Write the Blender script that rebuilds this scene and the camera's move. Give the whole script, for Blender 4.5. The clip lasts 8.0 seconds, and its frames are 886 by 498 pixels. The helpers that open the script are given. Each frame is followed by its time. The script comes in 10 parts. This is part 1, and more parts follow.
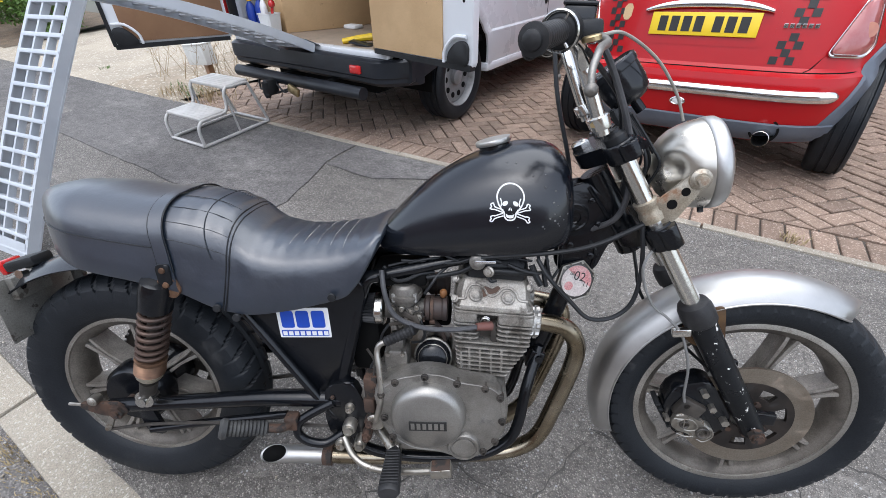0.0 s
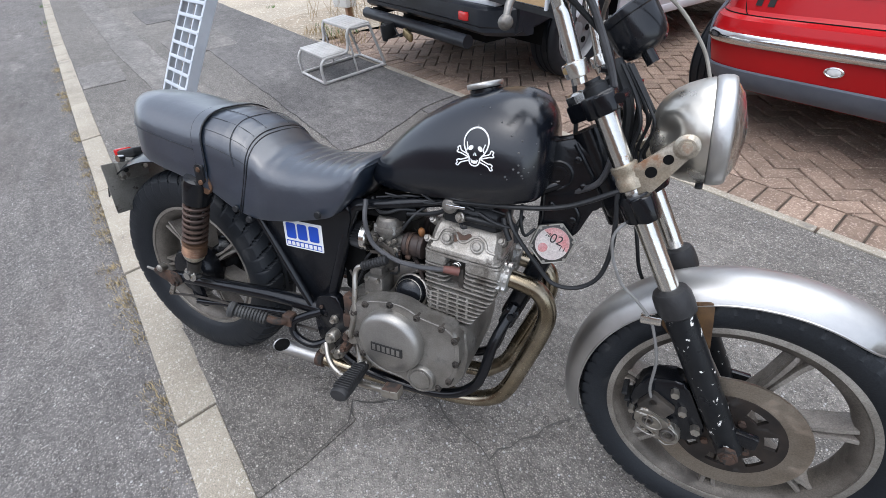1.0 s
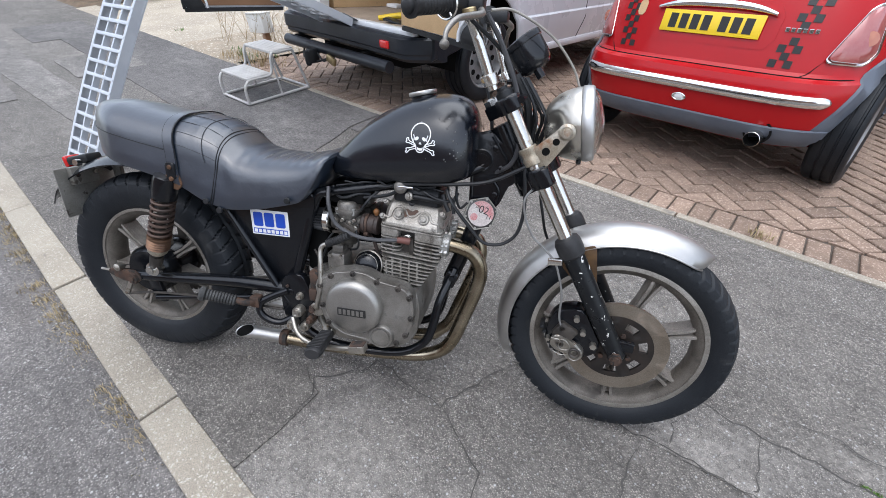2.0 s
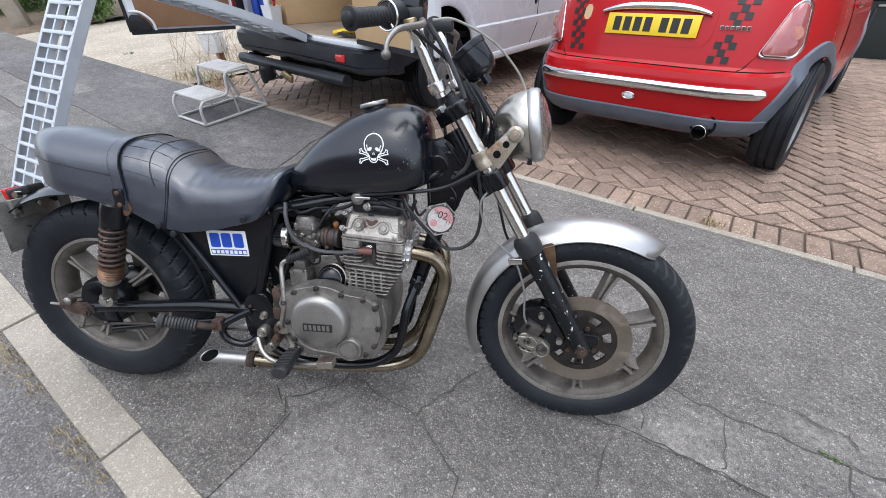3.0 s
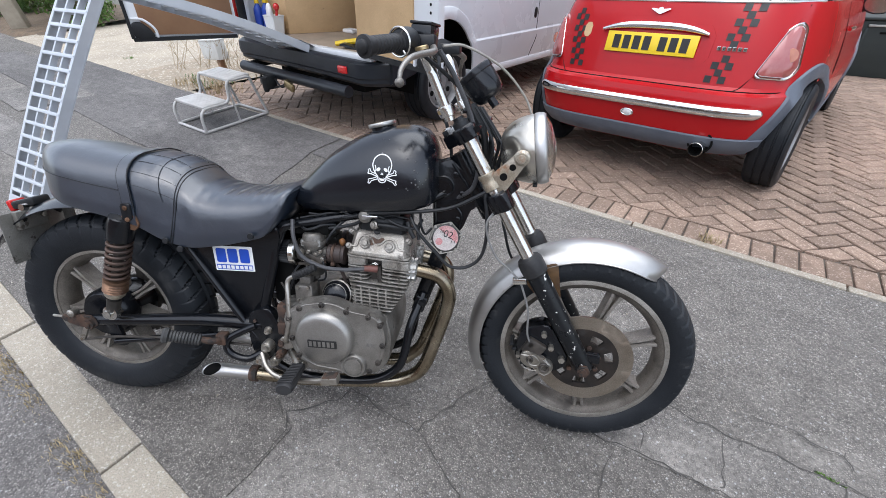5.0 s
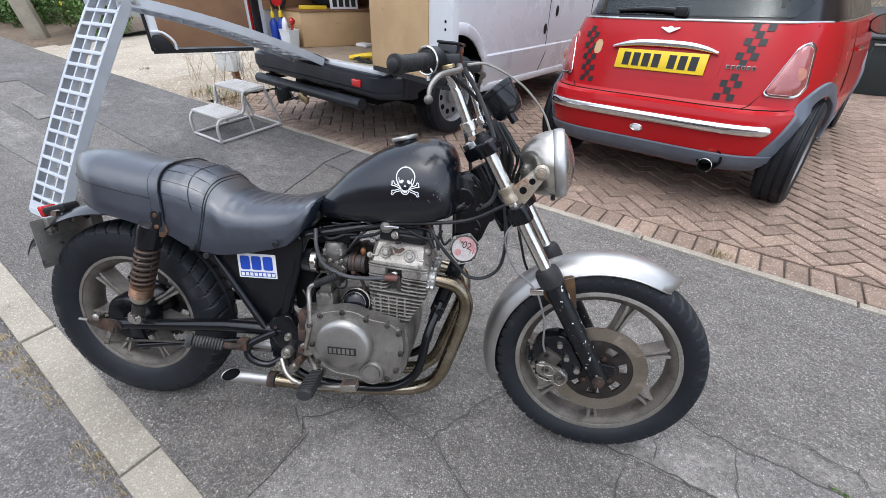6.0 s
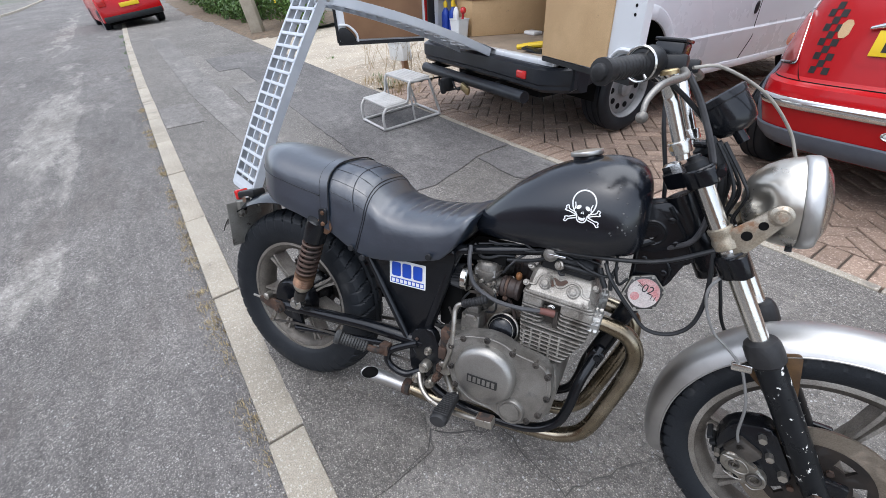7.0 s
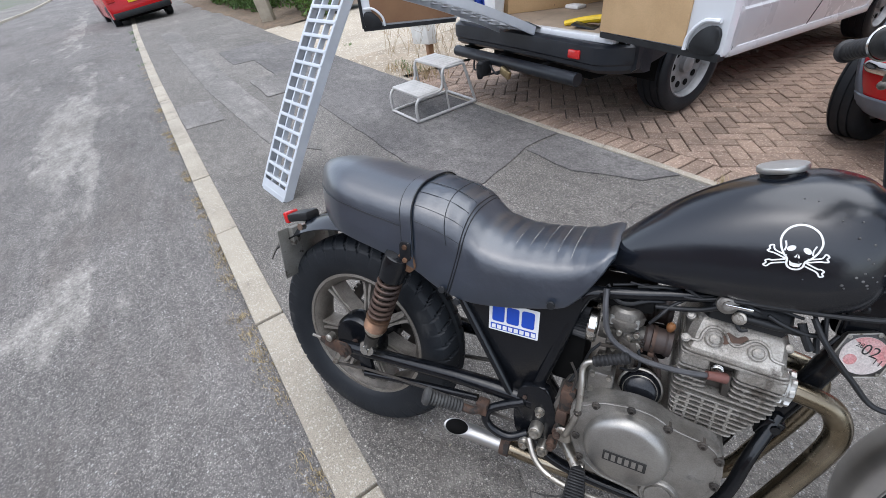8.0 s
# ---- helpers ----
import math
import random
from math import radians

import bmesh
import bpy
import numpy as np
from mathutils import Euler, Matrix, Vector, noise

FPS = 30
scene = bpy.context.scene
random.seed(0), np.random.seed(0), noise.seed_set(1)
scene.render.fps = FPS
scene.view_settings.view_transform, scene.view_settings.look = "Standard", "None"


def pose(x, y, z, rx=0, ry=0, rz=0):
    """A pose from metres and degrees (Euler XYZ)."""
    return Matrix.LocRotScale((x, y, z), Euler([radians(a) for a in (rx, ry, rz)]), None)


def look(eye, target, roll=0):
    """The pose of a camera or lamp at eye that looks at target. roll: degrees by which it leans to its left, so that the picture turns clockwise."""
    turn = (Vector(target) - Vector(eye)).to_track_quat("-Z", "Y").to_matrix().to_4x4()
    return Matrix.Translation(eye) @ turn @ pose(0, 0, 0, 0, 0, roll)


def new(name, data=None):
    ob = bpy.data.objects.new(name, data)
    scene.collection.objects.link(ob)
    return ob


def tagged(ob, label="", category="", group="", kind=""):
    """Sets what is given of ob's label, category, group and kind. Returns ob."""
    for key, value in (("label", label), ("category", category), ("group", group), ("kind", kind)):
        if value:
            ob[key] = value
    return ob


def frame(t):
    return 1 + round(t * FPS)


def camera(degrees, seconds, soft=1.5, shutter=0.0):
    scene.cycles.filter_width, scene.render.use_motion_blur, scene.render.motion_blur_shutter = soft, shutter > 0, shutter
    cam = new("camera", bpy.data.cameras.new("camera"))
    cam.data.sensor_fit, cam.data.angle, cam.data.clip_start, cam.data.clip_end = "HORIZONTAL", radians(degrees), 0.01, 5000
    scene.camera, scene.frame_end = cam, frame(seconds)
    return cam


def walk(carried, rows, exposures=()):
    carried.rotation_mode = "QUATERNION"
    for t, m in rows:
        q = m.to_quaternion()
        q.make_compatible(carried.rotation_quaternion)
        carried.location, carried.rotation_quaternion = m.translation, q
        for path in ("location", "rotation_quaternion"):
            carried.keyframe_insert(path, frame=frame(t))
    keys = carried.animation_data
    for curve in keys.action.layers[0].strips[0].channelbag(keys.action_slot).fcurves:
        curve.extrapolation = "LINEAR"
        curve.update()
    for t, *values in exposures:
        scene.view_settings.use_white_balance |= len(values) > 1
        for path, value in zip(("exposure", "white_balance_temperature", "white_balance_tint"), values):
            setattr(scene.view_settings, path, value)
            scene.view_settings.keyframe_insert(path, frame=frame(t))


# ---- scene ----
# the camera and its walk
cam = camera(92.5, 8.0, 0.8)
EXPO = [(0.0, 1.31, 6100, 10), (8.0, 1.31, 6100, 10)]
PATH = [
    (0, (0.082, -0.549, 1.226), (-0.055, 1.031, 0.008), -3.4),
    (0.3, (0.188, -0.527, 1.209), (-0.177, 0.995, -0.035), -3.8),
    (0.5, (0.272, -0.519, 1.202), (-0.255, 0.926, -0.077), -4.0),
    (0.8, (0.357, -0.515, 1.191), (-0.326, 0.835, -0.117), -6.1),
    (1, (0.386, -0.532, 1.186), (-0.273, 0.82, -0.133), -6.4),
    (1.3, (0.391, -0.615, 1.195), (-0.170, 0.767, -0.138), -6.0),
    (1.5, (0.39, -0.688, 1.204), (-0.101, 0.72, -0.129), -5.3),
    (1.8, (0.393, -0.771, 1.225), (0.048, 0.718, -0.066), -1.5),
    (2, (0.403, -0.798, 1.236), (0.074, 0.73, -0.012), -0.9),
    (2.2, (0.419, -0.810, 1.243), (0.114, 0.738, 0.013), -1.4),
    (3.3, (0.440, -0.800, 1.231), (0.246, 0.776, 0.016), -2.4),
    (3.5, (0.437, -0.799, 1.23), (0.254, 0.781, 0.017), -2.5),
    (4, (0.43, -0.8, 1.231), (0.253, 0.787, 0.028), -2.7),
    (4.5, (0.417, -0.795, 1.235), (0.237, 0.799, 0.04), -2.5),
    (4.7, (0.414, -0.793, 1.249), (0.231, 0.800, 0.053), -1.8),
    (5.8, (0.392, -0.824, 1.292), (0.188, 0.790, 0.128), -0.5),
    (6, (0.373, -0.826, 1.287), (0.159, 0.795, 0.135), -0.6),
    (6.2, (0.349, -0.816, 1.287), (0.059, 0.799, 0.143), -1.8),
    (6.5, (0.301, -0.786, 1.291), (-0.184, 0.792, 0.163), -2.3),
    (6.7, (0.277, -0.749, 1.286), (-0.372, 0.769, 0.157), -3.5),
    (7, (0.263, -0.682, 1.288), (-0.538, 0.729, 0.118), -6.0),
    (7.2, (0.266, -0.629, 1.300), (-0.587, 0.743, 0.121), -7.9),
    (7.5, (0.215, -0.581, 1.304), (-0.653, 0.767, 0.108), -8.3),
    (7.8, (0.076, -0.550, 1.277), (-0.796, 0.779, 0.063), -8.7),
    (8, (-0.054, -0.538, 1.273), (-0.9, 0.799, 0.05), -9.6),
]
walk(cam, [(t, look(eye, target, roll)) for t, eye, target, roll in PATH], EXPO)

# ---- sky and sun: bright overcast afternoon ----
world = bpy.data.worlds.new("world")
scene.world = world
world.use_nodes = True
wn = world.node_tree.nodes
sky = wn.new("ShaderNodeTexSky")
sky.sky_type = "NISHITA"
sky.sun_disc = False
sky.sun_elevation = radians(68)
sky.sun_rotation = radians(200)
sky.air_density, sky.dust_density, sky.ozone_density = 1.0, 2.0, 1.0
soft_sky = wn.new("ShaderNodeHueSaturation")
soft_sky.inputs["Saturation"].default_value = 0.38
world.node_tree.links.new(sky.outputs["Color"], soft_sky.inputs["Color"])
world.node_tree.links.new(soft_sky.outputs["Color"], wn["Background"].inputs["Color"])
wn["Background"].inputs["Strength"].default_value = 0.15
sun = new("sun", bpy.data.lights.new("sun", "SUN"))
sun.data.energy, sun.data.angle, sun.data.color = 0.80, radians(60), (1.0, 0.98, 0.95)
sun.matrix_world = look((1.2, 2.4, 6.2), (0, 0, 0))

# ---- materials ----
def mat(name, c1, c2=None, rough=0.5, metal=0.0, scale=8.0, bump=0.0, bscale=150.0, spot=None, spot_scale=30.0, spot_at=0.62, spot_rough=0.8,
        speck=None, speck_scale=220.0, speck_amt=0.3, rvar=0.12, coat=0.0, per_piece=0.0, spec=0.5, edge=0.06, grain=0.0, coat_rough=0.04):
    """A surface with broad tone drift c1-c2, blotches of spot, fine specks and a fine relief."""
    m = bpy.data.materials.new(name)
    m.use_nodes = True
    n, l = m.node_tree.nodes, m.node_tree.links
    b = n["Principled BSDF"]
    tc = n.new("ShaderNodeTexCoord")
    co = tc.outputs["Object"]
    if per_piece:
        oi = n.new("ShaderNodeObjectInfo")
        add = n.new("ShaderNodeVectorMath")
        mul = n.new("ShaderNodeMath"); mul.operation = "MULTIPLY"; mul.inputs[1].default_value = 37.0
        l.new(oi.outputs["Random"], mul.inputs[0]); l.new(co, add.inputs[0]); l.new(mul.outputs[0], add.inputs[1])
        co = add.outputs[0]

    def noise_tex(s, detail=5.0, r=0.6):
        t = n.new("ShaderNodeTexNoise")
        t.inputs["Scale"].default_value, t.inputs["Detail"].default_value, t.inputs["Roughness"].default_value = s, detail, r
        l.new(co, t.inputs["Vector"])
        return t.outputs["Fac"]

    def ramp(f, a, z):
        r = n.new("ShaderNodeMapRange")
        r.interpolation_type = "SMOOTHSTEP"
        r.inputs["From Min"].default_value, r.inputs["From Max"].default_value = a, z
        l.new(f, r.inputs["Value"])
        return r.outputs["Result"]

    def mix(f, a, z):
        x = n.new("ShaderNodeMix"); x.data_type = "RGBA"
        for i, v in ((6, a), (7, z)):
            if isinstance(v, tuple):
                x.inputs[i].default_value = (*v, 1)
            else:
                l.new(v, x.inputs[i])
        if isinstance(f, float):
            x.inputs[0].default_value = f
        else:
            l.new(f, x.inputs[0])
        return x.outputs[2]
    c2 = c2 or tuple(v * 0.8 for v in c1)
    broad = noise_tex(scale)
    col = mix(ramp(broad, 0.3, 0.7), c1, c2)
    rg = None
    if speck:
        v = n.new("ShaderNodeTexVoronoi"); v.inputs["Scale"].default_value = speck_scale
        l.new(co, v.inputs["Vector"])
        sep = n.new("ShaderNodeSeparateColor"); l.new(v.outputs["Color"], sep.inputs[0])
        pick = ramp(sep.outputs[0], 1.0 - speck_amt, 1.0)
        col = mix(pick, col, speck)
    if grain:
        gm = n.new("ShaderNodeMix"); gm.data_type = "RGBA"; gm.blend_type = "MULTIPLY"; gm.inputs[0].default_value = 1.0
        gr = n.new("ShaderNodeMapRange"); gr.inputs["From Min"].default_value, gr.inputs["From Max"].default_value = 0.32, 0.68
        gr.inputs["To Min"].default_value, gr.inputs["To Max"].default_value = 1 - grain, 1 + grain
        l.new(noise_tex(330.0, 2.0, 0.7), gr.inputs["Value"]); l.new(col, gm.inputs[6]); l.new(gr.outputs["Result"], gm.inputs[7]); col = gm.outputs[2]
    if spot:
        s = ramp(noise_tex(spot_scale, 6.0, 0.65), spot_at, spot_at + edge)
        col = mix(s, col, spot)
    if per_piece:
        hv = n.new("ShaderNodeHueSaturation")
        mr = n.new("ShaderNodeMapRange")
        mr.inputs["To Min"].default_value, mr.inputs["To Max"].default_value = 1 - per_piece, 1 + per_piece
        l.new(oi.outputs["Random"], mr.inputs["Value"]); l.new(mr.outputs["Result"], hv.inputs["Value"])
        l.new(col, hv.inputs["Color"]); col = hv.outputs["Color"]
    l.new(col, b.inputs["Base Color"])
    rr = n.new("ShaderNodeMapRange")
    rr.inputs["To Min"].default_value, rr.inputs["To Max"].default_value = max(0.02, rough - rvar), min(1, rough + rvar)
    l.new(noise_tex(scale * 2.3), rr.inputs["Value"])
    rg = rr.outputs["Result"]
    if spot:
        mx = n.new("ShaderNodeMix"); l.new(s, mx.inputs[0]); l.new(rg, mx.inputs[2]); mx.inputs[3].default_value = spot_rough
        rg = mx.outputs[0]
        if metal:
            mm = n.new("ShaderNodeMix"); l.new(s, mm.inputs[0]); mm.inputs[2].default_value = metal; mm.inputs[3].default_value = 0.0
            l.new(mm.outputs[0], b.inputs["Metallic"])
    if metal and not spot:
        b.inputs["Metallic"].default_value = metal
    l.new(rg, b.inputs["Roughness"])
    b.inputs["Specular IOR Level"].default_value = spec
    b.inputs["Coat Weight"].default_value = coat
    b.inputs["Coat Roughness"].default_value = coat_rough
    if bump:
        bp = n.new("ShaderNodeBump")
        bp.inputs["Strength"].default_value, bp.inputs["Distance"].default_value = 1.0, bump
        l.new(noise_tex(bscale, 3.0), bp.inputs["Height"]); l.new(bp.outputs["Normal"], b.inputs["Normal"])
    return m


def asphalt(name, binder, stone, worn, amount, scale=150.0, blotch=1.5, low=0.50, stretch=0.35, pale_zones=(), stain=None):
    """Worn asphalt: single stones in dark binder, with broad bleached blotches drawn out along the road."""
    m = bpy.data.materials.new(name)
    m.use_nodes = True
    n, l = m.node_tree.nodes, m.node_tree.links
    b = n["Principled BSDF"]
    tc = n.new("ShaderNodeTexCoord")
    mp = n.new("ShaderNodeMapping")
    mp.inputs["Rotation"].default_value = (0, 0, radians(29.0))
    l.new(tc.outputs["Object"], mp.inputs["Vector"])
    st = n.new("ShaderNodeMapping")
    st.inputs["Scale"].default_value = (stretch, 1, 1)
    l.new(mp.outputs["Vector"], st.inputs["Vector"])

    def tex(src, s, detail=6.0, r=0.62):
        t = n.new("ShaderNodeTexNoise")
        t.inputs["Scale"].default_value, t.inputs["Detail"].default_value, t.inputs["Roughness"].default_value = s, detail, r
        l.new(src, t.inputs["Vector"])
        return t.outputs["Fac"]

    def rng(f, a, z, lo=0.0, hi=1.0):
        r = n.new("ShaderNodeMapRange")
        r.inputs["From Min"].default_value, r.inputs["From Max"].default_value = a, z
        r.inputs["To Min"].default_value, r.inputs["To Max"].default_value = lo, hi
        l.new(f, r.inputs["Value"])
        return r.outputs["Result"]

    def mul(a, z):
        x = n.new("ShaderNodeMath"); x.operation = "MULTIPLY"
        for i, v in ((0, a), (1, z)):
            if isinstance(v, float):
                x.inputs[i].default_value = v
            else:
                l.new(v, x.inputs[i])
        return x.outputs[0]

    def mix(f, a, z):
        x = n.new("ShaderNodeMix"); x.data_type = "RGBA"
        for i, v in ((6, a), (7, z)):
            if isinstance(v, tuple):
                x.inputs[i].default_value = (*v, 1)
            else:
                l.new(v, x.inputs[i])
        l.new(f, x.inputs[0])
        return x.outputs[2]
    vo = n.new("ShaderNodeTexVoronoi"); vo.inputs["Scale"].default_value = scale
    l.new(mp.outputs["Vector"], vo.inputs["Vector"])
    sep = n.new("ShaderNodeSeparateColor"); l.new(vo.outputs["Color"], sep.inputs[0])
    top = rng(vo.outputs["Distance"], 0.62, 0.22)
    keep = rng(sep.outputs[0], 0.25, 1.0, 0.15, 1.0)
    vb = n.new("ShaderNodeTexVoronoi"); vb.inputs["Scale"].default_value = scale * 0.55
    l.new(mp.outputs["Vector"], vb.inputs["Vector"])
    sb = n.new("ShaderNodeSeparateColor"); l.new(vb.outputs["Color"], sb.inputs[0])
    big = mul(rng(sb.outputs[1], 0.90, 0.95), rng(vb.outputs["Distance"], 0.42, 0.30))
    col = mix(mul(top, keep), binder, stone)
    grey = tex(st.outputs["Vector"], blotch, 10.0, 0.74)
    if pale_zones:
        axes = n.new("ShaderNodeSeparateXYZ")
        l.new(mp.outputs["Vector"], axes.inputs[0])
    for s0, s1, n0, n1, soft_, gain in pale_zones:  # bleached road stretches, and pavement paled against shade, with ragged borders
        m_ = mul(mul(rng(axes.outputs[0], s0 - 0.35, s0 + 0.35), rng(axes.outputs[0], s1 + 0.25, s1 - 0.25)), mul(rng(axes.outputs[1], n0 - soft_, n0 + soft_), rng(axes.outputs[1], n1 + 0.03, n1 - 0.03)))
        a_ = n.new("ShaderNodeMath"); a_.operation = "MULTIPLY_ADD"
        l.new(m_, a_.inputs[0]); a_.inputs[1].default_value = gain; l.new(grey, a_.inputs[2])
        grey = a_.outputs[0]
    wear = rng(grey, low, low + 0.07)
    wear = mul(wear, rng(tex(mp.outputs["Vector"], 9.0, 6.0, 0.7), 0.30, 0.62, 0.35, 1.0))
    col = mix(mul(wear, amount), col, worn)
    col = mix(mul(big, 0.5), col, tuple(min(0.50, v * 1.55) for v in stone))
    if stain:
        col = mix(mul(rng(tex(st.outputs["Vector"], 2.3, 7.0, 0.70), 0.52, 0.64), 0.55), col, stain)
    shade = n.new("ShaderNodeMix"); shade.data_type = "RGBA"; shade.blend_type = "MULTIPLY"; shade.inputs[0].default_value = 1.0
    l.new(col, shade.inputs[6])
    l.new(mul(rng(tex(st.outputs["Vector"], blotch * 0.45, 5.0), 0.3, 0.7, 0.76, 1.24), mul(rng(tex(mp.outputs["Vector"], 70.0, 4.0, 0.75), 0.3, 0.7, 0.55, 1.45), rng(tex(st.outputs["Vector"], 14.0, 5.0, 0.7), 0.3, 0.7, 0.78, 1.22))), shade.inputs[7])
    l.new(shade.outputs[2], b.inputs["Base Color"])
    b.inputs["Roughness"].default_value = 0.88
    b.inputs["Specular IOR Level"].default_value = 0.35
    bp = n.new("ShaderNodeBump")
    bp.inputs["Strength"].default_value, bp.inputs["Distance"].default_value = 1.0, 0.004
    l.new(mul(top, keep), bp.inputs["Height"]); l.new(bp.outputs["Normal"], b.inputs["Normal"])
    return m


M_ROAD = asphalt("road_asphalt", (0.105, 0.098, 0.093), (0.36, 0.335, 0.311), (0.335, 0.316, 0.286), 0.62, 170.0, 1.5, 0.575, 0.38, ((-10.7, -1.9, -1.66, -1.24, 0.12, 0.100), (-6.8, -5.3, -2.25, -0.95, 0.14, 0.075), (-30.0, -13.0, -2.1, -1.6, 0.12, 0.10), (-3.4, -1.5, -3.2, -1.9, 0.2, 0.06)), (0.112, 0.099, 0.090))
# The one zone paints light into the ground behind the motorcycle, where its shade falls.
M_PAVE = asphalt("pavement_asphalt", (0.112, 0.104, 0.095), (0.41, 0.38, 0.34), (0.285, 0.266, 0.240), 0.35, 190.0, 1.2, 0.52, 0.6, ((-0.55, 0.55, 0.15, 1.15, 0.15, 0.08),))
M_PATCH = asphalt("pavement_patch_asphalt", (0.120, 0.113, 0.109), (0.245, 0.232, 0.22), (0.215, 0.205, 0.192), 0.6, 220.0, 1.6, 0.52, 0.6)
M_PATCH2 = asphalt("old_pavement_patch", (0.130, 0.122, 0.114), (0.365, 0.342, 0.314), (0.285, 0.268, 0.245), 0.5, 200.0, 1.8, 0.50, 0.6)
M_PATCHNEAR = asphalt("dark_kerbside_asphalt", (0.088, 0.081, 0.073), (0.33, 0.305, 0.272), (0.20, 0.185, 0.165), 0.4, 190.0, 1.6, 0.52, 0.6)
M_STRIP = asphalt("trench_strip_asphalt", (0.120, 0.112, 0.103), (0.41, 0.382, 0.345), (0.30, 0.28, 0.254), 0.45, 210.0, 2.0, 0.46, 0.6)
M_CRACK = mat("crack_fill", (0.065, 0.061, 0.056), None, 0.95, scale=30)
M_KERB = mat("kerb_concrete", (0.345, 0.308, 0.247), (0.27, 0.238, 0.190), 0.9, scale=3.5, bump=0.004, bscale=180, grain=0.30, speck=(0.44, 0.41, 0.355), speck_scale=200, speck_amt=0.22, per_piece=0.04, spot=(0.19, 0.172, 0.148), spot_scale=7.0, spot_at=0.60, edge=0.12)
M_BRICK = mat("clay_block", (0.268, 0.190, 0.141), (0.195, 0.137, 0.101), 0.85, scale=9, bump=0.003, bscale=130, grain=0.3, speck=(0.42, 0.325, 0.26), speck_scale=160, speck_amt=0.22, per_piece=0.20, spot=(0.17, 0.115, 0.085), spot_scale=14, spot_at=0.6)
M_BED = mat("joint_sand", (0.100, 0.080, 0.063), (0.062, 0.050, 0.040), 0.95, scale=6, bump=0.003)
M_SOIL = mat("dry_soil", (0.33, 0.27, 0.20), (0.24, 0.20, 0.15), 0.95, scale=3, bump=0.012, bscale=40, speck=(0.5, 0.46, 0.38), speck_scale=60, speck_amt=0.2)
M_PALE = mat("pale_concrete", (0.40, 0.345, 0.268), (0.31, 0.268, 0.208), 0.9, scale=1.4, bump=0.006, bscale=60, grain=0.2, speck=(0.52, 0.47, 0.39), speck_scale=60, speck_amt=0.2, spot=(0.27, 0.232, 0.178), spot_scale=1.8, spot_at=0.58, edge=0.14)
M_FAR = mat("far_ground", (0.12, 0.115, 0.10), (0.10, 0.12, 0.07), 0.95, scale=0.2)
M_TANK = mat("satin_black_paint", (0.0035, 0.0048, 0.0078), (0.006, 0.008, 0.0125), 0.22, scale=6, bump=0.0003, bscale=40, spot=(0.022, 0.025, 0.030), spot_scale=26, spot_at=0.80, spot_rough=0.45, rvar=0.12, spec=0.70)
M_FRAME = mat("black_frame_paint", (0.003, 0.0035, 0.005), (0.006, 0.007, 0.009), 0.20, spec=0.42, scale=14, bump=0.0004, bscale=120, spot=(0.045, 0.038, 0.034), spot_scale=45, spot_at=0.73)
M_CHIPPED = mat("chipped_black_paint", (0.006, 0.007, 0.008), (0.011, 0.012, 0.014), 0.30, scale=14, spec=0.25, bump=0.0006, bscale=60, spot=(0.66, 0.66, 0.63), spot_scale=55, spot_at=0.635, spot_rough=0.5, edge=0.015)
M_VINYL = mat("black_vinyl", (0.0080, 0.0138, 0.025), (0.0140, 0.0220, 0.036), 0.36, spec=1.0, coat=0.75, coat_rough=0.30, scale=7, rvar=0.12, bump=0.0012, bscale=30, spot=(0.060, 0.058, 0.055), spot_scale=9, spot_at=0.66, edge=0.12, spot_rough=0.5, grain=0.15)
M_STITCH = mat("worn_seam", (0.30, 0.29, 0.27), (0.06, 0.06, 0.06), 0.7, scale=34)
M_PIPING = mat("black_piping", (0.008, 0.009, 0.011), None, 0.35, scale=20, spec=0.35)
M_RUBBER = mat("tyre_rubber", (0.0075, 0.0095, 0.0125), (0.014, 0.0165, 0.020), 0.52, scale=7, spec=0.30, bump=0.0006, bscale=220, spot=(0.034, 0.035, 0.036), spot_scale=12, spot_at=0.60, edge=0.14, grain=0.25)
M_GRIP = mat("grip_rubber", (0.014, 0.014, 0.015), (0.026, 0.026, 0.027), 0.5, scale=30, bump=0.0006, spec=0.35)
M_CAST = mat("cast_wheel_alloy", (0.43, 0.41, 0.37), (0.27, 0.25, 0.22), 0.46, 0.75, scale=9, bump=0.0007, bscale=180, spot=(0.12, 0.105, 0.085), spot_scale=13, spot_at=0.57, edge=0.14, spot_rough=0.8, grain=0.2)
M_CASTDARK = mat("grimy_wheel_alloy", (0.27, 0.25, 0.222), (0.145, 0.130, 0.112), 0.50, 0.30, scale=14, bump=0.0007, spot=(0.055, 0.048, 0.040), spot_scale=14, spot_at=0.60, edge=0.12, grain=0.25)
M_BARREL = mat("dirty_wheel_barrel", (0.150, 0.134, 0.114), (0.075, 0.066, 0.055), 0.55, 0.35, scale=14, bump=0.0007, spot=(0.050, 0.043, 0.036), spot_scale=12, spot_at=0.56, edge=0.14, grain=0.25)
M_ENGINE = mat("engine_alloy", (0.30, 0.288, 0.265), (0.165, 0.153, 0.136), 0.42, 0.72, scale=11, bump=0.0004, bscale=240, spot=(0.034, 0.030, 0.026), spot_scale=13, spot_at=0.53, edge=0.18, spot_rough=0.65, grain=0.12)
M_FIN = mat("fin_alloy", (0.38, 0.362, 0.328), (0.235, 0.216, 0.188), 0.5, 0.55, scale=20, bump=0.0003, bscale=260, spot=(0.075, 0.064, 0.052), spot_scale=24, spot_at=0.54, edge=0.14, grain=0.25)
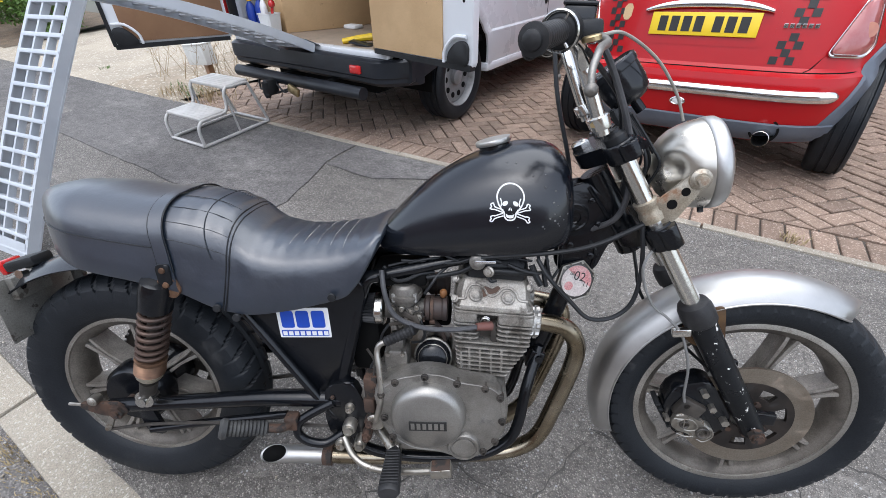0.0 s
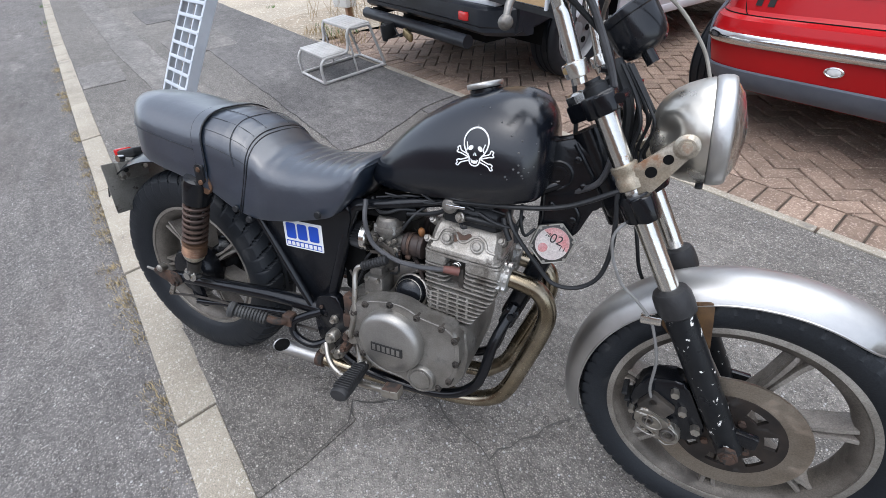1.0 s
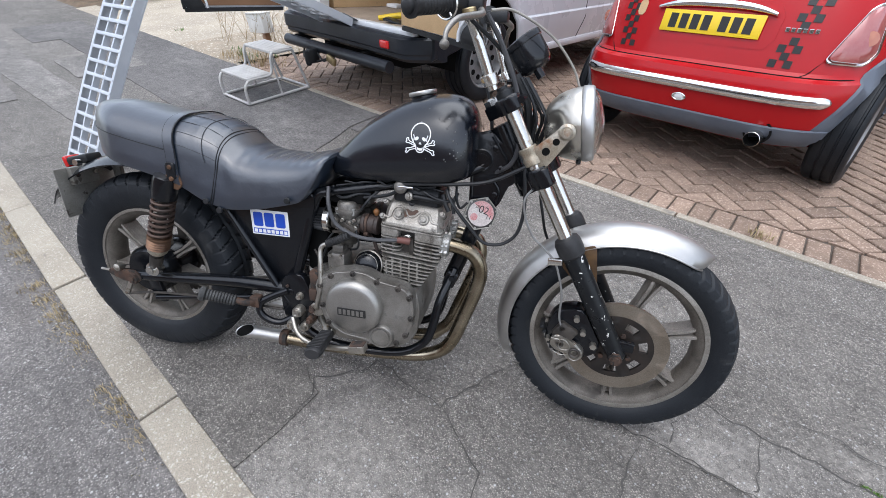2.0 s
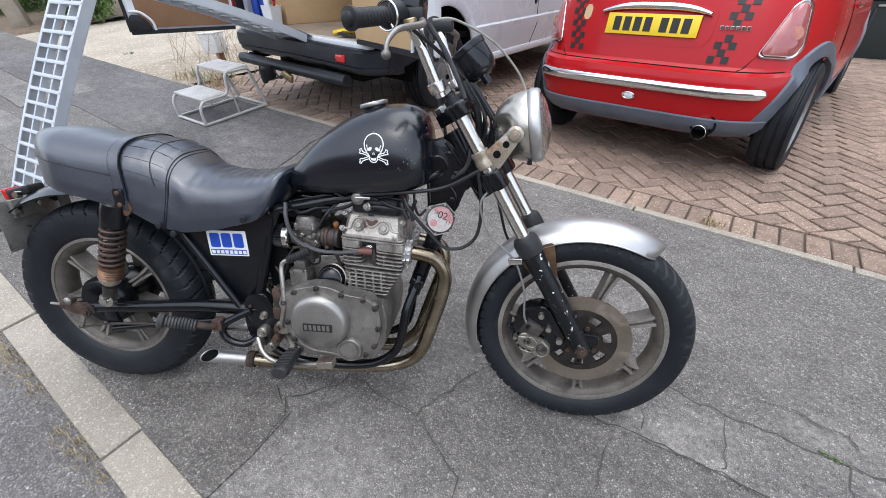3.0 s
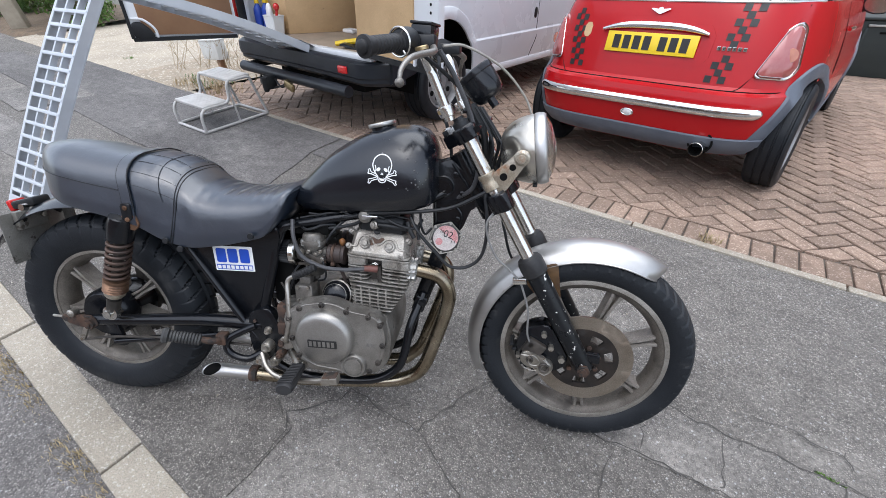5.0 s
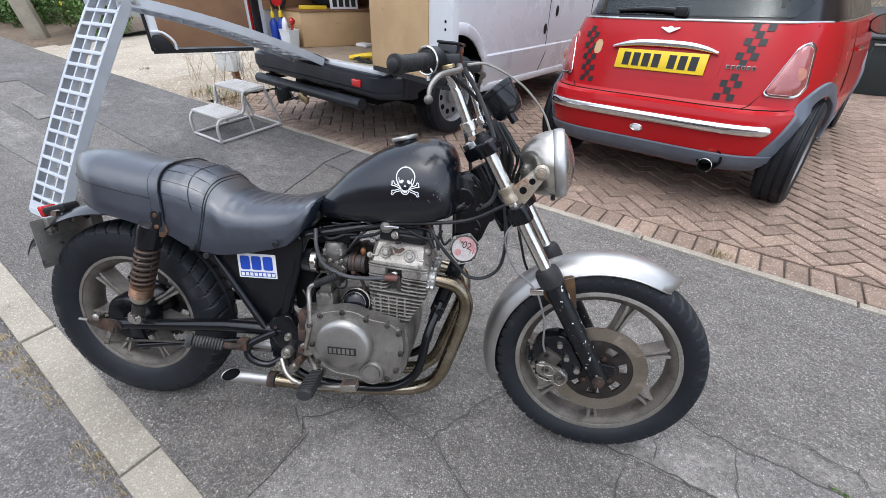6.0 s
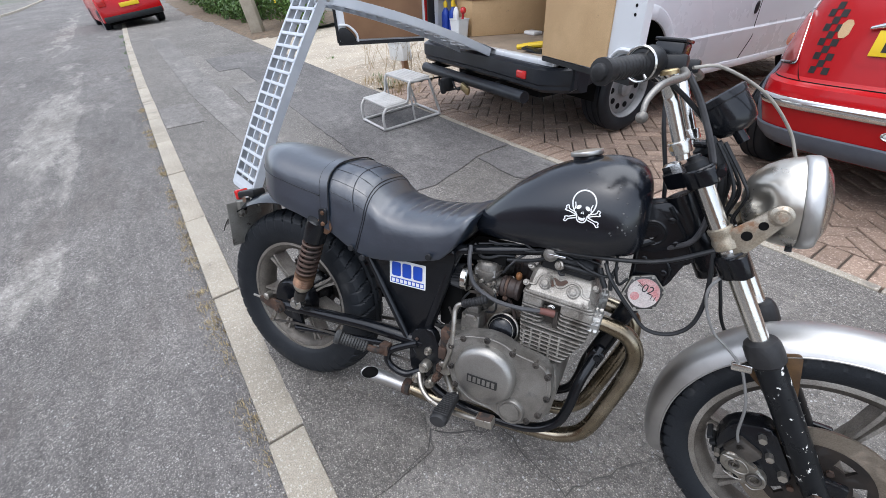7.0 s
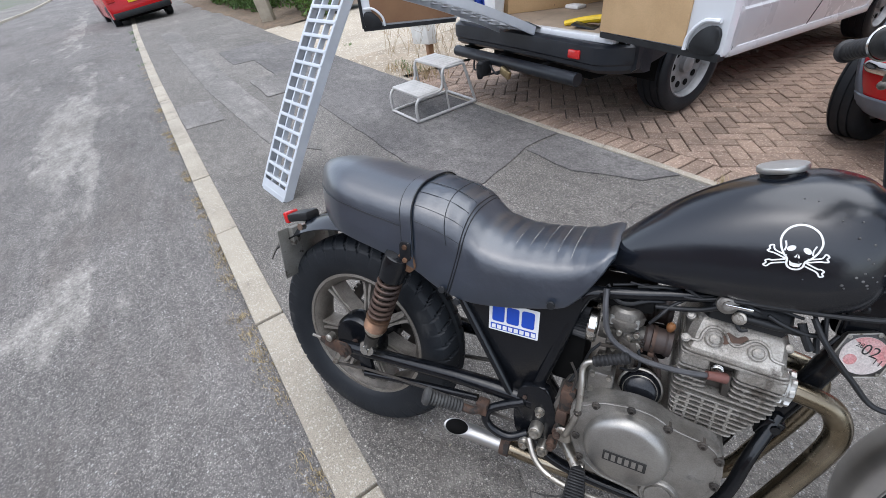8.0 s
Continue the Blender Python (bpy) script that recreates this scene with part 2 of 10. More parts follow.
M_COVER = mat("clutch_cover_alloy", (0.37, 0.36, 0.338), (0.275, 0.264, 0.244), 0.38, 0.85, scale=7, bump=0.0002, bscale=420, spot=(0.15, 0.138, 0.122), spot_scale=15, spot_at=0.60, edge=0.16, spot_rough=0.5, grain=0.08)
M_GRIME = mat("oily_grime", (0.018, 0.016, 0.014), (0.055, 0.047, 0.039), 0.5, scale=24, bump=0.001, bscale=90)
M_CHROME = mat("chrome", (0.80, 0.80, 0.80), (0.70, 0.70, 0.69), 0.12, 1.0, scale=9, rvar=0.06)
M_CHROME_OLD = mat("pitted_chrome", (0.74, 0.73, 0.70), (0.60, 0.58, 0.53), 0.20, 1.0, scale=10, bump=0.0002, spot=(0.24, 0.15, 0.085), spot_scale=34, spot_at=0.67)
M_LAMPCASE = mat("dented_nickel_case", (0.62, 0.595, 0.54), (0.47, 0.44, 0.38), 0.30, 0.92, scale=7, bump=0.0016, bscale=13, spot=(0.30, 0.235, 0.16), spot_scale=16, spot_at=0.66, edge=0.14)
M_BRUSHED = mat("brushed_steel", (0.55, 0.545, 0.53), (0.44, 0.435, 0.425), 0.44, 1.0, scale=7, rvar=0.12, bump=0.0003, bscale=200, spot=(0.36, 0.33, 0.28), spot_scale=9, spot_at=0.66, edge=0.16, spot_rough=0.5)
M_EXHAUST = mat("heat_tinted_steel", (0.38, 0.335, 0.255), (0.19, 0.155, 0.105), 0.26, 1.0, scale=8, rvar=0.12, spot=(0.14, 0.085, 0.045), spot_scale=15, spot_at=0.62, edge=0.12)
M_DISC = mat("brake_disc_steel", (0.36, 0.320, 0.268), (0.26, 0.222, 0.178), 0.36, 0.9, scale=10, spot=(0.20, 0.145, 0.10), spot_scale=14, spot_at=0.55, edge=0.2, grain=0.15)
M_RUST = mat("rusty_steel", (0.042, 0.029, 0.023), (0.095, 0.054, 0.036), 0.7, 0.25, scale=34, bump=0.001, bscale=120, spot=(0.02, 0.017, 0.015), spot_scale=40, spot_at=0.53)
M_SPRING = mat("rusty_spring", (0.045, 0.034, 0.031), (0.095, 0.06, 0.045), 0.5, 0.5, scale=14, bump=0.0005)
M_COPPER = mat("copper_spring", (0.22, 0.125, 0.075), (0.11, 0.065, 0.042), 0.45, 0.6, scale=30)
M_ALU = mat("aluminium", (0.52, 0.55, 0.585), (0.45, 0.48, 0.52), 0.48, 0.2, scale=5, bump=0.0003, rvar=0.1, spot=(0.40, 0.41, 0.42), spot_scale=6, spot_at=0.64, edge=0.15)
M_ALUDULL = mat("dull_aluminium", (0.46, 0.46, 0.44), (0.34, 0.34, 0.325), 0.5, 0.6, scale=8, bump=0.0004, spot=(0.33, 0.31, 0.28), spot_scale=25, spot_at=0.66)
M_PLASTIC = mat("black_plastic", (0.010, 0.011, 0.012), (0.019, 0.020, 0.022), 0.42, scale=10, bump=0.0003, bscale=300, spec=0.35)
M_GREYPLASTIC = mat("grey_bumper_plastic", (0.088, 0.104, 0.132), (0.115, 0.133, 0.162), 0.48, scale=6, bump=0.0005, bscale=300)
M_VANBUMP = mat("van_bumper_plastic", (0.010, 0.012, 0.016), (0.019, 0.022, 0.028), 0.36, scale=4, bump=0.0006, bscale=200, spec=0.4, spot=(0.05, 0.05, 0.05), spot_scale=6, spot_at=0.66, edge=0.15)
M_VANWHITE = mat("white_van_paint", (0.72, 0.74, 0.76), (0.66, 0.68, 0.705), 0.28, scale=1.2, rvar=0.06, coat=0.4, spot=(0.55, 0.54, 0.51), spot_scale=2.2, spot_at=0.72, edge=0.12)
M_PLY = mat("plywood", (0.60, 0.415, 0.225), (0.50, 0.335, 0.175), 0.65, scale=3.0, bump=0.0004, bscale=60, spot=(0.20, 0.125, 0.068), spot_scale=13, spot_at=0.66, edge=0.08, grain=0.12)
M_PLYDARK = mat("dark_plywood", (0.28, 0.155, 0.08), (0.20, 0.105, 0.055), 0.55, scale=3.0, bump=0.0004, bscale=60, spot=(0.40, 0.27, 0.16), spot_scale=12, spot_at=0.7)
M_PLYFLOOR = mat("worn_plywood_floor", (0.30, 0.235, 0.17), (0.22, 0.17, 0.125), 0.8, scale=3.0, bump=0.0006, spot=(0.14, 0.11, 0.085), spot_scale=7, spot_at=0.60, edge=0.15, grain=0.15)
M_RED = mat("red_car_paint", (0.43, 0.0062, 0.0095), (0.39, 0.0052, 0.0085), 0.25, scale=2.0, rvar=0.05, coat=0.15, spec=0.28)
M_GLASSDARK = mat("dark_trim", (0.012, 0.013, 0.015), None, 0.2, scale=5)
# One near-black colour for undersides, arch liners, gaps, bores and painted-in holes.
M_DARK = mat("near_black", (0.007, 0.007, 0.007), None, 0.9, scale=5, spec=0.1)
M_YELLOW = mat("yellow_plate", (0.85, 0.60, 0.02), (0.80, 0.56, 0.02), 0.4, scale=6)
M_BLACK = mat("black_print", (0.012, 0.012, 0.012), (0.018, 0.018, 0.018), 0.5, scale=20)
M_WHITE = mat("white_print", (0.80, 0.80, 0.79), (0.74, 0.74, 0.73), 0.45, scale=20, spot=(0.55, 0.55, 0.54), spot_scale=60, spot_at=0.7)
M_BLUE = mat("blue_print", (0.015, 0.07, 0.46), (0.012, 0.06, 0.40), 0.45, scale=20)
M_BLUEBOTTLE = mat("blue_plastic", (0.015, 0.045, 0.30), (0.02, 0.06, 0.35), 0.35, scale=12)
M_REDLENS = mat("red_lens", (0.55, 0.02, 0.02), (0.45, 0.015, 0.015), 0.15, scale=20, coat=0.6)
M_TAILLENS = mat("tail_lamp_lens", (0.32, 0.055, 0.055), (0.40, 0.13, 0.12), 0.12, scale=9, coat=1.0)
M_YELLOWPL = mat("yellow_plastic", (0.80, 0.55, 0.02), None, 0.4, scale=12)
M_WHITEPL = mat("white_plastic", (0.74, 0.75, 0.74), (0.68, 0.69, 0.68), 0.4, scale=12)
M_PINK = mat("faded_red_print", (0.50, 0.20, 0.20), (0.56, 0.34, 0.33), 0.5, scale=60, grain=0.25)
M_PAPER = mat("faded_paper", (0.56, 0.52, 0.49), (0.48, 0.42, 0.40), 0.5, scale=60, grain=0.2)
M_WOODPOST = mat("weathered_wood", (0.42, 0.37, 0.29), (0.32, 0.28, 0.215), 0.9, scale=6, bump=0.004, bscale=30)
M_WHITEWOOD = mat("flaking_white_board", (0.70, 0.70, 0.67), (0.60, 0.60, 0.57), 0.8, scale=8, bump=0.001)
M_LEAF = mat("hedge_leaf", (0.055, 0.11, 0.022), (0.085, 0.16, 0.03), 0.55, scale=5, per_piece=0.1)
M_LEAFLIGHT = mat("bush_leaf", (0.10, 0.19, 0.03), (0.07, 0.14, 0.022), 0.55, scale=5)
M_TWIG = mat("twig", (0.11, 0.08, 0.055), None, 0.9, scale=20)
M_FLOWER = mat("yellow_flower", (0.85, 0.62, 0.03), None, 0.6, scale=20)
M_DRYGRASS = mat("dry_grass", (0.43, 0.345, 0.20), (0.30, 0.235, 0.125), 0.8, scale=30)
M_STRAW = mat("brown_straw", (0.40, 0.31, 0.175), (0.27, 0.20, 0.11), 0.85, scale=30)
M_GREENDARK = mat("dark_green_paint", (0.010, 0.016, 0.0155), (0.015, 0.021, 0.020), 0.5, scale=3)
M_WALL = mat("blue_grey_wall", (0.16, 0.20, 0.27), (0.13, 0.165, 0.23), 0.7, scale=1.5)
M_DUST = mat("leaf_litter", (0.170, 0.120, 0.078), (0.105, 0.080, 0.054), 0.95, scale=6, bump=0.01, bscale=40, grain=0.4)
M_STEELWHEEL = mat("silver_wheel_paint", (0.30, 0.30, 0.30), (0.20, 0.20, 0.20), 0.5, 0.4, scale=10, spot=(0.16, 0.13, 0.11), spot_scale=20, spot_at=0.66)
M_ORANGE = mat("orange_lens", (0.50, 0.19, 0.11), (0.44, 0.15, 0.10), 0.2, scale=20, coat=0.5)


def glass(name, tint=(0.9, 0.93, 0.93), rough=0.03):
    m = bpy.data.materials.new(name)
    m.use_nodes = True
    b = m.node_tree.nodes["Principled BSDF"]
    b.inputs["Base Color"].default_value = (*tint, 1)
    b.inputs["Transmission Weight"].default_value = 1.0
    b.inputs["Roughness"].default_value = rough
    b.inputs["IOR"].default_value = 1.45
    return m


M_GLASS = glass("clear_glass")
M_SMOKED = glass("rear_window_glass", (0.55, 0.62, 0.60))

M_BROWNRUBBER = mat("perished_brown_rubber", (0.026, 0.019, 0.017), (0.050, 0.033, 0.027), 0.6, scale=40)
M_PLUGCAP = mat("faded_red_cap", (0.15, 0.06, 0.048), (0.10, 0.045, 0.036), 0.6, scale=40)
M_AMBER = mat("orange_rubber_cap", (0.22, 0.095, 0.032), (0.14, 0.06, 0.022), 0.5, scale=40)
M_LEAD = mat("grey_plug_lead", (0.045, 0.046, 0.050), (0.070, 0.070, 0.074), 0.5, scale=40)
M_CARB = mat("grimy_carburettor", (0.10, 0.095, 0.085), (0.04, 0.036, 0.031), 0.5, 0.5, scale=34, bump=0.0004, bscale=200, spot=(0.17, 0.16, 0.145), spot_scale=60, spot_at=0.60, edge=0.08)
M_HOUSE = mat("house_brick", (0.24, 0.15, 0.11), (0.19, 0.12, 0.09), 0.9, scale=2.0, bump=0.004, bscale=20)
M_ROOF = mat("roof_tile", (0.10, 0.07, 0.055), (0.07, 0.055, 0.045), 0.9, scale=2.0)
M_STOOL = mat("grey_stool_paint", (0.56, 0.55, 0.53), (0.46, 0.45, 0.43), 0.55, 0.2, scale=9, spot=(0.33, 0.31, 0.28), spot_scale=25, spot_at=0.66)
M_PLATEBACK = mat("tarnished_plate", (0.20, 0.195, 0.178), (0.135, 0.128, 0.112), 0.5, 0.3, scale=12, spot=(0.05, 0.042, 0.034), spot_scale=20, spot_at=0.58, grain=0.2)
M_HOSE = mat("grey_hose", (0.20, 0.20, 0.195), (0.15, 0.148, 0.142), 0.5, scale=40)
M_WORN = mat("worn_zinc", (0.42, 0.40, 0.36), (0.30, 0.28, 0.245), 0.36, 0.9, scale=30, spot=(0.10, 0.075, 0.05), spot_scale=50, spot_at=0.56, edge=0.1)
M_HOLDER = mat("dark_metal_holder", (0.06, 0.058, 0.055), (0.10, 0.095, 0.09), 0.45, 0.6, scale=30, spot=(0.26, 0.25, 0.23), spot_scale=60, spot_at=0.64)
M_BLISTER = mat("paint_blister", (0.03, 0.031, 0.032), (0.16, 0.16, 0.155), 0.5, scale=90)
M_LENS = glass("frosted_lens_glass", (0.95, 0.94, 0.90), 0.16)
M_BRACKET = mat("rust_stained_bracket", (0.46, 0.42, 0.35), (0.35, 0.30, 0.225), 0.42, 0.75, scale=14, spot=(0.22, 0.11, 0.055), spot_scale=20, spot_at=0.54, edge=0.14, grain=0.2)
M_PALECABLE = mat("pale_cable_sheath", (0.36, 0.34, 0.30), (0.28, 0.265, 0.235), 0.5, scale=40)
M_STAY = mat("ochre_rust", (0.16, 0.092, 0.038), (0.075, 0.043, 0.024), 0.6, 0.4, scale=22, spot=(0.04, 0.026, 0.018), spot_scale=26, spot_at=0.56, edge=0.14)
M_WORNRUBBER = mat("worn_grey_rubber", (0.034, 0.034, 0.034), (0.060, 0.060, 0.058), 0.6, scale=40, spec=0.35)
M_SEAM = mat("sunk_seam", (0.014, 0.016, 0.019), (0.022, 0.025, 0.029), 0.5, scale=30)
M_CARRIER = mat("brown_disc_carrier", (0.016, 0.014, 0.013), (0.036, 0.028, 0.023), 0.5, 0.4, scale=26, spot=(0.02, 0.017, 0.015), spot_scale=30, spot_at=0.58)
M_GLOSSBLACK = mat("glossy_black_plastic", (0.008, 0.009, 0.011), (0.013, 0.014, 0.017), 0.2, scale=10, spec=0.45)
M_BRASS = mat("tarnished_brass", (0.46, 0.36, 0.20), (0.34, 0.26, 0.14), 0.35, 0.9, scale=30)
M_CAPMETAL = mat("satin_cap_alloy", (0.62, 0.61, 0.58), (0.50, 0.49, 0.46), 0.36, 0.95, scale=20, spot=(0.30, 0.28, 0.25), spot_scale=40, spot_at=0.64)

# ---- mesh helpers ----
def V(*a):
    return Vector(a)


APART = {"fin_post", "cover_bolt", "case_rib", "caliper_bolt", "caliper_fin", "caliper_piston", "rivet", "seat_fixing", "plate_bolt", "hinge_plate", "hinge_bolt", "wheel_slot", "holder_screw", "badge_bar",
         "lens_rib", "bar_clamp", "rear_valance", "adjuster_screw", "clamp_fin", "bracket_hole", "gearbox_cover", "crankcase_block", "rubber_rib", "adjuster_bolt", "pivot_bolt", "plug_well", "head_flange"}


def pieces(bm):
    """The separate shells of a mesh, each as a mesh of its own."""
    left, out = set(bm.verts), []
    while left:
        stack, got = [next(v for v in bm.verts if v in left)], set()
        while stack:
            v = stack.pop()
            if v in got:
                continue
            got.add(v)
            stack += [e.other_vert(v) for e in v.link_edges]
        left -= got
        nb = bmesh.new()
        mp = {v: nb.verts.new(v.co) for v in bm.verts if v in got}
        for f in bm.faces:
            if f.verts[0] in got:
                nb.faces.new([mp[v] for v in f.verts])
        out.append(nb)
    bm.free()
    return out


def part(name, bm, material, parent=None, label="", sharp=38):
    if name in APART:
        first, *rest = pieces(bm)
        for b in rest:
            one_part(name, b, material, parent, label, sharp)
        return one_part(name, first, material, parent, label, sharp)
    return one_part(name, bm, material, parent, label, sharp)


def one_part(name, bm, material, parent=None, label="", sharp=38):
    bmesh.ops.recalc_face_normals(bm, faces=bm.faces)
    me = bpy.data.meshes.new(name)
    bm.to_mesh(me)
    bm.free()
    me.polygons.foreach_set("use_smooth", [True] * len(me.polygons))
    me.set_sharp_from_angle(angle=radians(sharp))
    me.materials.append(material)
    ob = new(name, me)
    if parent:
        ob.parent = parent
    return tagged(ob, label)


def thing(name, m, label, category, group="", kind=""):
    e = new(name)
    e.matrix_world = m
    return tagged(e, label, category, group, kind)


def BM():
    return bmesh.new()


def frame_of(d):
    d = Vector(d).normalized()
    a = Vector((0, 0, 1)) if abs(d.z) < 0.9 else Vector((1, 0, 0))
    x = d.cross(a).normalized()
    return x, d.cross(x).normalized(), d


def skin(bm, rings, loop=True, cap=True, close=False):
    vs = [[bm.verts.new(p) for p in r] for r in rings]
    n = len(vs[0])
    pairs = list(zip(vs, vs[1:])) + ([(vs[-1], vs[0])] if close else [])
    for a, b in pairs:
        for i in range(n if loop else n - 1):
            j = (i + 1) % n
            bm.faces.new((a[i], a[j], b[j], b[i]))
    if cap and loop and not close:
        bm.faces.new(vs[0][::-1])
        bm.faces.new(vs[-1])
    return vs


def box(bm, c, s, bevel=0.0, m=None, seg=2):
    r = bmesh.ops.create_cube(bm, size=1.0)
    vs = r["verts"]
    for v in vs:
        v.co = Vector((v.co.x * s[0], v.co.y * s[1], v.co.z * s[2]))
    if bevel:
        es = list({e for v in vs for e in v.link_edges})
        rr = bmesh.ops.bevel(bm, geom=es, offset=bevel, segments=seg, affect="EDGES", profile=0.5)
        vs = list({v for v in rr["verts"]} | {v for v in vs if v.is_valid})
    for v in vs:
        v.co = ((m @ v.co) if m else v.co) + Vector(c)
    return vs


def spline(pts, k=6, closed=False):
    P = [Vector(p) for p in pts]
    if len(P) < 3:
        return P
    out = []
    n = len(P)
    rng = range(n) if closed else range(n - 1)
    for i in rng:
        p0 = P[i - 1] if (closed or i > 0) else P[0] * 2 - P[1]
        p1, p2 = P[i], P[(i + 1) % n]
        p3 = P[(i + 2) % n] if (closed or i + 2 < n) else P[-1] * 2 - P[-2]
        for j in range(k):
            t = j / k
            out.append(0.5 * ((2 * p1) + (p2 - p0) * t + (2 * p0 - 5 * p1 + 4 * p2 - p3) * t * t + (3 * p1 - p0 - 3 * p2 + p3) * t ** 3))
    if not closed:
        out.append(P[-1])
    return out


def tube(bm, pts, r, n=12, k=6, closed=False, cap=True, smooth=True):
    P = spline(pts, k, closed) if smooth else [Vector(p) for p in pts]
    x, y, d = frame_of((P[1] - P[0]))
    rings = []
    for i, p in enumerate(P):
        a = P[i - 1] if (i > 0 or closed) else P[i]
        b = P[(i + 1) % len(P)] if (i + 1 < len(P) or closed) else P[i]
        nd = (b - a).normalized()
        q = d.rotation_difference(nd)
        x, y, d = q @ x, q @ y, nd
        rad = r if not isinstance(r, (list, tuple)) else r[0] + (r[-1] - r[0]) * i / (len(P) - 1)
        rings.append([p + (x * math.cos(2 * math.pi * j / n) + y * math.sin(2 * math.pi * j / n)) * rad for j in range(n)])
    skin(bm, rings, True, cap, closed)


def cyl(bm, a, b, r, r2=None, n=20, cap=True):
    tube(bm, [a, b], [r, r if r2 is None else r2], n, smooth=False, cap=cap)


def lathe(bm, prof, o, axis, n=48, full=True):
    """Turn (radius, height) pairs about the axis through o."""
    x, y, d = frame_of(axis)
    o = Vector(o)
    rings = [[o + d * h + (x * math.cos(2 * math.pi * j / n) + y * math.sin(2 * math.pi * j / n)) * max(r, 1e-5) for j in range(n)] for r, h in prof]
    skin(bm, rings, True, full)


def prism(bm, poly, put, d0, d1, bevel=0.0, seg=2):
    """Extrude a flat outline; put(a, b, d) gives the place."""
    lo = [bm.verts.new(put(a, b, d0)) for a, b in poly]
    hi = [bm.verts.new(put(a, b, d1)) for a, b in poly]
    n = len(poly)
    fs = [bm.faces.new(lo[::-1]), bm.faces.new(hi)]
    for i in range(n):
        j = (i + 1) % n
        fs.append(bm.faces.new((lo[i], lo[j], hi[j], hi[i])))
    if bevel:
        es = list(fs[1].edges) + list(fs[0].edges)
        bmesh.ops.bevel(bm, geom=es, offset=bevel, segments=seg, affect="EDGES", profile=0.5)


def rounded(poly, r, k=4):
    """A polygon with its corners rounded."""
    out = []
    n = len(poly)
    for i in range(n):
        p, a, b = Vector(poly[i]), Vector(poly[i - 1]), Vector(poly[(i + 1) % n])
        da, db = (a - p), (b - p)
        q = min(r, da.length * 0.45, db.length * 0.45)
        s, e = p + da.normalized() * q, p + db.normalized() * q
        for j in range(k + 1):
            t = j / k
            out.append(tuple(s * (1 - t) ** 2 + p * 2 * t * (1 - t) + e * t * t))
    return out


def blade(bm, p, d, w, h, bend, rnd):
    """A narrow leaf or grass blade."""
    side = Vector((-d[1], d[0], 0)) * w
    d = Vector((d[0], d[1], 0))
    a, b = p - side, p + side
    m = p + d * bend * 0.35 + V(0, 0, h * 0.6)
    t = p + d * bend + V(0, 0, h)
    v = [bm.verts.new(q) for q in (a, b, m + side * 0.7, m - side * 0.7, t)]
    bm.faces.new((v[0], v[1], v[2], v[3]))
    bm.faces.new((v[3], v[2], v[4]))


def xform(bm, m):
    bmesh.ops.transform(bm, matrix=m, verts=bm.verts)
CRACKS = [
    [(0.52, 0.60), (0.86, 0.594), (1.03, 0.589), (1.17, 0.596), (1.34, 0.602), (1.60, 0.615), (2.2, 0.61)],
    [(0.45, 0.36), (0.73, 0.37), (0.83, 0.382), (0.94, 0.385), (1.05, 0.389), (1.145, 0.383), (1.5, 0.39), (2.2, 0.385)],
    [(1.033, 0.586), (1.037, 0.519), (1.055, 0.432), (1.048, 0.404)], [(0.824, 0.499), (0.823, 0.447), (0.834, 0.399)],
    [(0.772, 0.349), (0.768, 0.265), (0.769, 0.21), (0.781, 0.148)], [(1.344, 0.597), (1.332, 0.537), (1.338, 0.495), (1.35, 0.40)], [(1.33, 0.72), (1.354, 0.69), (1.365, 0.658)],
    [(1.10, 0.70), (1.22, 0.715), (1.35, 0.70)],
    [(-0.05, 0.04), (0.15, 0.04), (0.23, 0.05), (0.27, 0.19), (0.31, 0.31)],
    [(-0.10, -0.31), (-0.11, -0.19), (-0.16, -0.15), (-0.05, -0.02), (-0.05, 0.04)],
    [(-2.95, 0.67), (-2.18, 0.64), (-1.70, 0.62)],
    [(-1.74, 1.31), (-1.35, 1.26), (-1.27, 1.34), (-0.95, 1.44)], [(-1.28, 1.32), (-1.33, 1.60)],
    [(-0.83, 1.06), (-0.84, 1.24), (-0.60, 1.34), (-0.45, 1.60)],
    [(0.23, 0.05), (0.45, -0.04), (0.52, -0.20)], [(0.45, 0.36), (0.30, 0.35)],
]

# ---- ground: road, kerb, pavement, sloping block drive ----
ANG = radians(-29.0)
S_DIR, N_DIR = V(math.cos(ANG), math.sin(ANG), 0), V(-math.sin(ANG), math.cos(ANG), 0)
KERB_IN, KERB_OUT, DRIVE_N, FALL = -0.479, -0.603, 1.64, 0.062


def bend(s):
    """The street curves gently away at its far end."""
    return 0.001 * (s + 1.0) ** 2 if s < -1.0 else 0.0


def pv(s, n, z=0.0):
    n += bend(max(s, -40.0))
    return S_DIR * s + N_DIR * n + V(0, 0, z)


def drive_z(n, s=-2.0):
    """The drive falls away from the pavement and twists: it lies lower between the two vehicles and rises to the car's far side."""
    if n <= DRIVE_N:
        return 0.0
    twist = 0.045 * (min(s, 1.5) - 0.5) if s > -0.35 else -0.03825 * max(0.0, 1 + (s + 0.35) / 1.2)
    return -FALL * (min(n, 9.0) - DRIVE_N) + twist * min(1.0, (n - DRIVE_N) / 1.0)


def sunken(s, n):
    """The pavement has sunk a little under the front of the motorcycle."""
    return -0.030 * math.exp(-((s - 0.55) / 0.55) ** 2 - ((n - 0.25) / 0.42) ** 2)


def flat(ob):
    ob.data.polygons.foreach_set("use_smooth", [False] * len(ob.data.polygons))
    return ob


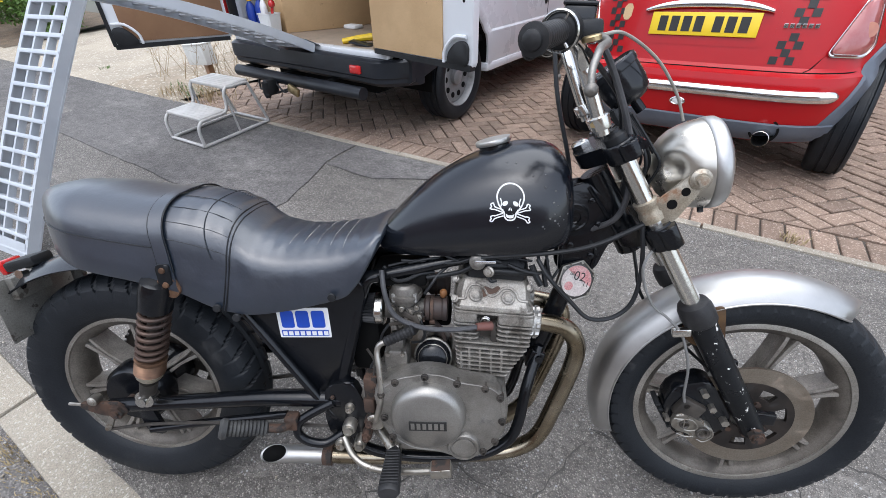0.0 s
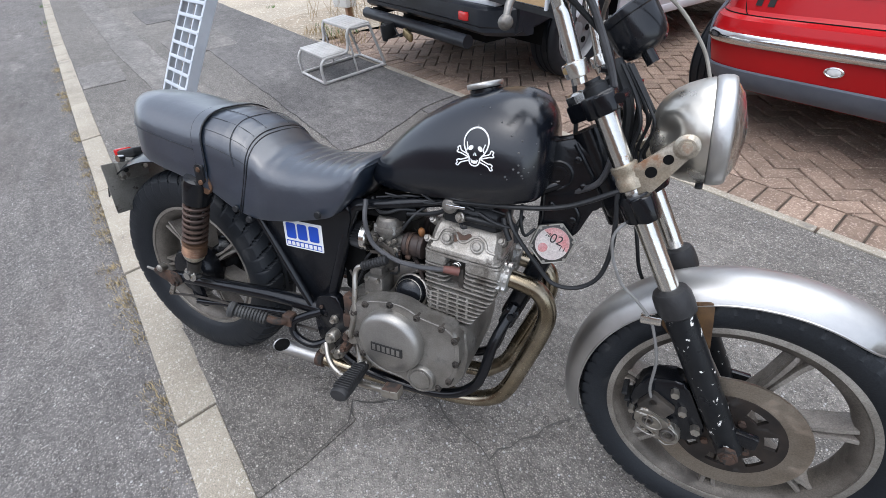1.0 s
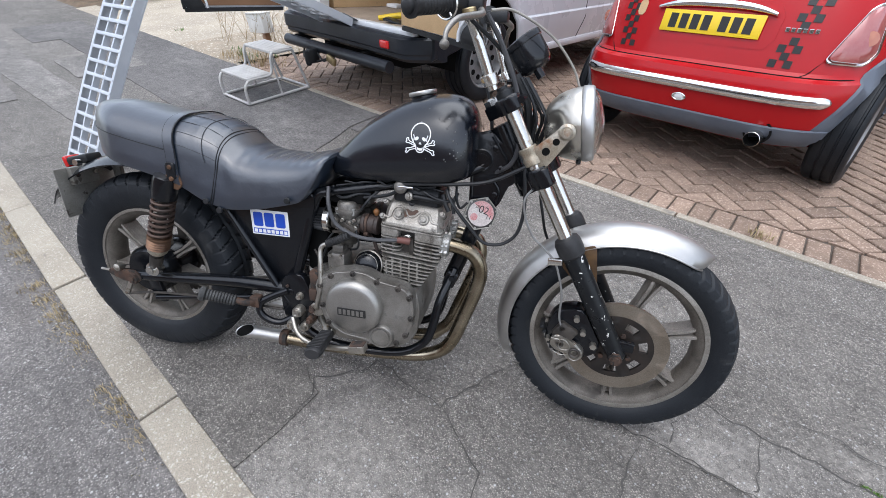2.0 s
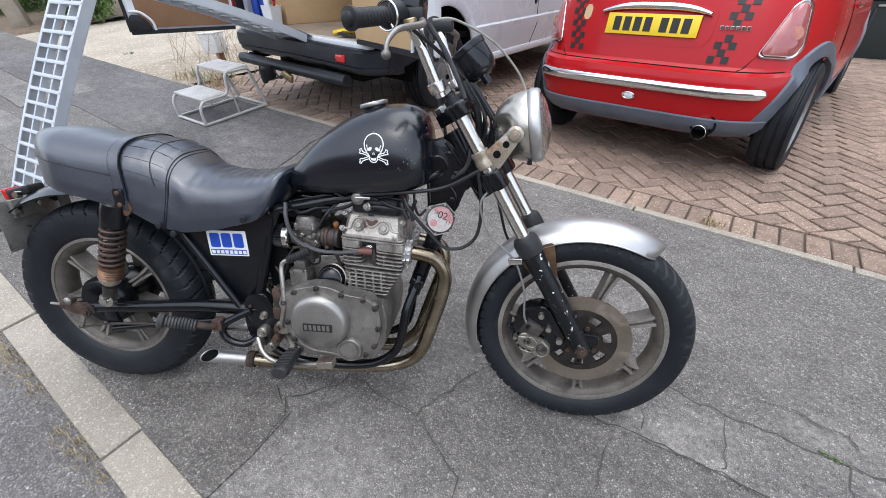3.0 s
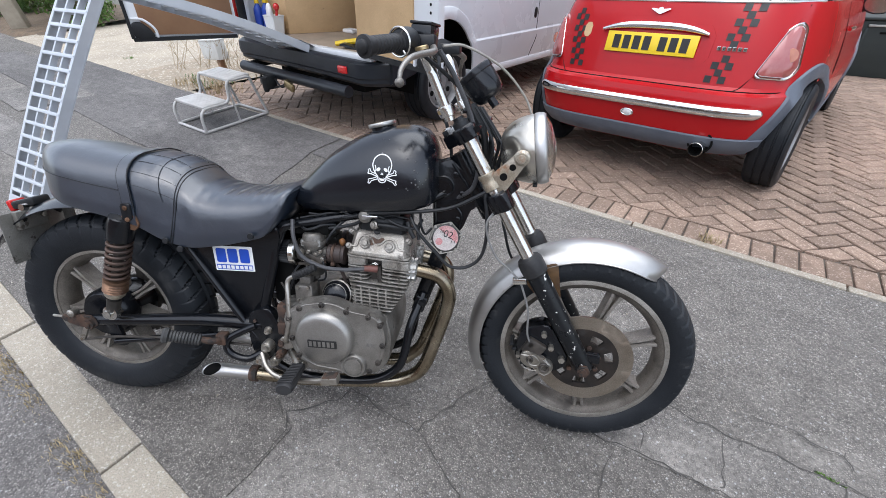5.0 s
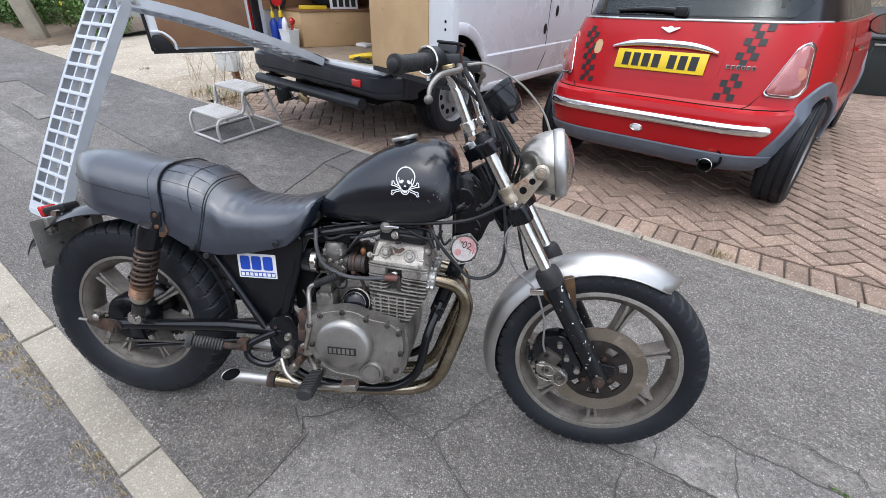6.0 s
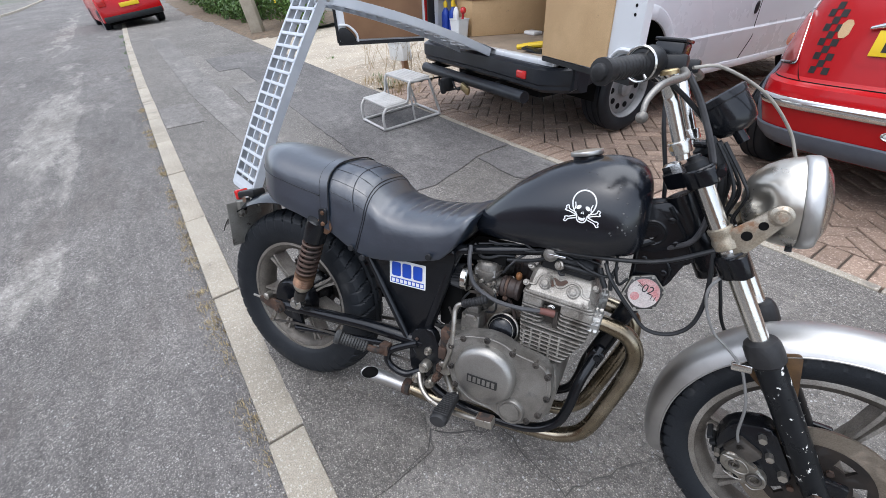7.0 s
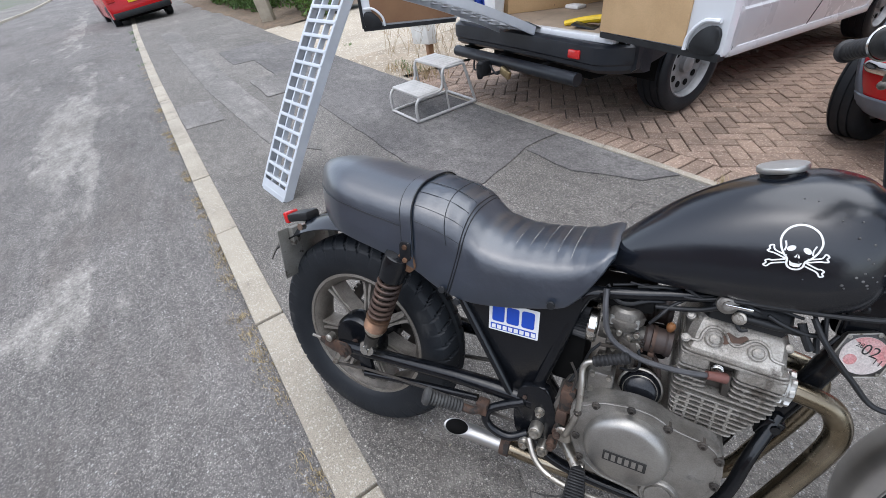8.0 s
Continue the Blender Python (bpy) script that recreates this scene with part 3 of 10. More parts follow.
def sheet(name, s_list, n_list, zf, material, label="", category="", kind="structure"):
    bm = BM()
    skin(bm, [[pv(s, n, zf(s, n)) for s in s_list] for n in n_list], loop=False)
    ob = flat(part(name, bm, material))
    return tagged(ob, label, category, "", kind)


def grid(a, b, step):
    k = max(1, round((b - a) / step))
    return [a + (b - a) * i / k for i in range(k + 1)]


sheet("ground", [-400, -60, -22, -5.5, -4.06, 0, 22, 60, 400], [-400, -60, -20, -9, -0.7, 1.6, 9.0, 30, 60, 400],
      lambda s, n: (drive_z(n, s) if -4.07 < s < 23 and n > 1.6 else (-0.03 if n < 0 else 0)) - 0.05, M_FAR, "dark open ground reaching the horizon", "ground")
sheet("road", grid(-60, 24, 1.5), [-6.6, -6, -4, -2, -1, KERB_OUT + 0.005], lambda s, n: -0.022 + 0.004 * noise.noise((s * 0.6, n * 0.6, 0)), M_ROAD, "worn grey asphalt road with patchy pale wear", "road")
sheet("opposite_pavement", grid(-60, 24, 3.0), [-9.5, -6.75], lambda s, n: 0.07, M_PAVE, "grey pavement across the road", "pavement")
sheet("opposite_kerb", grid(-60, 24, 3.0), [-6.76, -6.755, -6.61, -6.605], lambda s, n: 0.075 if -6.758 < n < -6.608 else -0.03, M_KERB, "pale concrete kerb across the road", "kerb")
sheet("pavement", grid(-60, -2, 1.0) + grid(-1.8, 3.0, 0.15) + grid(4, 16, 1.0), grid(KERB_IN - 0.003, DRIVE_N - 0.025, 0.12), lambda s, n: 0.003 * noise.noise((s * 0.8, n * 0.8, 3)) + sunken(s, n), M_PAVE, "grey asphalt pavement with cracks and repairs", "pavement")
sheet("drive_bed", [-4.03, -2.5, -1.55, -0.75, -0.35, 0.5, 1.5, 9.0], [DRIVE_N - 0.02, DRIVE_N + 0.4, DRIVE_N + 1.0, 4.0, 6.0, 9.0], lambda s, n: drive_z(n, s) - 0.0135, M_BED, "sand bed under the block drive", "ground")


def patch(poly, z, material, label):
    """A repair of the pavement with an uneven outline."""
    pts = []
    for i, p in enumerate(poly):
        q = poly[(i + 1) % len(poly)]
        k = max(2, round(math.dist(p, q) / 0.12))
        for j in range(k):
            t = j / k
            w = 0.008
            pts.append((p[0] + (q[0] - p[0]) * t + random.uniform(-w, w), p[1] + (q[1] - p[1]) * t + random.uniform(-w, w)))
    bm = BM()
    vs = [bm.verts.new(pv(a, b, z + sunken(a, b))) for a, b in pts]
    lo = [bm.verts.new(pv(a, b, z - 0.02 + sunken(a, b))) for a, b in pts]
    bm.faces.new(vs)
    for i in range(len(vs)):
        j = (i + 1) % len(vs)
        bm.faces.new((vs[i], lo[i], lo[j], vs[j]))
    bmesh.ops.triangulate(bm, faces=[f for f in bm.faces if len(f.verts) > 4])
    return tagged(flat(part("pavement_patch", bm, material)), label, "pavement", "pavement repairs", "structure")


patch([(-7.5, 0.78), (-2.95, 0.67), (-1.62, 0.62), (-1.57, 0.83), (-1.73, 1.31), (-1.74, 1.605), (-7.5, 1.605)], 0.0075, M_PATCH, "dark smooth asphalt repair in the pavement")
patch([(-1.715, 1.30), (-1.30, 1.27), (-0.95, 1.44), (-0.85, 1.605), (-1.715, 1.605)], 0.0075, M_PATCH, "dark asphalt repair beside the drive")
patch([(-12.5, -0.08), (-5.6, -0.06), (-3.4, 0.03), (-2.9, 0.30), (-5.2, 0.28), (-12.5, 0.27)], 0.0062, M_PATCH2, "pale trench repair strip along the pavement")
patch([(-5.7, 0.42), (-4.75, 0.40), (-4.7, 1.02), (-5.65, 1.05)], 0.0098, M_PATCH2, "square pale asphalt repair in the pavement")
patch([(-5.4, -0.47), (-4.5, -0.47), (-4.45, -0.12), (-5.35, -0.10)], 0.0062, M_PATCH2, "small pale asphalt repair beside the kerb")
patch([(-8.2, 0.5), (-6.9, 0.48), (-6.8, 1.25), (-8.1, 1.3)], 0.0062, M_PATCH, "dark square asphalt repair")

# A darker asphalt area between the rear wheel and the kerb.
patch([(-0.86, -0.478), (-0.45, -0.27), (-0.22, -0.14), (-0.10, -0.18), (-0.08, -0.478)], 0.0045, M_PATCHNEAR, "darker asphalt beside the kerb")
patch([(0.50, 0.372), (1.0, 0.387), (2.6, 0.385), (2.6, 0.610), (1.6, 0.612), (1.0, 0.592), (0.50, 0.596)], 0.0045, M_STRIP, "paler narrow trench repair beside the motorcycle")


def crack(pts, w=0.0029, z=0.0062):
    """A jagged open crack."""
    P = []
    for a, b in zip(pts, pts[1:]):
        k = max(2, round(math.dist(a, b) / 0.035))
        for j in range(k):
            t = j / k
            P.append((a[0] + (b[0] - a[0]) * t + random.uniform(-0.009, 0.009), a[1] + (b[1] - a[1]) * t + random.uniform(-0.009, 0.009)))
    P.append(pts[-1])
    bm = BM()
    rows = []
    for i, p in enumerate(P):
        a, b = P[max(0, i - 1)], P[min(len(P) - 1, i + 1)]
        d = Vector((b[0] - a[0], b[1] - a[1])).normalized()
        h = w * random.uniform(0.25, 1.0) * (0.3 if i in (0, len(P) - 1) else 1)
        zz = z + sunken(*p)
        rows.append([pv(p[0] - d.y * h, p[1] + d.x * h, zz), pv(p[0] + d.y * h, p[1] - d.x * h, zz)])
    skin(bm, rows, loop=False)
    return tagged(part("pavement_crack", bm, M_CRACK), "thin dark crack in the asphalt", "crack", "pavement cracks", "structure")


for pts in CRACKS:
    crack(pts)

# kerb stones, each with rounded arrises
kerb = thing("kerb", Matrix.Identity(4), "row of pale worn concrete kerb stones", "kerb", "", "structure")
bm = BM()
box(bm, (0, 0, 0), (0.905, 0.123, 0.16), 0.007)
xform(bm, Matrix.Rotation(ANG, 4, "Z"))
stone0 = part("kerb_stone", bm, M_KERB, kerb)
k0 = pv(-0.45 + 0.4575, (KERB_IN + KERB_OUT) / 2, -0.076)
stone0.location = k0
for i in range(-9, 34):
    if i:
        o = new("kerb_stone", stone0.data)
        o.parent = kerb
        sk = 0.0075 - 0.915 * i
        o.location = pv(sk, (KERB_IN + KERB_OUT) / 2 + random.uniform(-0.003, 0.003), -0.076 + random.uniform(-0.003, 0.003))
        o.rotation_euler = (0, 0, math.atan(0.002 * min(0, sk + 1)) + radians(random.uniform(-0.25, 0.25)))

# edging strip between pavement and drive
edging = thing("edging", Matrix.Identity(4), "narrow concrete edging strip along the drive", "kerb", "", "structure")
bm = BM()
box(bm, (0, 0, 0), (0.905, 0.044, 0.12), 0.004)
xform(bm, Matrix.Rotation(ANG, 4, "Z"))
edge0 = part("edging_stone", bm, M_KERB, edging)
edge0.location = pv(0, DRIVE_N - 0.002, -0.054)
for i in range(-4, 9):
    if i:
        o = new("edging_stone", edge0.data)
        o.parent = edging
        o.location = pv(0.915 * i, DRIVE_N - 0.002, -0.054 + random.uniform(-0.002, 0.002))

# ---- the motorcycle: u ahead, v to its left, w up in its own plane, leaning on its side stand ----
LEAN_DEG, STEER = 16.5, radians(7.6)
bike = thing("motorcycle", pose(0, 0.015, 0, -LEAN_DEG), "black custom motorcycle with bare metal mudguard leaning on its stand", "motorcycle")
AX_F, AX_R = (0.711, 0.287), (-0.768, 0.311)
RAKE = radians(29.6)
FU = V(-math.sin(RAKE), 0, math.cos(RAKE))
FF = V(math.cos(RAKE), 0, math.sin(RAKE))
AXLE_F = V(AX_F[0], 0, AX_F[1])
STEM = AXLE_F - FF * 0.055
CANT = Matrix.Translation(STEM + FU * 0.35) @ Matrix.Rotation(radians(-1.6), 4, "X") @ Matrix.Translation(-STEM - FU * 0.35)
STEERM = CANT @ Matrix.Translation(STEM) @ Matrix.Rotation(-STEER, 4, FU) @ Matrix.Translation(-STEM)


def FP(f, v, s):
    """A place in the fork: f ahead of the legs, v to the left, s up the legs from the axle."""
    return AXLE_F + FF * f + FU * s + V(0, v, 0)


US = STEERM.inverted()


def Q(u, v, w):
    """A place given with the bars turned, brought back to straight ahead."""
    return US @ V(u, v, w)


def fpart(name, bm, material, parent=None, label="", sharp=38):
    xform(bm, STEERM)
    return part(name, bm, material, parent or bike, label, sharp)


def bpart(name, bm, material, parent=None, label="", sharp=38):
    return part(name, bm, material, parent or bike, label, sharp)


def uv(u, w, v):
    return V(u, v, w)


# wheels -------------------------------------------------------------
def tyre_mesh(c, R, rim, half, groove, n=432):
    bm = BM()
    crown = [(-0.80, rim, 0), (-0.90, rim + (R - rim) * 0.10, 0), (-1.03, rim + (R - rim) * 0.32, 0), (-1.05, rim + (R - rim) * 0.52, 0), (-0.96, rim + (R - rim) * 0.74, 0)]
    tread = 15
    prof = []
    for k, (a, r, _) in enumerate(crown):
        prof.append((a * half, r, -1.1 if k == 4 else None))
    for j in range(tread):
        t = -1 + 2 * j / (tread - 1)
        r = R - (R - rim) * 0.20 * abs(t) ** 2.2
        prof.append((t * half * 0.88, r, t))
    for k, (a, r, _) in enumerate(crown[::-1]):
        prof.append((-a * half, r, 1.1 if k == 0 else None))
    prof.append((0.7 * half, rim - 0.006, None))
    prof.append((-0.7 * half, rim - 0.006, None))
    rings = []
    for i in range(n):
        a = 2 * math.pi * i / n
        ring = []
        for v, r, t in prof:
            if t is not None:
                k = (i + round(abs(t) ** 1.5 * groove[0])) % groove[1]
                if k < 2 and abs(t) > 0.04 or abs(abs(t) - 0.14) < 0.07:
                    r -= groove[2]
            ring.append(V(c[0] + r * math.cos(a), v, c[1] + r * math.sin(a)))
        rings.append(ring)
    skin(bm, rings, True, False, True)
    return bm


def rim_mesh(c, rim, half):
    bm = BM()
    p = [(rim + 0.010, half), (rim + 0.011, half - 0.004), (rim - 0.004, half - 0.008), (rim - 0.012, half - 0.016), (rim - 0.022, half * 0.35), (rim - 0.022, -half * 0.35),
         (rim - 0.012, -half + 0.016), (rim - 0.004, -half + 0.008), (rim + 0.011, -half + 0.004), (rim + 0.010, -half),
         (rim - 0.004, -half), (rim - 0.012, -half + 0.003), (rim - 0.024, -half * 0.72), (rim - 0.030, -half * 0.35), (rim - 0.030, half * 0.35), (rim - 0.024, half * 0.72), (rim - 0.012, half - 0.003), (rim - 0.004, half)]
    n = 96
    rings = [[V(c[0] + r * math.cos(2 * math.pi * i / n), v, c[1] + r * math.sin(2 * math.pi * i / n)) for r, v in p] for i in range(n)]
    skin(bm, rings, True, False, True)
    return bm


def spoke_mesh(c, ang, r0, r1, half):
    """A cast spoke: two ribs with a sunk web, flared at the rim."""
    bm = BM()
    d, q = Vector((math.cos(ang), math.sin(ang))), Vector((-math.sin(ang), math.cos(ang)))

    def put(a, b, v):
        b *= 0.78
        return V(c[0] + d.x * a + q.x * b, v, c[1] + d.y * a + q.y * b)
    mid = (r0 + r1) / 2
    for s in (-1, 1):
        prism(bm, [(r0, s * 0.004), (mid, s * 0.003), (r1 - 0.03, s * 0.005), (r1 + 0.004, s * 0.010), (r1 + 0.004, s * 0.025), (r1 - 0.020, s * 0.0150), (mid, s * 0.0115), (r0, s * 0.017)], put, -half * 0.80, half * 0.80, 0.002)
    prism(bm, [(r0, -0.01), (r1, -0.016), (r1, 0.016), (r0, 0.01)], put, -half * 0.35, half * 0.35)
    return bm


def holed_disc(c, r_list, v0, v1, n, hole):
    """A flat ring with openings where hole(ring, segment) says so."""
    bm = BM()
    g = {}

    def vert(i, j, v):
        key = (i, j % n, v)
        if key not in g:
            a = 2 * math.pi * j / n
            g[key] = bm.verts.new(V(c[0] + r_list[i] * math.cos(a), v, c[1] + r_list[i] * math.sin(a)))
        return g[key]
    solid = lambda i, j: 0 <= i < len(r_list) - 1 and not hole(i, j % n)
    for i in range(len(r_list) - 1):
        for j in range(n):
            if not solid(i, j):
                continue
            for v in (v0, v1):
                bm.faces.new((vert(i, j, v), vert(i + 1, j, v), vert(i + 1, j + 1, v), vert(i, j + 1, v)))
            for a, b, ok in (((i, j), (i, j + 1), solid(i - 1, j)), ((i + 1, j), (i + 1, j + 1), solid(i + 1, j)), ((i, j), (i + 1, j), solid(i, j - 1)), ((i, j + 1), (i + 1, j + 1), solid(i, j + 1))):
                if not ok:
                    bm.faces.new((vert(*a, v0), vert(*b, v0), vert(*b, v1), vert(*a, v1)))
    return bm


def turned(prof, c, n=48, full=True):
    """A turned piece about the wheel axis at (u, w); heights run to the left."""
    bm = BM()
    lathe(bm, prof, (c[0], 0, c[1]), (0, 1, 0), n, full)
    return bm


def flange_ring(c, rim, half, s):
    """The bright outer lip of a rim on one side."""
    return turned([(rim - 0.010, s * (half - 0.006)), (rim - 0.008, s * (half + 0.0015)), (rim + 0.006, s * (half + 0.0015)), (rim + 0.0115, s * (half - 0.001)), (rim + 0.0115, s * (half - 0.006)), (rim - 0.010, s * (half - 0.006))], c, 96, False)


# front wheel
wf = fpart("front_wheel", rim_mesh(AX_F, 0.229, 0.037), M_BARREL, None, "grimy grey cast alloy wheel with seven spokes")
fpart("tyre", tyre_mesh(AX_F, 0.304, 0.235, 0.050, (6, 10, 0.0055), 540), M_RUBBER, wf, "worn black tyre", 24)
fpart("hub", turned([(0.02, -0.055), (0.05, -0.05), (0.055, -0.03), (0.05, 0.03), (0.055, 0.045), (0.02, 0.055)], AX_F), M_CASTDARK, wf)
for i in range(7):
    fpart("spoke", spoke_mesh(AX_F, radians(-85 + i * 360 / 7), 0.042, 0.206, 0.031), M_CASTDARK, wf)
fpart("brake_disc", holed_disc(AX_F, [0.095, 0.098, 0.134, 0.1365], -0.066, -0.060, 96, lambda i, j: False), M_DISC, wf, "rust-tinted steel brake disc")
fpart("disc_carrier", holed_disc(AX_F, [0.030, 0.055, 0.061, 0.083, 0.098], -0.068, -0.060, 84, lambda i, j: i == 2 and j % 12 < 6), M_CARRIER, wf, "rusty brown slotted carrier with bolts")
for i in range(7):
    a = radians(20 + i * 360 / 7)
    bm = BM()
    cyl(bm, uv(AX_F[0] + 0.045 * math.cos(a), AX_F[1] + 0.045 * math.sin(a), -0.066), uv(AX_F[0] + 0.045 * math.cos(a), AX_F[1] + 0.045 * math.sin(a), -0.075), 0.007, n=6)
    fpart("disc_bolt", bm, M_RUST, wf)
bm = BM()
cyl(bm, uv(*AX_F, 0.12), uv(*AX_F, -0.135), 0.008, n=12)
cyl(bm, uv(*AX_F, -0.116), uv(*AX_F, -0.128), 0.017, n=6)
cyl(bm, uv(*AX_F, -0.128), uv(*AX_F, -0.134), 0.011, n=12)
fpart("front_axle", bm, M_RUST, None, "rusty axle nut")

# rear wheel
wr = bpart("rear_wheel", rim_mesh(AX_R, 0.2035, 0.043), M_BARREL, None, "grimy grey cast alloy rear wheel")
bpart("tyre", tyre_mesh(AX_R, 0.313, 0.2095, 0.062, (9, 15, 0.007), 648), M_RUBBER, wr, "thick worn black rear tyre", 24)
bpart("hub", turned([(0.02, -0.08), (0.070, -0.078), (0.080, -0.066), (0.082, -0.03), (0.06, 0.0), (0.07, 0.06), (0.02, 0.07)], AX_R), M_FRAME, wr, "black drum brake hub")
for i in range(7):
    bpart("spoke", spoke_mesh(AX_R, radians(136 + i * 360 / 7), 0.055, 0.182, 0.034), M_CASTDARK, wr)
bpart("sprocket", holed_disc(AX_R, [0.055, 0.075, 0.105, 0.135, 0.142], 0.070, 0.078, 80, lambda i, j: (i == 1 and j % 10 < 5) or (i == 3 and j % 2)), M_GRIME, wr, "dark oily sprocket with holes")

for s in (-1, 1):
    fpart("rim_lip", flange_ring(AX_F, 0.229, 0.037, s), M_CAST, wf, "bright machined rim lip", 60)
    bpart("rim_lip", flange_ring(AX_R, 0.2035, 0.043, s), M_CAST, wr, "bright machined rim lip", 60)
# forks and yokes -----------------------------------------------------
LEG = 0.092
for v in (-LEG, LEG):
    bm = BM()
    lathe(bm, [(0.016, -0.02), (0.024, -0.012), (0.024, 0.02), (0.025, 0.06), (0.0265, 0.20), (0.0275, 0.30), (0.0275, 0.305)], FP(0, v, 0), FU, 24)
    leg = fpart("fork_slider", bm, M_CHIPPED, None, "black fork slider with chipped paint")
    bm = BM()
    lathe(bm, [(0.0275, 0.300), (0.033, 0.306), (0.034, 0.325), (0.033, 0.342), (0.029, 0.352), (0.021, 0.356)], FP(0, v, 0), FU, 24)
    fpart("dust_seal", bm, M_GRIP, leg)
    bm = BM()
    cyl(bm, FP(0, v, 0.30), FP(0, v, 0.733), 0.0175, n=24)
    fpart("fork_tube", bm, M_CHROME_OLD, None, "chromed fork tube")
    bm = BM()
    lathe(bm, [(0.0175, 0.718), (0.020, 0.720), (0.020, 0.734), (0.013, 0.740), (0.013, 0.746), (0.001, 0.746)], FP(0, v, 0), FU, 16)
    fpart("fork_cap", bm, M_PLASTIC)
    bm = BM()
    box(bm, FP(0.028, v, 0.015), (0.05, 0.016, 0.03), 0.004)
    fpart("axle_clamp", bm, M_FRAME, leg)
    bm = BM()
    lathe(bm, [(0.019, 0.553), (0.0225, 0.555), (0.0225, 0.570), (0.0205, 0.574), (0.0205, 0.584), (0.0225, 0.588), (0.0225, 0.596), (0.019, 0.598)], FP(0, v, 0), FU, 20)
    fpart("clamp_band", bm, M_BRACKET, None, "tarnished lamp bracket clamp")


def yoke(s, h, name):
    bm = BM()
    poly = rounded([(-0.075, -0.03), (-0.075, 0.03), (-0.02, 0.075), (-0.005, 0.128), (0.03, 0.128), (0.03, 0.07), (0.005, 0.035), (0.005, -0.035), (0.03, -0.07), (0.03, -0.128), (-0.005, -0.128), (-0.02, -0.075)], 0.014)
    prism(bm, poly, lambda a, b, d: FP(a, b, d), s - h / 2, s + h / 2, 0.004)
    return fpart(name, bm, M_FRAME, None, "black fork yoke")


ly = yoke(0.518, 0.045, "lower_yoke")
ty = yoke(0.703, 0.032, "top_yoke")
for v in (-LEG, LEG):
    bm = BM()
    lathe(bm, [(0.028, 0.496), (0.030, 0.500), (0.030, 0.538), (0.027, 0.544)], FP(0, v, 0), FU, 20)
    fpart("lower_clamp", bm, M_FRAME, ly)
    bm = BM()
    lathe(bm, [(0.027, 0.686), (0.029, 0.689), (0.029, 0.718), (0.026, 0.722)], FP(0, v, 0), FU, 20)
    cyl(bm, FP(0.035, v - 0.03, 0.702), FP(0.035, v + 0.03, 0.702), 0.008, n=10)
    fpart("upper_clamp", bm, M_FRAME, ty)
bm = BM()
lathe(bm, [(0.012, 0.713), (0.020, 0.718), (0.020, 0.733), (0.012, 0.738), (0.001, 0.738)], FP(-0.055, 0, 0), FU, 6)
fpart("stem_nut", bm, M_CHROME_OLD, ty)

# mudguard ------------------------------------------------------------
bm = BM()
rings = []
for i in range(61):
    a = radians(56 + (201 - 56) * i / 60)
    t = i / 60
    hw = 0.061 * math.sqrt(1 - 0.94 * (max(0, 0.085 - t) / 0.085) ** 2) * (1 - 0.30 * max(0, t - 0.95) / 0.05)
    ring = []
    for j in range(15):
        b = -1 + 2 * j / 14
        r = 0.337 - 0.030 * abs(b) ** 2.4 - (0.012 if abs(b) > 0.99 else 0)
        ring.append((a, r, hw * b))
    rings.append([V(AX_F[0] + (r) * math.cos(a_), v, AX_F[1] + r * math.sin(a_)) for a_, r, v in ring] + [V(AX_F[0] + (r - 0.0022) * math.cos(a_), v * 0.975, AX_F[1] + (r - 0.0022) * math.sin(a_)) for a_, r, v in ring[::-1]])
skin(bm, rings)
guard = fpart("front_mudguard", bm, M_BRUSHED, None, "bare brushed steel front mudguard", 50)
for k in (0, 14):
    bm = BM()
    tube(bm, [r[k] for r in rings], 0.0024, 6, 1, smooth=False)
    fpart("rolled_edge", bm, M_BRUSHED, guard)
for v in (-0.060, 0.060):
    bm = BM()
    prism(bm, rounded([(0.0, 0.195), (0.022, 0.195), (0.040, 0.245), (0.058, 0.296), (0.005, 0.305), (-0.045, 0.275), (-0.035, 0.235)], 0.012), lambda a, b, d: FP(a, d, b), v - 0.003, v + 0.003, 0.001)
    fpart("mudguard_stay", bm, M_STAY, guard, "rusty mudguard stay")
# far-side look of the stay in front of the leg
bm = BM()
box(bm, Q(0.508, -0.112, 0.529), (0.036, 0.013, 0.018), 0.003, Matrix.Rotation(radians(-8), 3, "Y"))
fpart("hose_clip", bm, M_CHROME_OLD, guard)

# caliper -------------------------------------------------------------
bm = BM()
prism(bm, rounded([(-0.155, 0.03), (-0.07, 0.0), (-0.03, 0.02), (-0.03, 0.15), (-0.10, 0.165), (-0.15, 0.12)], 0.02), lambda a, b, d: FP(a, d, b), -0.092, -0.044, 0.006)
cal = fpart("brake_caliper", bm, M_FRAME, None, "grimy dark front brake caliper")
bm = BM()
for (a, b, r) in ((-0.095, 0.035, 0.021), (-0.125, 0.075, 0.017)):
    lathe(bm, [(r, 0), (r, 0.018), (r * 0.8, 0.024), (r * 0.45, 0.024), (r * 0.4, 0.014), (0.001, 0.014)], FP(a, -0.090, b), (0, -1, 0), 20)
fpart("caliper_piston", bm, M_WORN, cal, "worn bright caliper piston housing")
bm = BM()
for (a, b, r) in ((-0.055, 0.085, 0.008), (-0.055, 0.13, 0.008), (-0.14, 0.045, 0.007), (-0.10, 0.115, 0.008), (-0.045, 0.04, 0.009), (-0.15, 0.095, 0.006), (-0.12, 0.03, 0.007)):
    cyl(bm, FP(a, -0.088, b), FP(a, -0.108, b), r, n=6)
fpart("caliper_bolt", bm, M_WORN, cal)
bm = BM()
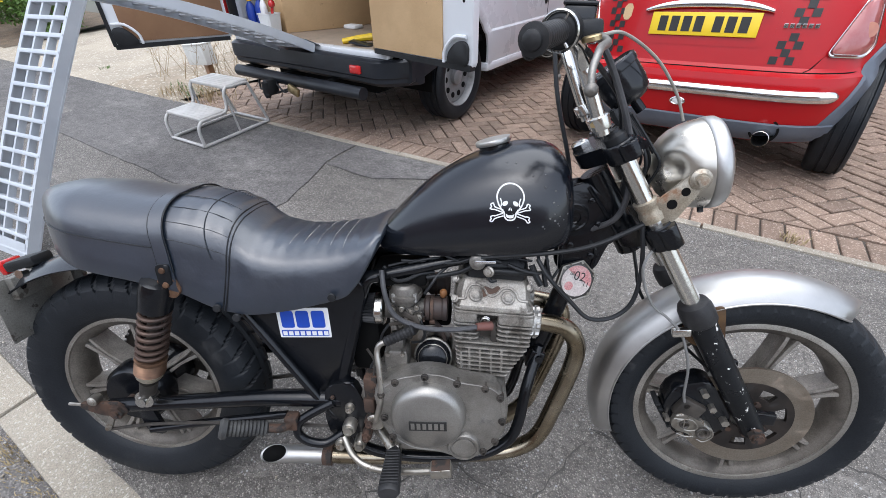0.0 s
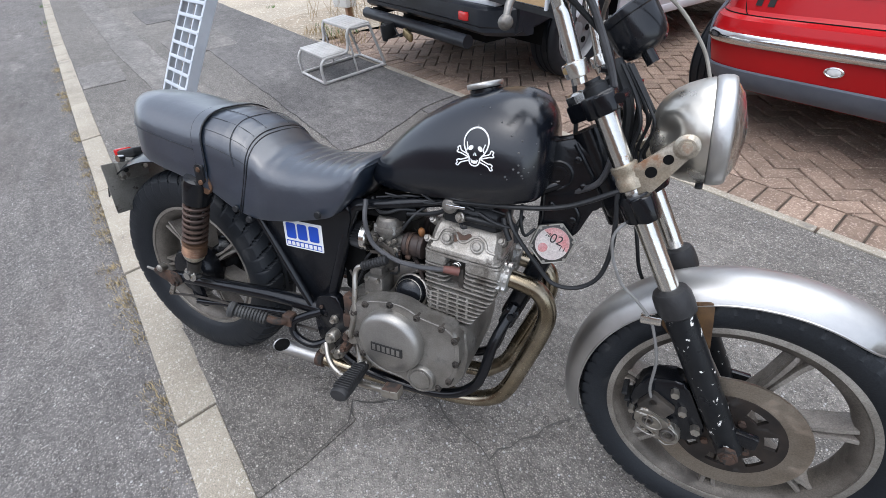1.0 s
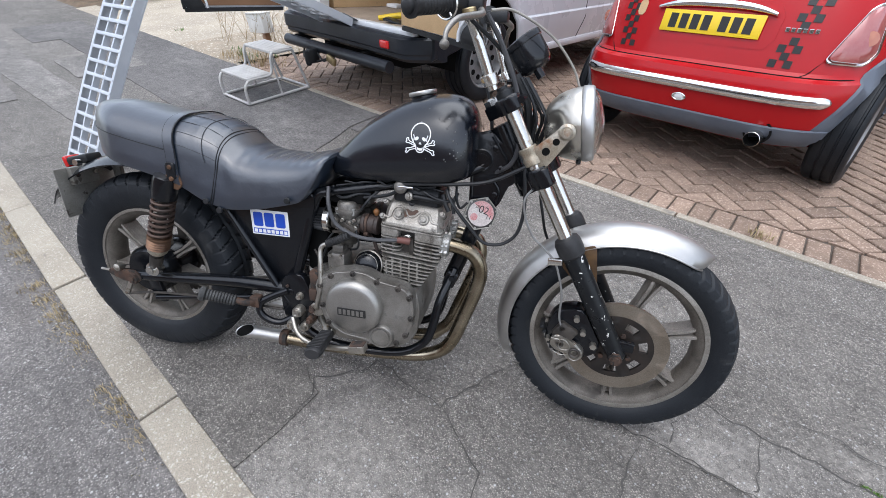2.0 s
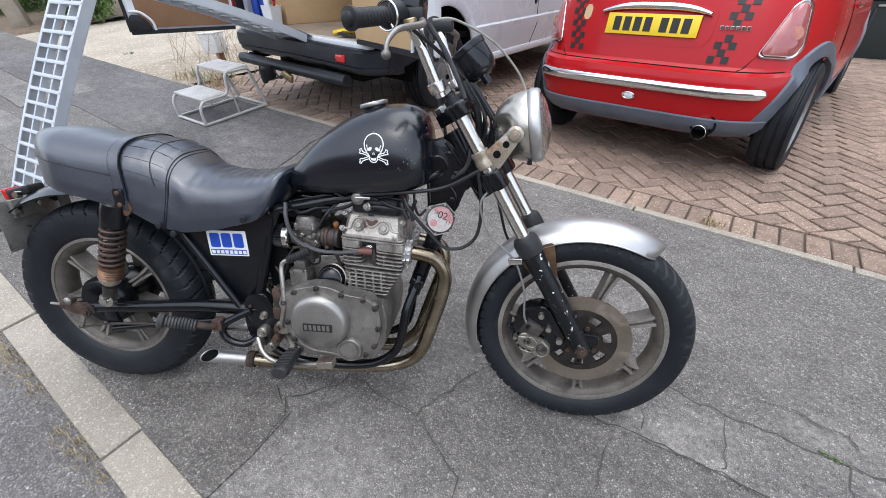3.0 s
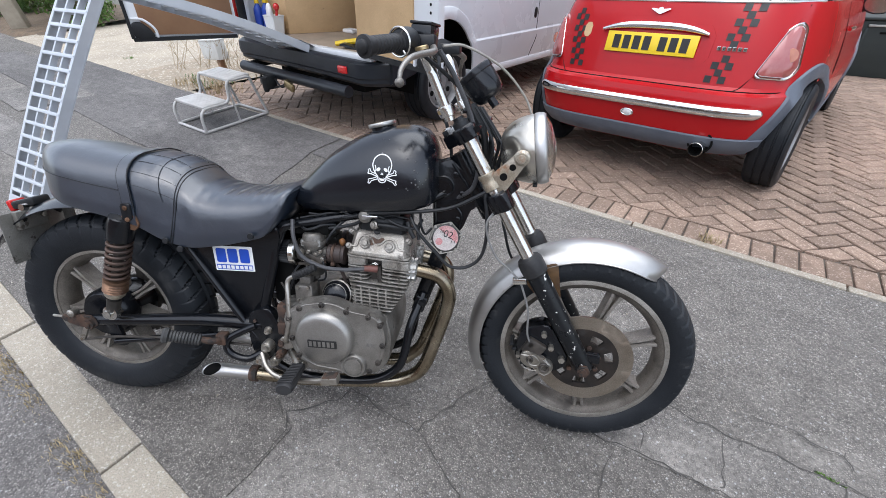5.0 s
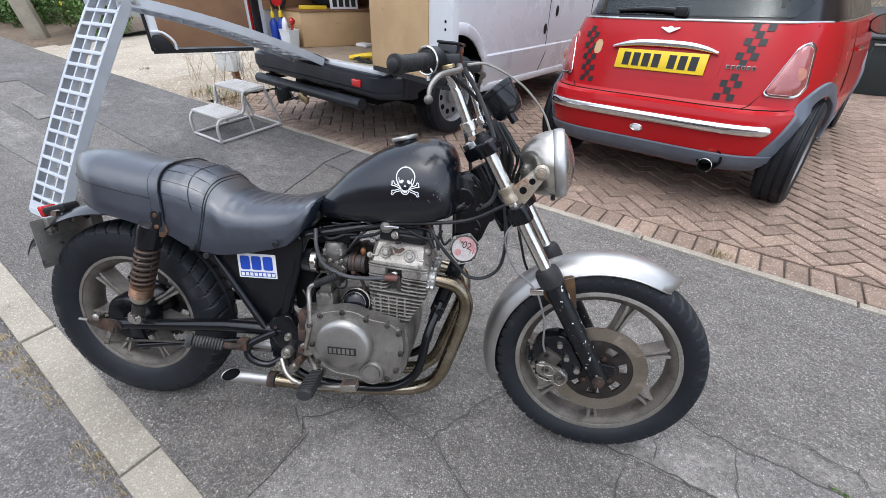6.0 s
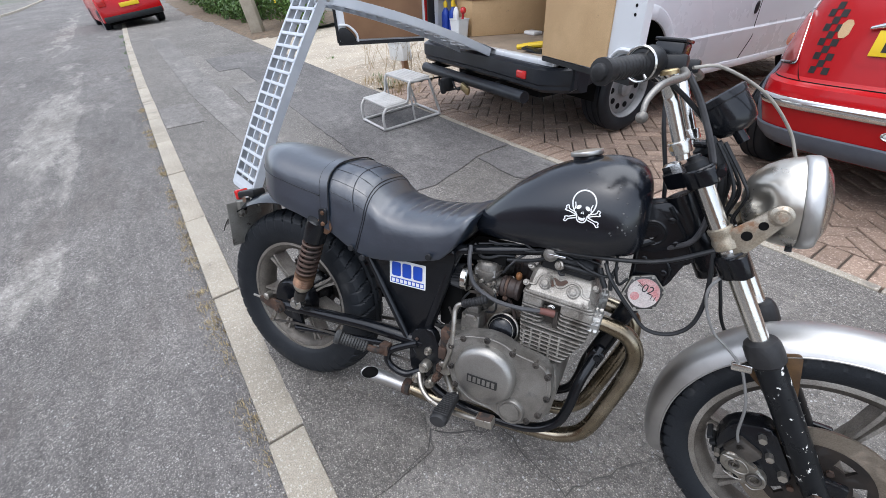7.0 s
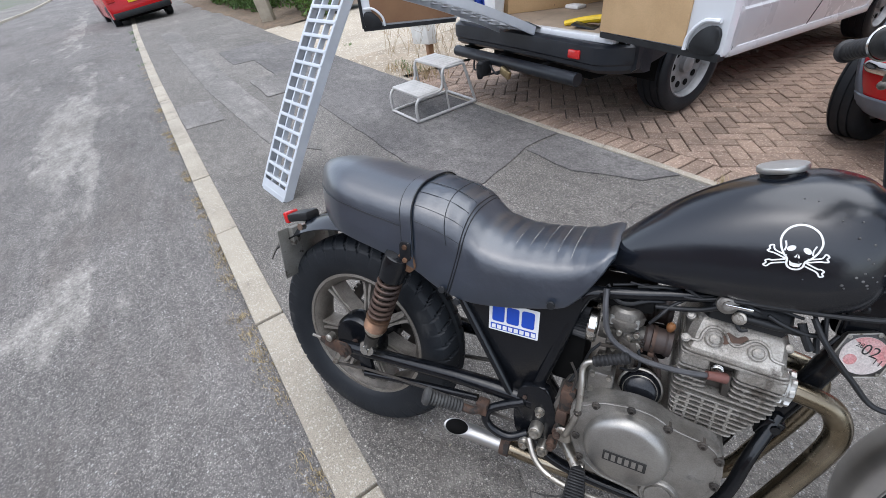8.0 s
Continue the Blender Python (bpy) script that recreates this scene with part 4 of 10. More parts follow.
prism(bm, rounded([(-0.145, 0.095), (-0.120, 0.108), (-0.098, 0.082), (-0.078, 0.058), (-0.082, 0.022), (-0.112, 0.020), (-0.128, 0.050), (-0.150, 0.070)], 0.010), lambda a, b, d: FP(a, d, b), -0.112, -0.100, 0.004)
plate = fpart("caliper_bracket", bm, M_WORN, cal, "worn bright caliper bracket")
for a, b, r in ((-0.096, 0.040, 0.0150), (-0.122, 0.078, 0.0105)):
    bm = BM()
    lathe(bm, [(r, 0.0), (r, 0.006), (r * 0.86, 0.008), (r * 0.60, 0.006), (r * 0.58, 0.001), (0.001, 0.001)], FP(a, -0.111, b), (0, -1, 0), 24)
    fpart("bracket_eye", bm, M_GRIME, plate, "dark ringed eye")
for k, pts in enumerate(([(-0.136, 0.104), (-0.118, 0.092), (-0.128, 0.068), (-0.112, 0.056), (-0.100, 0.062), (-0.104, 0.086), (-0.130, 0.098)], [(-0.086, 0.066), (-0.076, 0.046), (-0.082, 0.026), (-0.104, 0.020), (-0.114, 0.032)], [(-0.146, 0.066), (-0.132, 0.050), (-0.118, 0.044)])):
    bm = BM()
    tube(bm, [FP(a, -0.117 - 0.002 * k, b) for a, b in pts], 0.0014, 6, 5)
    fpart("pad_clip", bm, M_WORN, cal, "bent wire clip")
bm = BM()
box(bm, FP(-0.10, -0.098, 0.10), (0.055, 0.02, 0.05), 0.006, Matrix.Rotation(0.5, 3, "Y"))
fpart("caliper_cap", bm, M_GRIME, cal)
bm = BM()
for k in range(5):
    box(bm, FP(-0.155, -0.070, 0.06 + k * 0.017), (0.012, 0.046, 0.007), 0.002, Matrix.Rotation(-0.5, 3, "Y"))
fpart("caliper_fin", bm, M_PLASTIC, cal)

# headlamp -------------------------------------------------------------
LC = Q(0.503, -0.018, 0.853)
LAX = V(math.cos(radians(8)), 0, math.sin(radians(8)))
bm = BM()
lathe(bm, [(0.001, -0.064), (0.018, -0.063), (0.034, -0.060), (0.049, -0.053), (0.062, -0.042), (0.073, -0.027), (0.080, -0.010), (0.0845, 0.008), (0.086, 0.022), (0.086, 0.026), (0.084, 0.026)], LC, LAX, 56)
for v in bm.verts:
    d = v.co - LC
    v.co -= d.normalized() * 0.022 * math.exp(-((d - V(-0.038, -0.058, 0.006)).length / 0.024) ** 2)
    v.co -= d.normalized() * 0.012 * math.exp(-((d - V(-0.022, -0.066, -0.034)).length / 0.022) ** 2)
lamp = fpart("headlamp", bm, M_LAMPCASE, None, "round dented nickel headlamp", 60)
bm = BM()
lathe(bm, [(0.085, 0.0265), (0.0878, 0.0285), (0.0888, 0.038), (0.0876, 0.049), (0.084, 0.055), (0.079, 0.055), (0.079, 0.042)], LC, LAX, 56, False)
fpart("rim", bm, M_BRUSHED, lamp, "bright lamp rim", 60)
bm = BM()
lathe(bm, [(0.079, 0.051), (0.074, 0.058), (0.059, 0.067), (0.033, 0.073), (0.001, 0.075), (0.001, 0.072), (0.033, 0.070), (0.059, 0.064), (0.074, 0.055), (0.076, 0.051)], LC, LAX, 48)
fpart("lens", bm, M_LENS, lamp, "ribbed clear glass lens", 60)
bm = BM()
lathe(bm, [(0.001, -0.01), (0.03, 0.0), (0.055, 0.018), (0.068, 0.038), (0.077, 0.049)], LC, LAX, 40, False)
fpart("reflector", bm, M_BRUSHED, lamp)
bm = BM()
for k in range(-5, 6):
    y = k * 0.014
    h = math.sqrt(max(0, 0.071 ** 2 - y * y))
    zz = [-h + 2 * h * i / 8 for i in range(9)]
    up = V(-LAX.z, 0, LAX.x)
    tube(bm, [LC + LAX * (0.0765 - 0.0255 * ((y * y + q * q) / 0.078 ** 2)) + V(0, y, 0) + up * q for q in zz], 0.0011, 5, 1)
fpart("lens_rib", bm, M_GLASS, lamp)
bm = BM()
cyl(bm, LC + LAX * 0.032 + V(0.0, -0.03, -0.081), LC + LAX * 0.032 + V(0, -0.035, -0.089), 0.006, n=8)
fpart("rim_screw", bm, M_PLASTIC, lamp)
for s in (-1, 1):
    B0, B1 = FP(0.004, s * 0.104, 0.560), LC + V(-0.003, s * 0.092, -0.004)
    d = (B1 - B0).normalized()
    q = d.cross(V(0, 1, 0)).normalized()
    L = (B1 - B0).length
    bm = BM()
    outl = [(-0.014, -0.026), (0.025, -0.027), (L - 0.004, -0.017), (L + 0.014, -0.011), (L + 0.017, 0.006), (L, 0.017), (0.025, 0.024), (-0.014, 0.024)]
    prism(bm, rounded(outl, 0.008), lambda a, b, e: B0 + d * a + q * b + V(0, e, 0), -0.003, 0.003, 0.001)
    fpart("lamp_bracket", bm, M_BRACKET, lamp, "rust-stained drilled lamp bracket")
    # Flat near-black discs on both faces paint the shade of drilled holes.
    bm = BM()
    for a, r in ((L - 0.062, 0.0092), (L - 0.031, 0.0080)):
        for e in (-0.0036, 0.0031):
            prism(bm, [(a + r * math.cos(k * math.pi / 10), r * math.sin(k * math.pi / 10)) for k in range(20)], lambda u, w, f: B0 + d * u + q * w + V(0, f, 0), e, e + 0.0005)
    fpart("bracket_hole", bm, M_DARK, lamp)
    bm = BM()
    lathe(bm, [(0.019, 0), (0.019, 0.005), (0.014, 0.008), (0.013, 0.010), (0.001, 0.010)], B1 + V(0, s * 0.003, 0), (0, s, 0), 24)
    lathe(bm, [(0.010, 0.009), (0.010, 0.017), (0.001, 0.018)], B1 + V(0, s * 0.003, 0), (0, s, 0), 6)
    fpart("lamp_bolt", bm, M_BRACKET, lamp)

# handlebar -------------------------------------------------------------
G_IN, G_OUT = Q(0.2126, -0.178, 1.0846), Q(0.163, -0.272, 1.067)
lo_, hi_ = Q(0.315, -0.099, 0.926), Q(0.268, -0.112, 1.040)
bars = []
for s in (1, -1):
    pts = [lo_ + (hi_ - lo_) * f for f in (0.0, 0.15, 0.3, 0.45, 0.6, 0.75, 0.88, 1.0)] + [Q(0.252, -0.128, 1.070), G_IN, G_OUT]
    bm = BM()
    tube(bm, [V(p[0], p[1] * s, p[2]) for p in pts], 0.0125, 16, 6)
    bars.append(fpart("handlebar", bm, M_CHROME_OLD, None, "tall straight chromed handlebar with a black grip"))
    fl = lambda p: V(p[0], p[1] * s, p[2])
    bd = fl(hi_ - lo_).normalized()
    bm = BM()
    lathe(bm, [(0.0128, 0.010), (0.0180, 0.012), (0.0185, 0.016), (0.0185, 0.030), (0.0180, 0.034), (0.0128, 0.036)], fl(lo_), bd, 24)
    box(bm, fl(lo_ + V(-0.020, 0, 0.018)), (0.016, 0.020, 0.022), 0.003, Matrix.Rotation(-RAKE, 3, "Y"))
    clamp = fpart("bar_clamp", bm, M_CHROME_OLD, ty, "chrome handlebar clamp")
    bm = BM()
    cyl(bm, fl(lo_ + V(-0.021, -0.008, 0.018)), fl(lo_ + V(-0.021, -0.017, 0.018)), 0.0055, n=6)
    fpart("clamp_bolt", bm, M_BRASS, clamp, "brassy clamp bolt")
bar = bars[0]
gd = (G_OUT - G_IN).normalized()
for s in (1, -1):
    mir = Matrix.Diagonal((1, s, 1, 1))
    bm = BM()
    prof = [(0.012, 0.0), (0.019, 0.001)]
    for k in range(9):
        prof += [(0.0165, 0.006 + k * 0.0095), (0.0178, 0.009 + k * 0.0095), (0.0178, 0.0125 + k * 0.0095)]
    prof += [(0.0175, 0.098), (0.0215, 0.101), (0.0215, 0.108), (0.014, 0.110), (0.013, 0.116), (0.009, 0.119), (0.001, 0.119)]
    lathe(bm, prof, G_IN, gd, 24)
    xform(bm, mir)
    fpart("grip", bm, M_GRIP, bar, "ribbed black rubber grip")
    bm = BM()
    lathe(bm, [(0.013, -0.040), (0.026, -0.038), (0.028, -0.030), (0.028, -0.010), (0.026, -0.002), (0.022, 0.001)], G_IN, gd, 24)
    xform(bm, mir)
    fpart("throttle_drum", bm, M_PLASTIC, bar, "black throttle housing")
    # lever
    bm = BM()
    piv = G_IN - gd * 0.055 + V(0.040, -0.005, -0.012)
    tube(bm, [piv, piv + V(0.012, -0.035, -0.012), Q(0.264, -0.222, 1.058), Q(0.250, -0.262, 1.048), Q(0.238, -0.286, 1.028), Q(0.236, -0.296, 1.006)], [0.0078, 0.0044], 10, 5)
    bmesh.ops.create_icosphere(bm, subdivisions=2, radius=0.0095, matrix=Matrix.Translation(Q(0.236, -0.296, 1.004)))
    xform(bm, mir)
    fpart("brake_lever" if s > 0 else "clutch_lever", bm, M_ENGINE, bar, "dull alloy hand lever with ball end")
    bm = BM()
    box(bm, G_IN - gd * 0.052 + V(0.020, 0, -0.004), (0.060, 0.034, 0.030), 0.007)
    xform(bm, mir)
    fpart("lever_perch", bm, M_PLASTIC, bar)
    bm = BM()
    lathe(bm, [(0.0265, -0.0022), (0.0285, -0.0030), (0.0305, 0.0), (0.0285, 0.0030), (0.0265, 0.0022), (0.0265, -0.0022)], G_IN, gd, 32, False)
    for k in range(3):
        q = G_IN + frame_of(gd)[0] * (0.022 * math.cos(k * 2.094)) + frame_of(gd)[1] * (0.022 * math.sin(k * 2.094))
        cyl(bm, q - (q - G_IN) * 0.3, q + (q - G_IN) * 0.25, 0.0025, n=6)
    xform(bm, mir)
    fpart("grip_flange", bm, M_CHROME_OLD, bar, "bright round grip flange")
bm = BM()
rc = Q(0.256, -0.110, 1.106)
rot = Matrix.Rotation(radians(6), 3, "Y") @ Matrix.Rotation(radians(-10), 3, "Z")
box(bm, rc, (0.050, 0.046, 0.040), 0.005, rot)
box(bm, rc + V(0.002, 0, 0.022), (0.053, 0.049, 0.006), 0.002, rot)
fpart("brake_reservoir", bm, M_GLOSSBLACK, bar, "black square brake fluid reservoir")
bm = BM()
lathe(bm, [(0.0145, 0), (0.0145, 0.006), (0.012, 0.008), (0.001, 0.008)], Q(0.261, -0.180, 1.070), V(-0.2, -0.1, 1), 24)
fpart("perch_cap", bm, M_BRASS, bar, "brass-coloured pivot cap")
# speedometer pod
GC, GD = Q(0.381, 0.050, 1.012), V(-0.62, 0, 0.78).normalized()
bm = BM()
lathe(bm, [(0.001, -0.050), (0.020, -0.049), (0.034, -0.044), (0.042, -0.034), (0.046, -0.016), (0.0475, 0.016), (0.0475, 0.019), (0.0500, 0.021), (0.0505, 0.026), (0.0500, 0.034), (0.045, 0.037), (0.043, 0.032), (0.001, 0.031)], GC, GD, 40)
gauge = fpart("speedometer", bm, M_GLOSSBLACK, None, "round black plastic speedometer pod")
bm = BM()
lathe(bm, [(0.042, 0.0325), (0.042, 0.034), (0.001, 0.034)], GC, GD, 32)
fpart("dial_glass", bm, M_GLASS, gauge)
bm = BM()
cyl(bm, GC - GD * 0.045 + V(0.0, -0.02, 0), GC - GD * 0.07 + V(0.0, -0.022, 0), 0.011, n=10)
box(bm, GC - GD * 0.05 + V(-0.05, 0, -0.03), (0.05, 0.05, 0.012), 0.003)
fpart("gauge_bracket", bm, M_FRAME, gauge)


def cable(pts, r, material, label="", steer=True, name="cable"):
    bm = BM()
    tube(bm, pts, r, 8, 8)
    return (fpart if steer else bpart)(name, bm, material, None, label)


cable([Q(0.296, -0.10, 1.085), Q(0.345, -0.065, 1.088), Q(0.430, 0.0, 1.048), Q(0.492, 0.040, 0.985), Q(0.520, 0.055, 0.932)], 0.0030, M_PALECABLE, "thin pale grey cable over the lamp", name="lamp_cable")
cable([Q(0.290, -0.12, 1.075), Q(0.325, -0.10, 1.02), Q(0.365, -0.08, 0.93), Q(0.385, -0.065, 0.84), Q(0.375, -0.05, 0.76), Q(0.33, -0.02, 0.72)], 0.0060, M_LEAD, "dark grey throttle cable", name="throttle_cable")
cable([Q(0.262, -0.15, 1.06), Q(0.30, -0.11, 1.03), Q(0.345, -0.07, 0.985), Q(0.365, -0.04, 0.93)], 0.0045, M_PLASTIC, "black switch cable", name="switch_cable")
cable([Q(0.36, 0.0, 0.96), Q(0.395, -0.01, 0.89), Q(0.40, 0.0, 0.81), Q(0.385, 0.01, 0.74)], 0.010, M_PLASTIC, "bundle of black wiring", name="wiring_loom")
cable([Q(0.365, 0.03, 0.96), Q(0.41, 0.015, 0.90), Q(0.415, 0.02, 0.82), Q(0.43, 0.01, 0.76)], 0.006, M_PLASTIC, "black wiring", name="wiring_loom")
for k, (du, dv, r_) in enumerate(((0.0, -0.030, 0.0035), (0.012, -0.018, 0.0030), (0.022, -0.036, 0.0028), (0.030, -0.008, 0.0034), (0.018, 0.028, 0.0030))):
    cable([Q(0.372 + du * 0.5, dv, 0.955), Q(0.404 + du, dv * 1.2 - 0.006 * (k % 2), 0.905 - 0.006 * k), Q(0.420 + du, dv * 1.3, 0.860), Q(0.414 + du * 0.8, dv * 1.1 + 0.006 * (k % 3), 0.810), Q(0.432 + du * 0.4, dv, 0.770 + 0.008 * k)], r_, M_PLASTIC, "thin black wire behind the lamp", name="lamp_wire")
cable([Q(0.26, 0.12, 1.08), Q(0.27, 0.10, 0.98), Q(0.30, 0.09, 0.85), Q(0.31, 0.07, 0.75)], 0.005, M_PLASTIC, "black clutch cable", name="clutch_cable")
cable([V(0.405, -0.09, 0.80), V(0.407, -0.10, 0.746), V(0.413, -0.10, 0.70), V(0.415, -0.10, 0.641), V(0.406, -0.10, 0.592), V(0.384, -0.10, 0.564), V(0.353, -0.10, 0.551), V(0.318, -0.10, 0.556), V(0.285, -0.10, 0.59), V(0.258, -0.10, 0.62), V(0.231, -0.095, 0.653), V(0.215, -0.08, 0.68)], 0.0046, M_PLASTIC, "black cable looping under the tank", False, "clutch_cable")
cable([V(0.412, -0.10, 0.76), V(0.33, -0.09, 0.715), V(0.25, -0.095, 0.70), V(0.10, -0.085, 0.685)], 0.005, M_PLASTIC, "", False)
cable([Q(0.454, -0.09, 0.726), Q(0.417, -0.11, 0.689), Q(0.418, -0.11, 0.646), Q(0.443, -0.11, 0.591), Q(0.474, -0.113, 0.564), Q(0.505, -0.113, 0.531), Q(0.521, -0.113, 0.496), Q(0.537, -0.112, 0.439), Q(0.541, -0.11, 0.372), Q(0.555, -0.10, 0.33)], 0.0029, M_HOSE, "thin grey brake hose down the fork", name="brake_hose")
cable([FP(-0.03, 0.06, 0.50), FP(-0.06, 0.06, 0.40), FP(-0.08, 0.07, 0.30), FP(-0.05, 0.07, 0.15), FP(-0.01, 0.07, 0.02)], 0.004, M_PLASTIC, "black speedometer cable", name="speedometer_cable")

# tank -------------------------------------------------------------------
TANK = [(-0.118, 0.690, 0.718, 0.030), (-0.105, 0.686, 0.742, 0.052), (-0.06, 0.684, 0.787, 0.076), (-0.01, 0.686, 0.830, 0.093), (0.05, 0.690, 0.867, 0.109), (0.11, 0.694, 0.892, 0.120),
        (0.17, 0.699, 0.906, 0.128), (0.215, 0.704, 0.907, 0.129), (0.248, 0.710, 0.897, 0.122), (0.268, 0.716, 0.876, 0.108), (0.279, 0.730, 0.845, 0.085), (0.283, 0.75, 0.81, 0.055)]


def tank_half(u, w):
    """Half width of the tank at (u, w)."""
    for a, b in zip(TANK, TANK[1:]):
        if a[0] <= u <= b[0]:
            t = (u - a[0]) / (b[0] - a[0])
            lo, hi, h = (a[k] + (b[k] - a[k]) * t for k in (1, 2, 3))
            y = max(0.0, min(1.0, (w - lo) / (hi - lo)))
            return h * tank_shape(y)
    return 0.0


def tank_shape(y):
    if y < 0.28:
        return 0.80 + 0.20 * math.sin(y / 0.28 * math.pi / 2)
    return max(0.0, 1 - ((y - 0.28) / 0.72) ** 2.7) ** (1 / 2.1)


bm = BM()
rings = []
for i in range(len(TANK) * 4 - 3):
    k, f = divmod(i, 4)
    a, b = TANK[k], TANK[min(k + 1, len(TANK) - 1)]
    f /= 4
    p0, p3 = TANK[max(0, k - 1)], TANK[min(len(TANK) - 1, k + 2)]
    st = [0.5 * (2 * a[q] + (b[q] - p0[q]) * f + (2 * p0[q] - 5 * a[q] + 4 * b[q] - p3[q]) * f * f + (3 * a[q] - p0[q] - 3 * b[q] + p3[q]) * f ** 3) for q in range(4)]
    u, lo, hi, h = st
    right = [(h * tank_shape(y), lo + (hi - lo) * y) for y in [0, 0.04, 0.1, 0.2, 0.3, 0.4, 0.5, 0.6, 0.7, 0.78, 0.85, 0.9, 0.94, 0.97, 0.99]]
    ring = [V(u, -x, w) for x, w in right] + [V(u, 0, hi)] + [V(u, x, w) for x, w in right[::-1]] + [V(u, 0, lo + 0.012)]
    rings.append(ring)
skin(bm, rings)
tank = bpart("fuel_tank", bm, M_TANK, None, "dented satin black fuel tank", 60)
bm = BM()
CAPC, CAPD = V(0.130, 0.0, 0.890), V(-0.22, 0, 1).normalized()
lathe(bm, [(0.031, -0.012), (0.031, 0.010), (0.028, 0.012)], CAPC, CAPD, 32)
bpart("filler_neck", bm, M_FRAME, tank)
bm = BM()
lathe(bm, [(0.020, 0.011), (0.035, 0.012), (0.0365, 0.014), (0.0365, 0.020), (0.0355, 0.022), (0.016, 0.0228), (0.001, 0.023)], CAPC, CAPD, 40)
bpart("fuel_cap", bm, M_CAPMETAL, tank, "flat round bright metal fuel cap")


def on_tank(u, w, off):
    return V(u, -(tank_half(u, w) + off), w)


def tank_decal(strip, width, name="decal_line", closed=False):
    """A white printed line that follows the tank's side; (a, b) in the print's own axes."""
    bm = BM()
    P = spline([(a, b, 0) for a, b in strip], 5, closed) if len(strip) > 2 else [Vector((a, b, 0)) for a, b in strip]
    rows = []
    for i, p in enumerate(P):
        a = P[i - 1] if (i or closed) else p
        b = P[(i + 1) % len(P)] if (i + 1 < len(P) or closed) else p
        d = (b - a).normalized()
        q = V(-d.y, d.x, 0) * width / 2
        rows.append([on_tank(SK[0] + e.x * SKC - e.y * SKS, SK[1] + e.x * SKS + e.y * SKC, 0.0016) for e in (p - q, p + q)])
    skin(bm, rows, False, False, closed)
    bpart(name, bm, M_WHITE, tank, "white printed line of a skull emblem")


def tank_blob(poly, name="decal_fill", material=None):
    bm = BM()
    vs = [bm.verts.new(on_tank(SK[0] + a * SKC - b * SKS, SK[1] + a * SKS + b * SKC, 0.0018)) for a, b in poly]
    bm.faces.new(vs)
    bpart(name, bm, material or M_WHITE, tank, "white printed shape of a skull emblem")


SK, SKA = (0.153, 0.8065), radians(-1)
SKC, SKS = math.cos(SKA), math.sin(SKA)
K = 0.0368


def sc(pts, dx=0.0, dy=0.0):
    return [(a * K + dx, b * K + dy) for a, b in pts]


tank_decal(sc([(-0.42, -0.28), (-0.60, 0.05), (-0.66, 0.42), (-0.50, 0.78), (-0.18, 0.98), (0.18, 0.98), (0.50, 0.78), (0.66, 0.42), (0.60, 0.05), (0.42, -0.28)]), 0.0028)
tank_decal(sc([(-0.42, -0.28), (-0.30, -0.40), (-0.27, -0.62), (-0.16, -0.76), (0.0, -0.80), (0.16, -0.76), (0.27, -0.62), (0.30, -0.40), (0.42, -0.28)]), 0.0027)
tank_decal(sc([(-0.50, 0.30), (-0.44, 0.10), (-0.46, -0.10)]), 0.0022)
tank_decal(sc([(0.50, 0.30), (0.44, 0.10), (0.46, -0.10)]), 0.0022)
for s in (-1, 1):
    tank_blob(sc([(s * (0.26 + 0.145 * math.cos(t) ), 0.05 + 0.12 * math.sin(t) - 0.045 * math.cos(t)) for t in [k * math.pi / 6 for k in range(12)]]))
    tank_blob(sc([(s * 0.02, -0.13), (s * 0.10, -0.28), (s * 0.06, -0.31), (s * 0.015, -0.27)]))
tank_blob(sc([(-0.22, -0.46), (-0.10, -0.53), (0.10, -0.53), (0.22, -0.46), (0.16, -0.66), (0.0, -0.70), (-0.16, -0.66)]))
for s in (-1, 1):
    for y0, y1 in ((-0.13, -0.35), (-0.76, -0.51)):
        kx = 0.93
        tank_decal(sc([(s * 0.34, y1 + 0.07), (s * 0.75, y1 + (y0 - y1) * 0.62 + 0.07), (s * 0.84, y0 + 0.17), (s * 0.97, y0 + 0.10), (s * kx, y0), (s * 1.0, y0 - 0.10), (s * 0.88, y0 - 0.14), (s * 0.74, y1 + (y0 - y1) * 0.62 - 0.07), (s * 0.33, y1 - 0.07)]), 0.0023)

bm = BM()
rb = random.Random(21)
for i in range(26):
    u_, w_ = rb.uniform(0.20, 0.272) - 0.06 * (i % 5 == 0), rb.uniform(0.76, 0.885)
    if tank_half(u_, w_) > 0.02:
        bmesh.ops.create_icosphere(bm, subdivisions=1, radius=rb.uniform(0.001, 0.0026), matrix=Matrix.Translation(on_tank(u_, w_, 0.0004)))
tagged(bpart("paint_blister", bm, M_BLISTER, tank, "small rusty paint blisters"), kind="stuff")

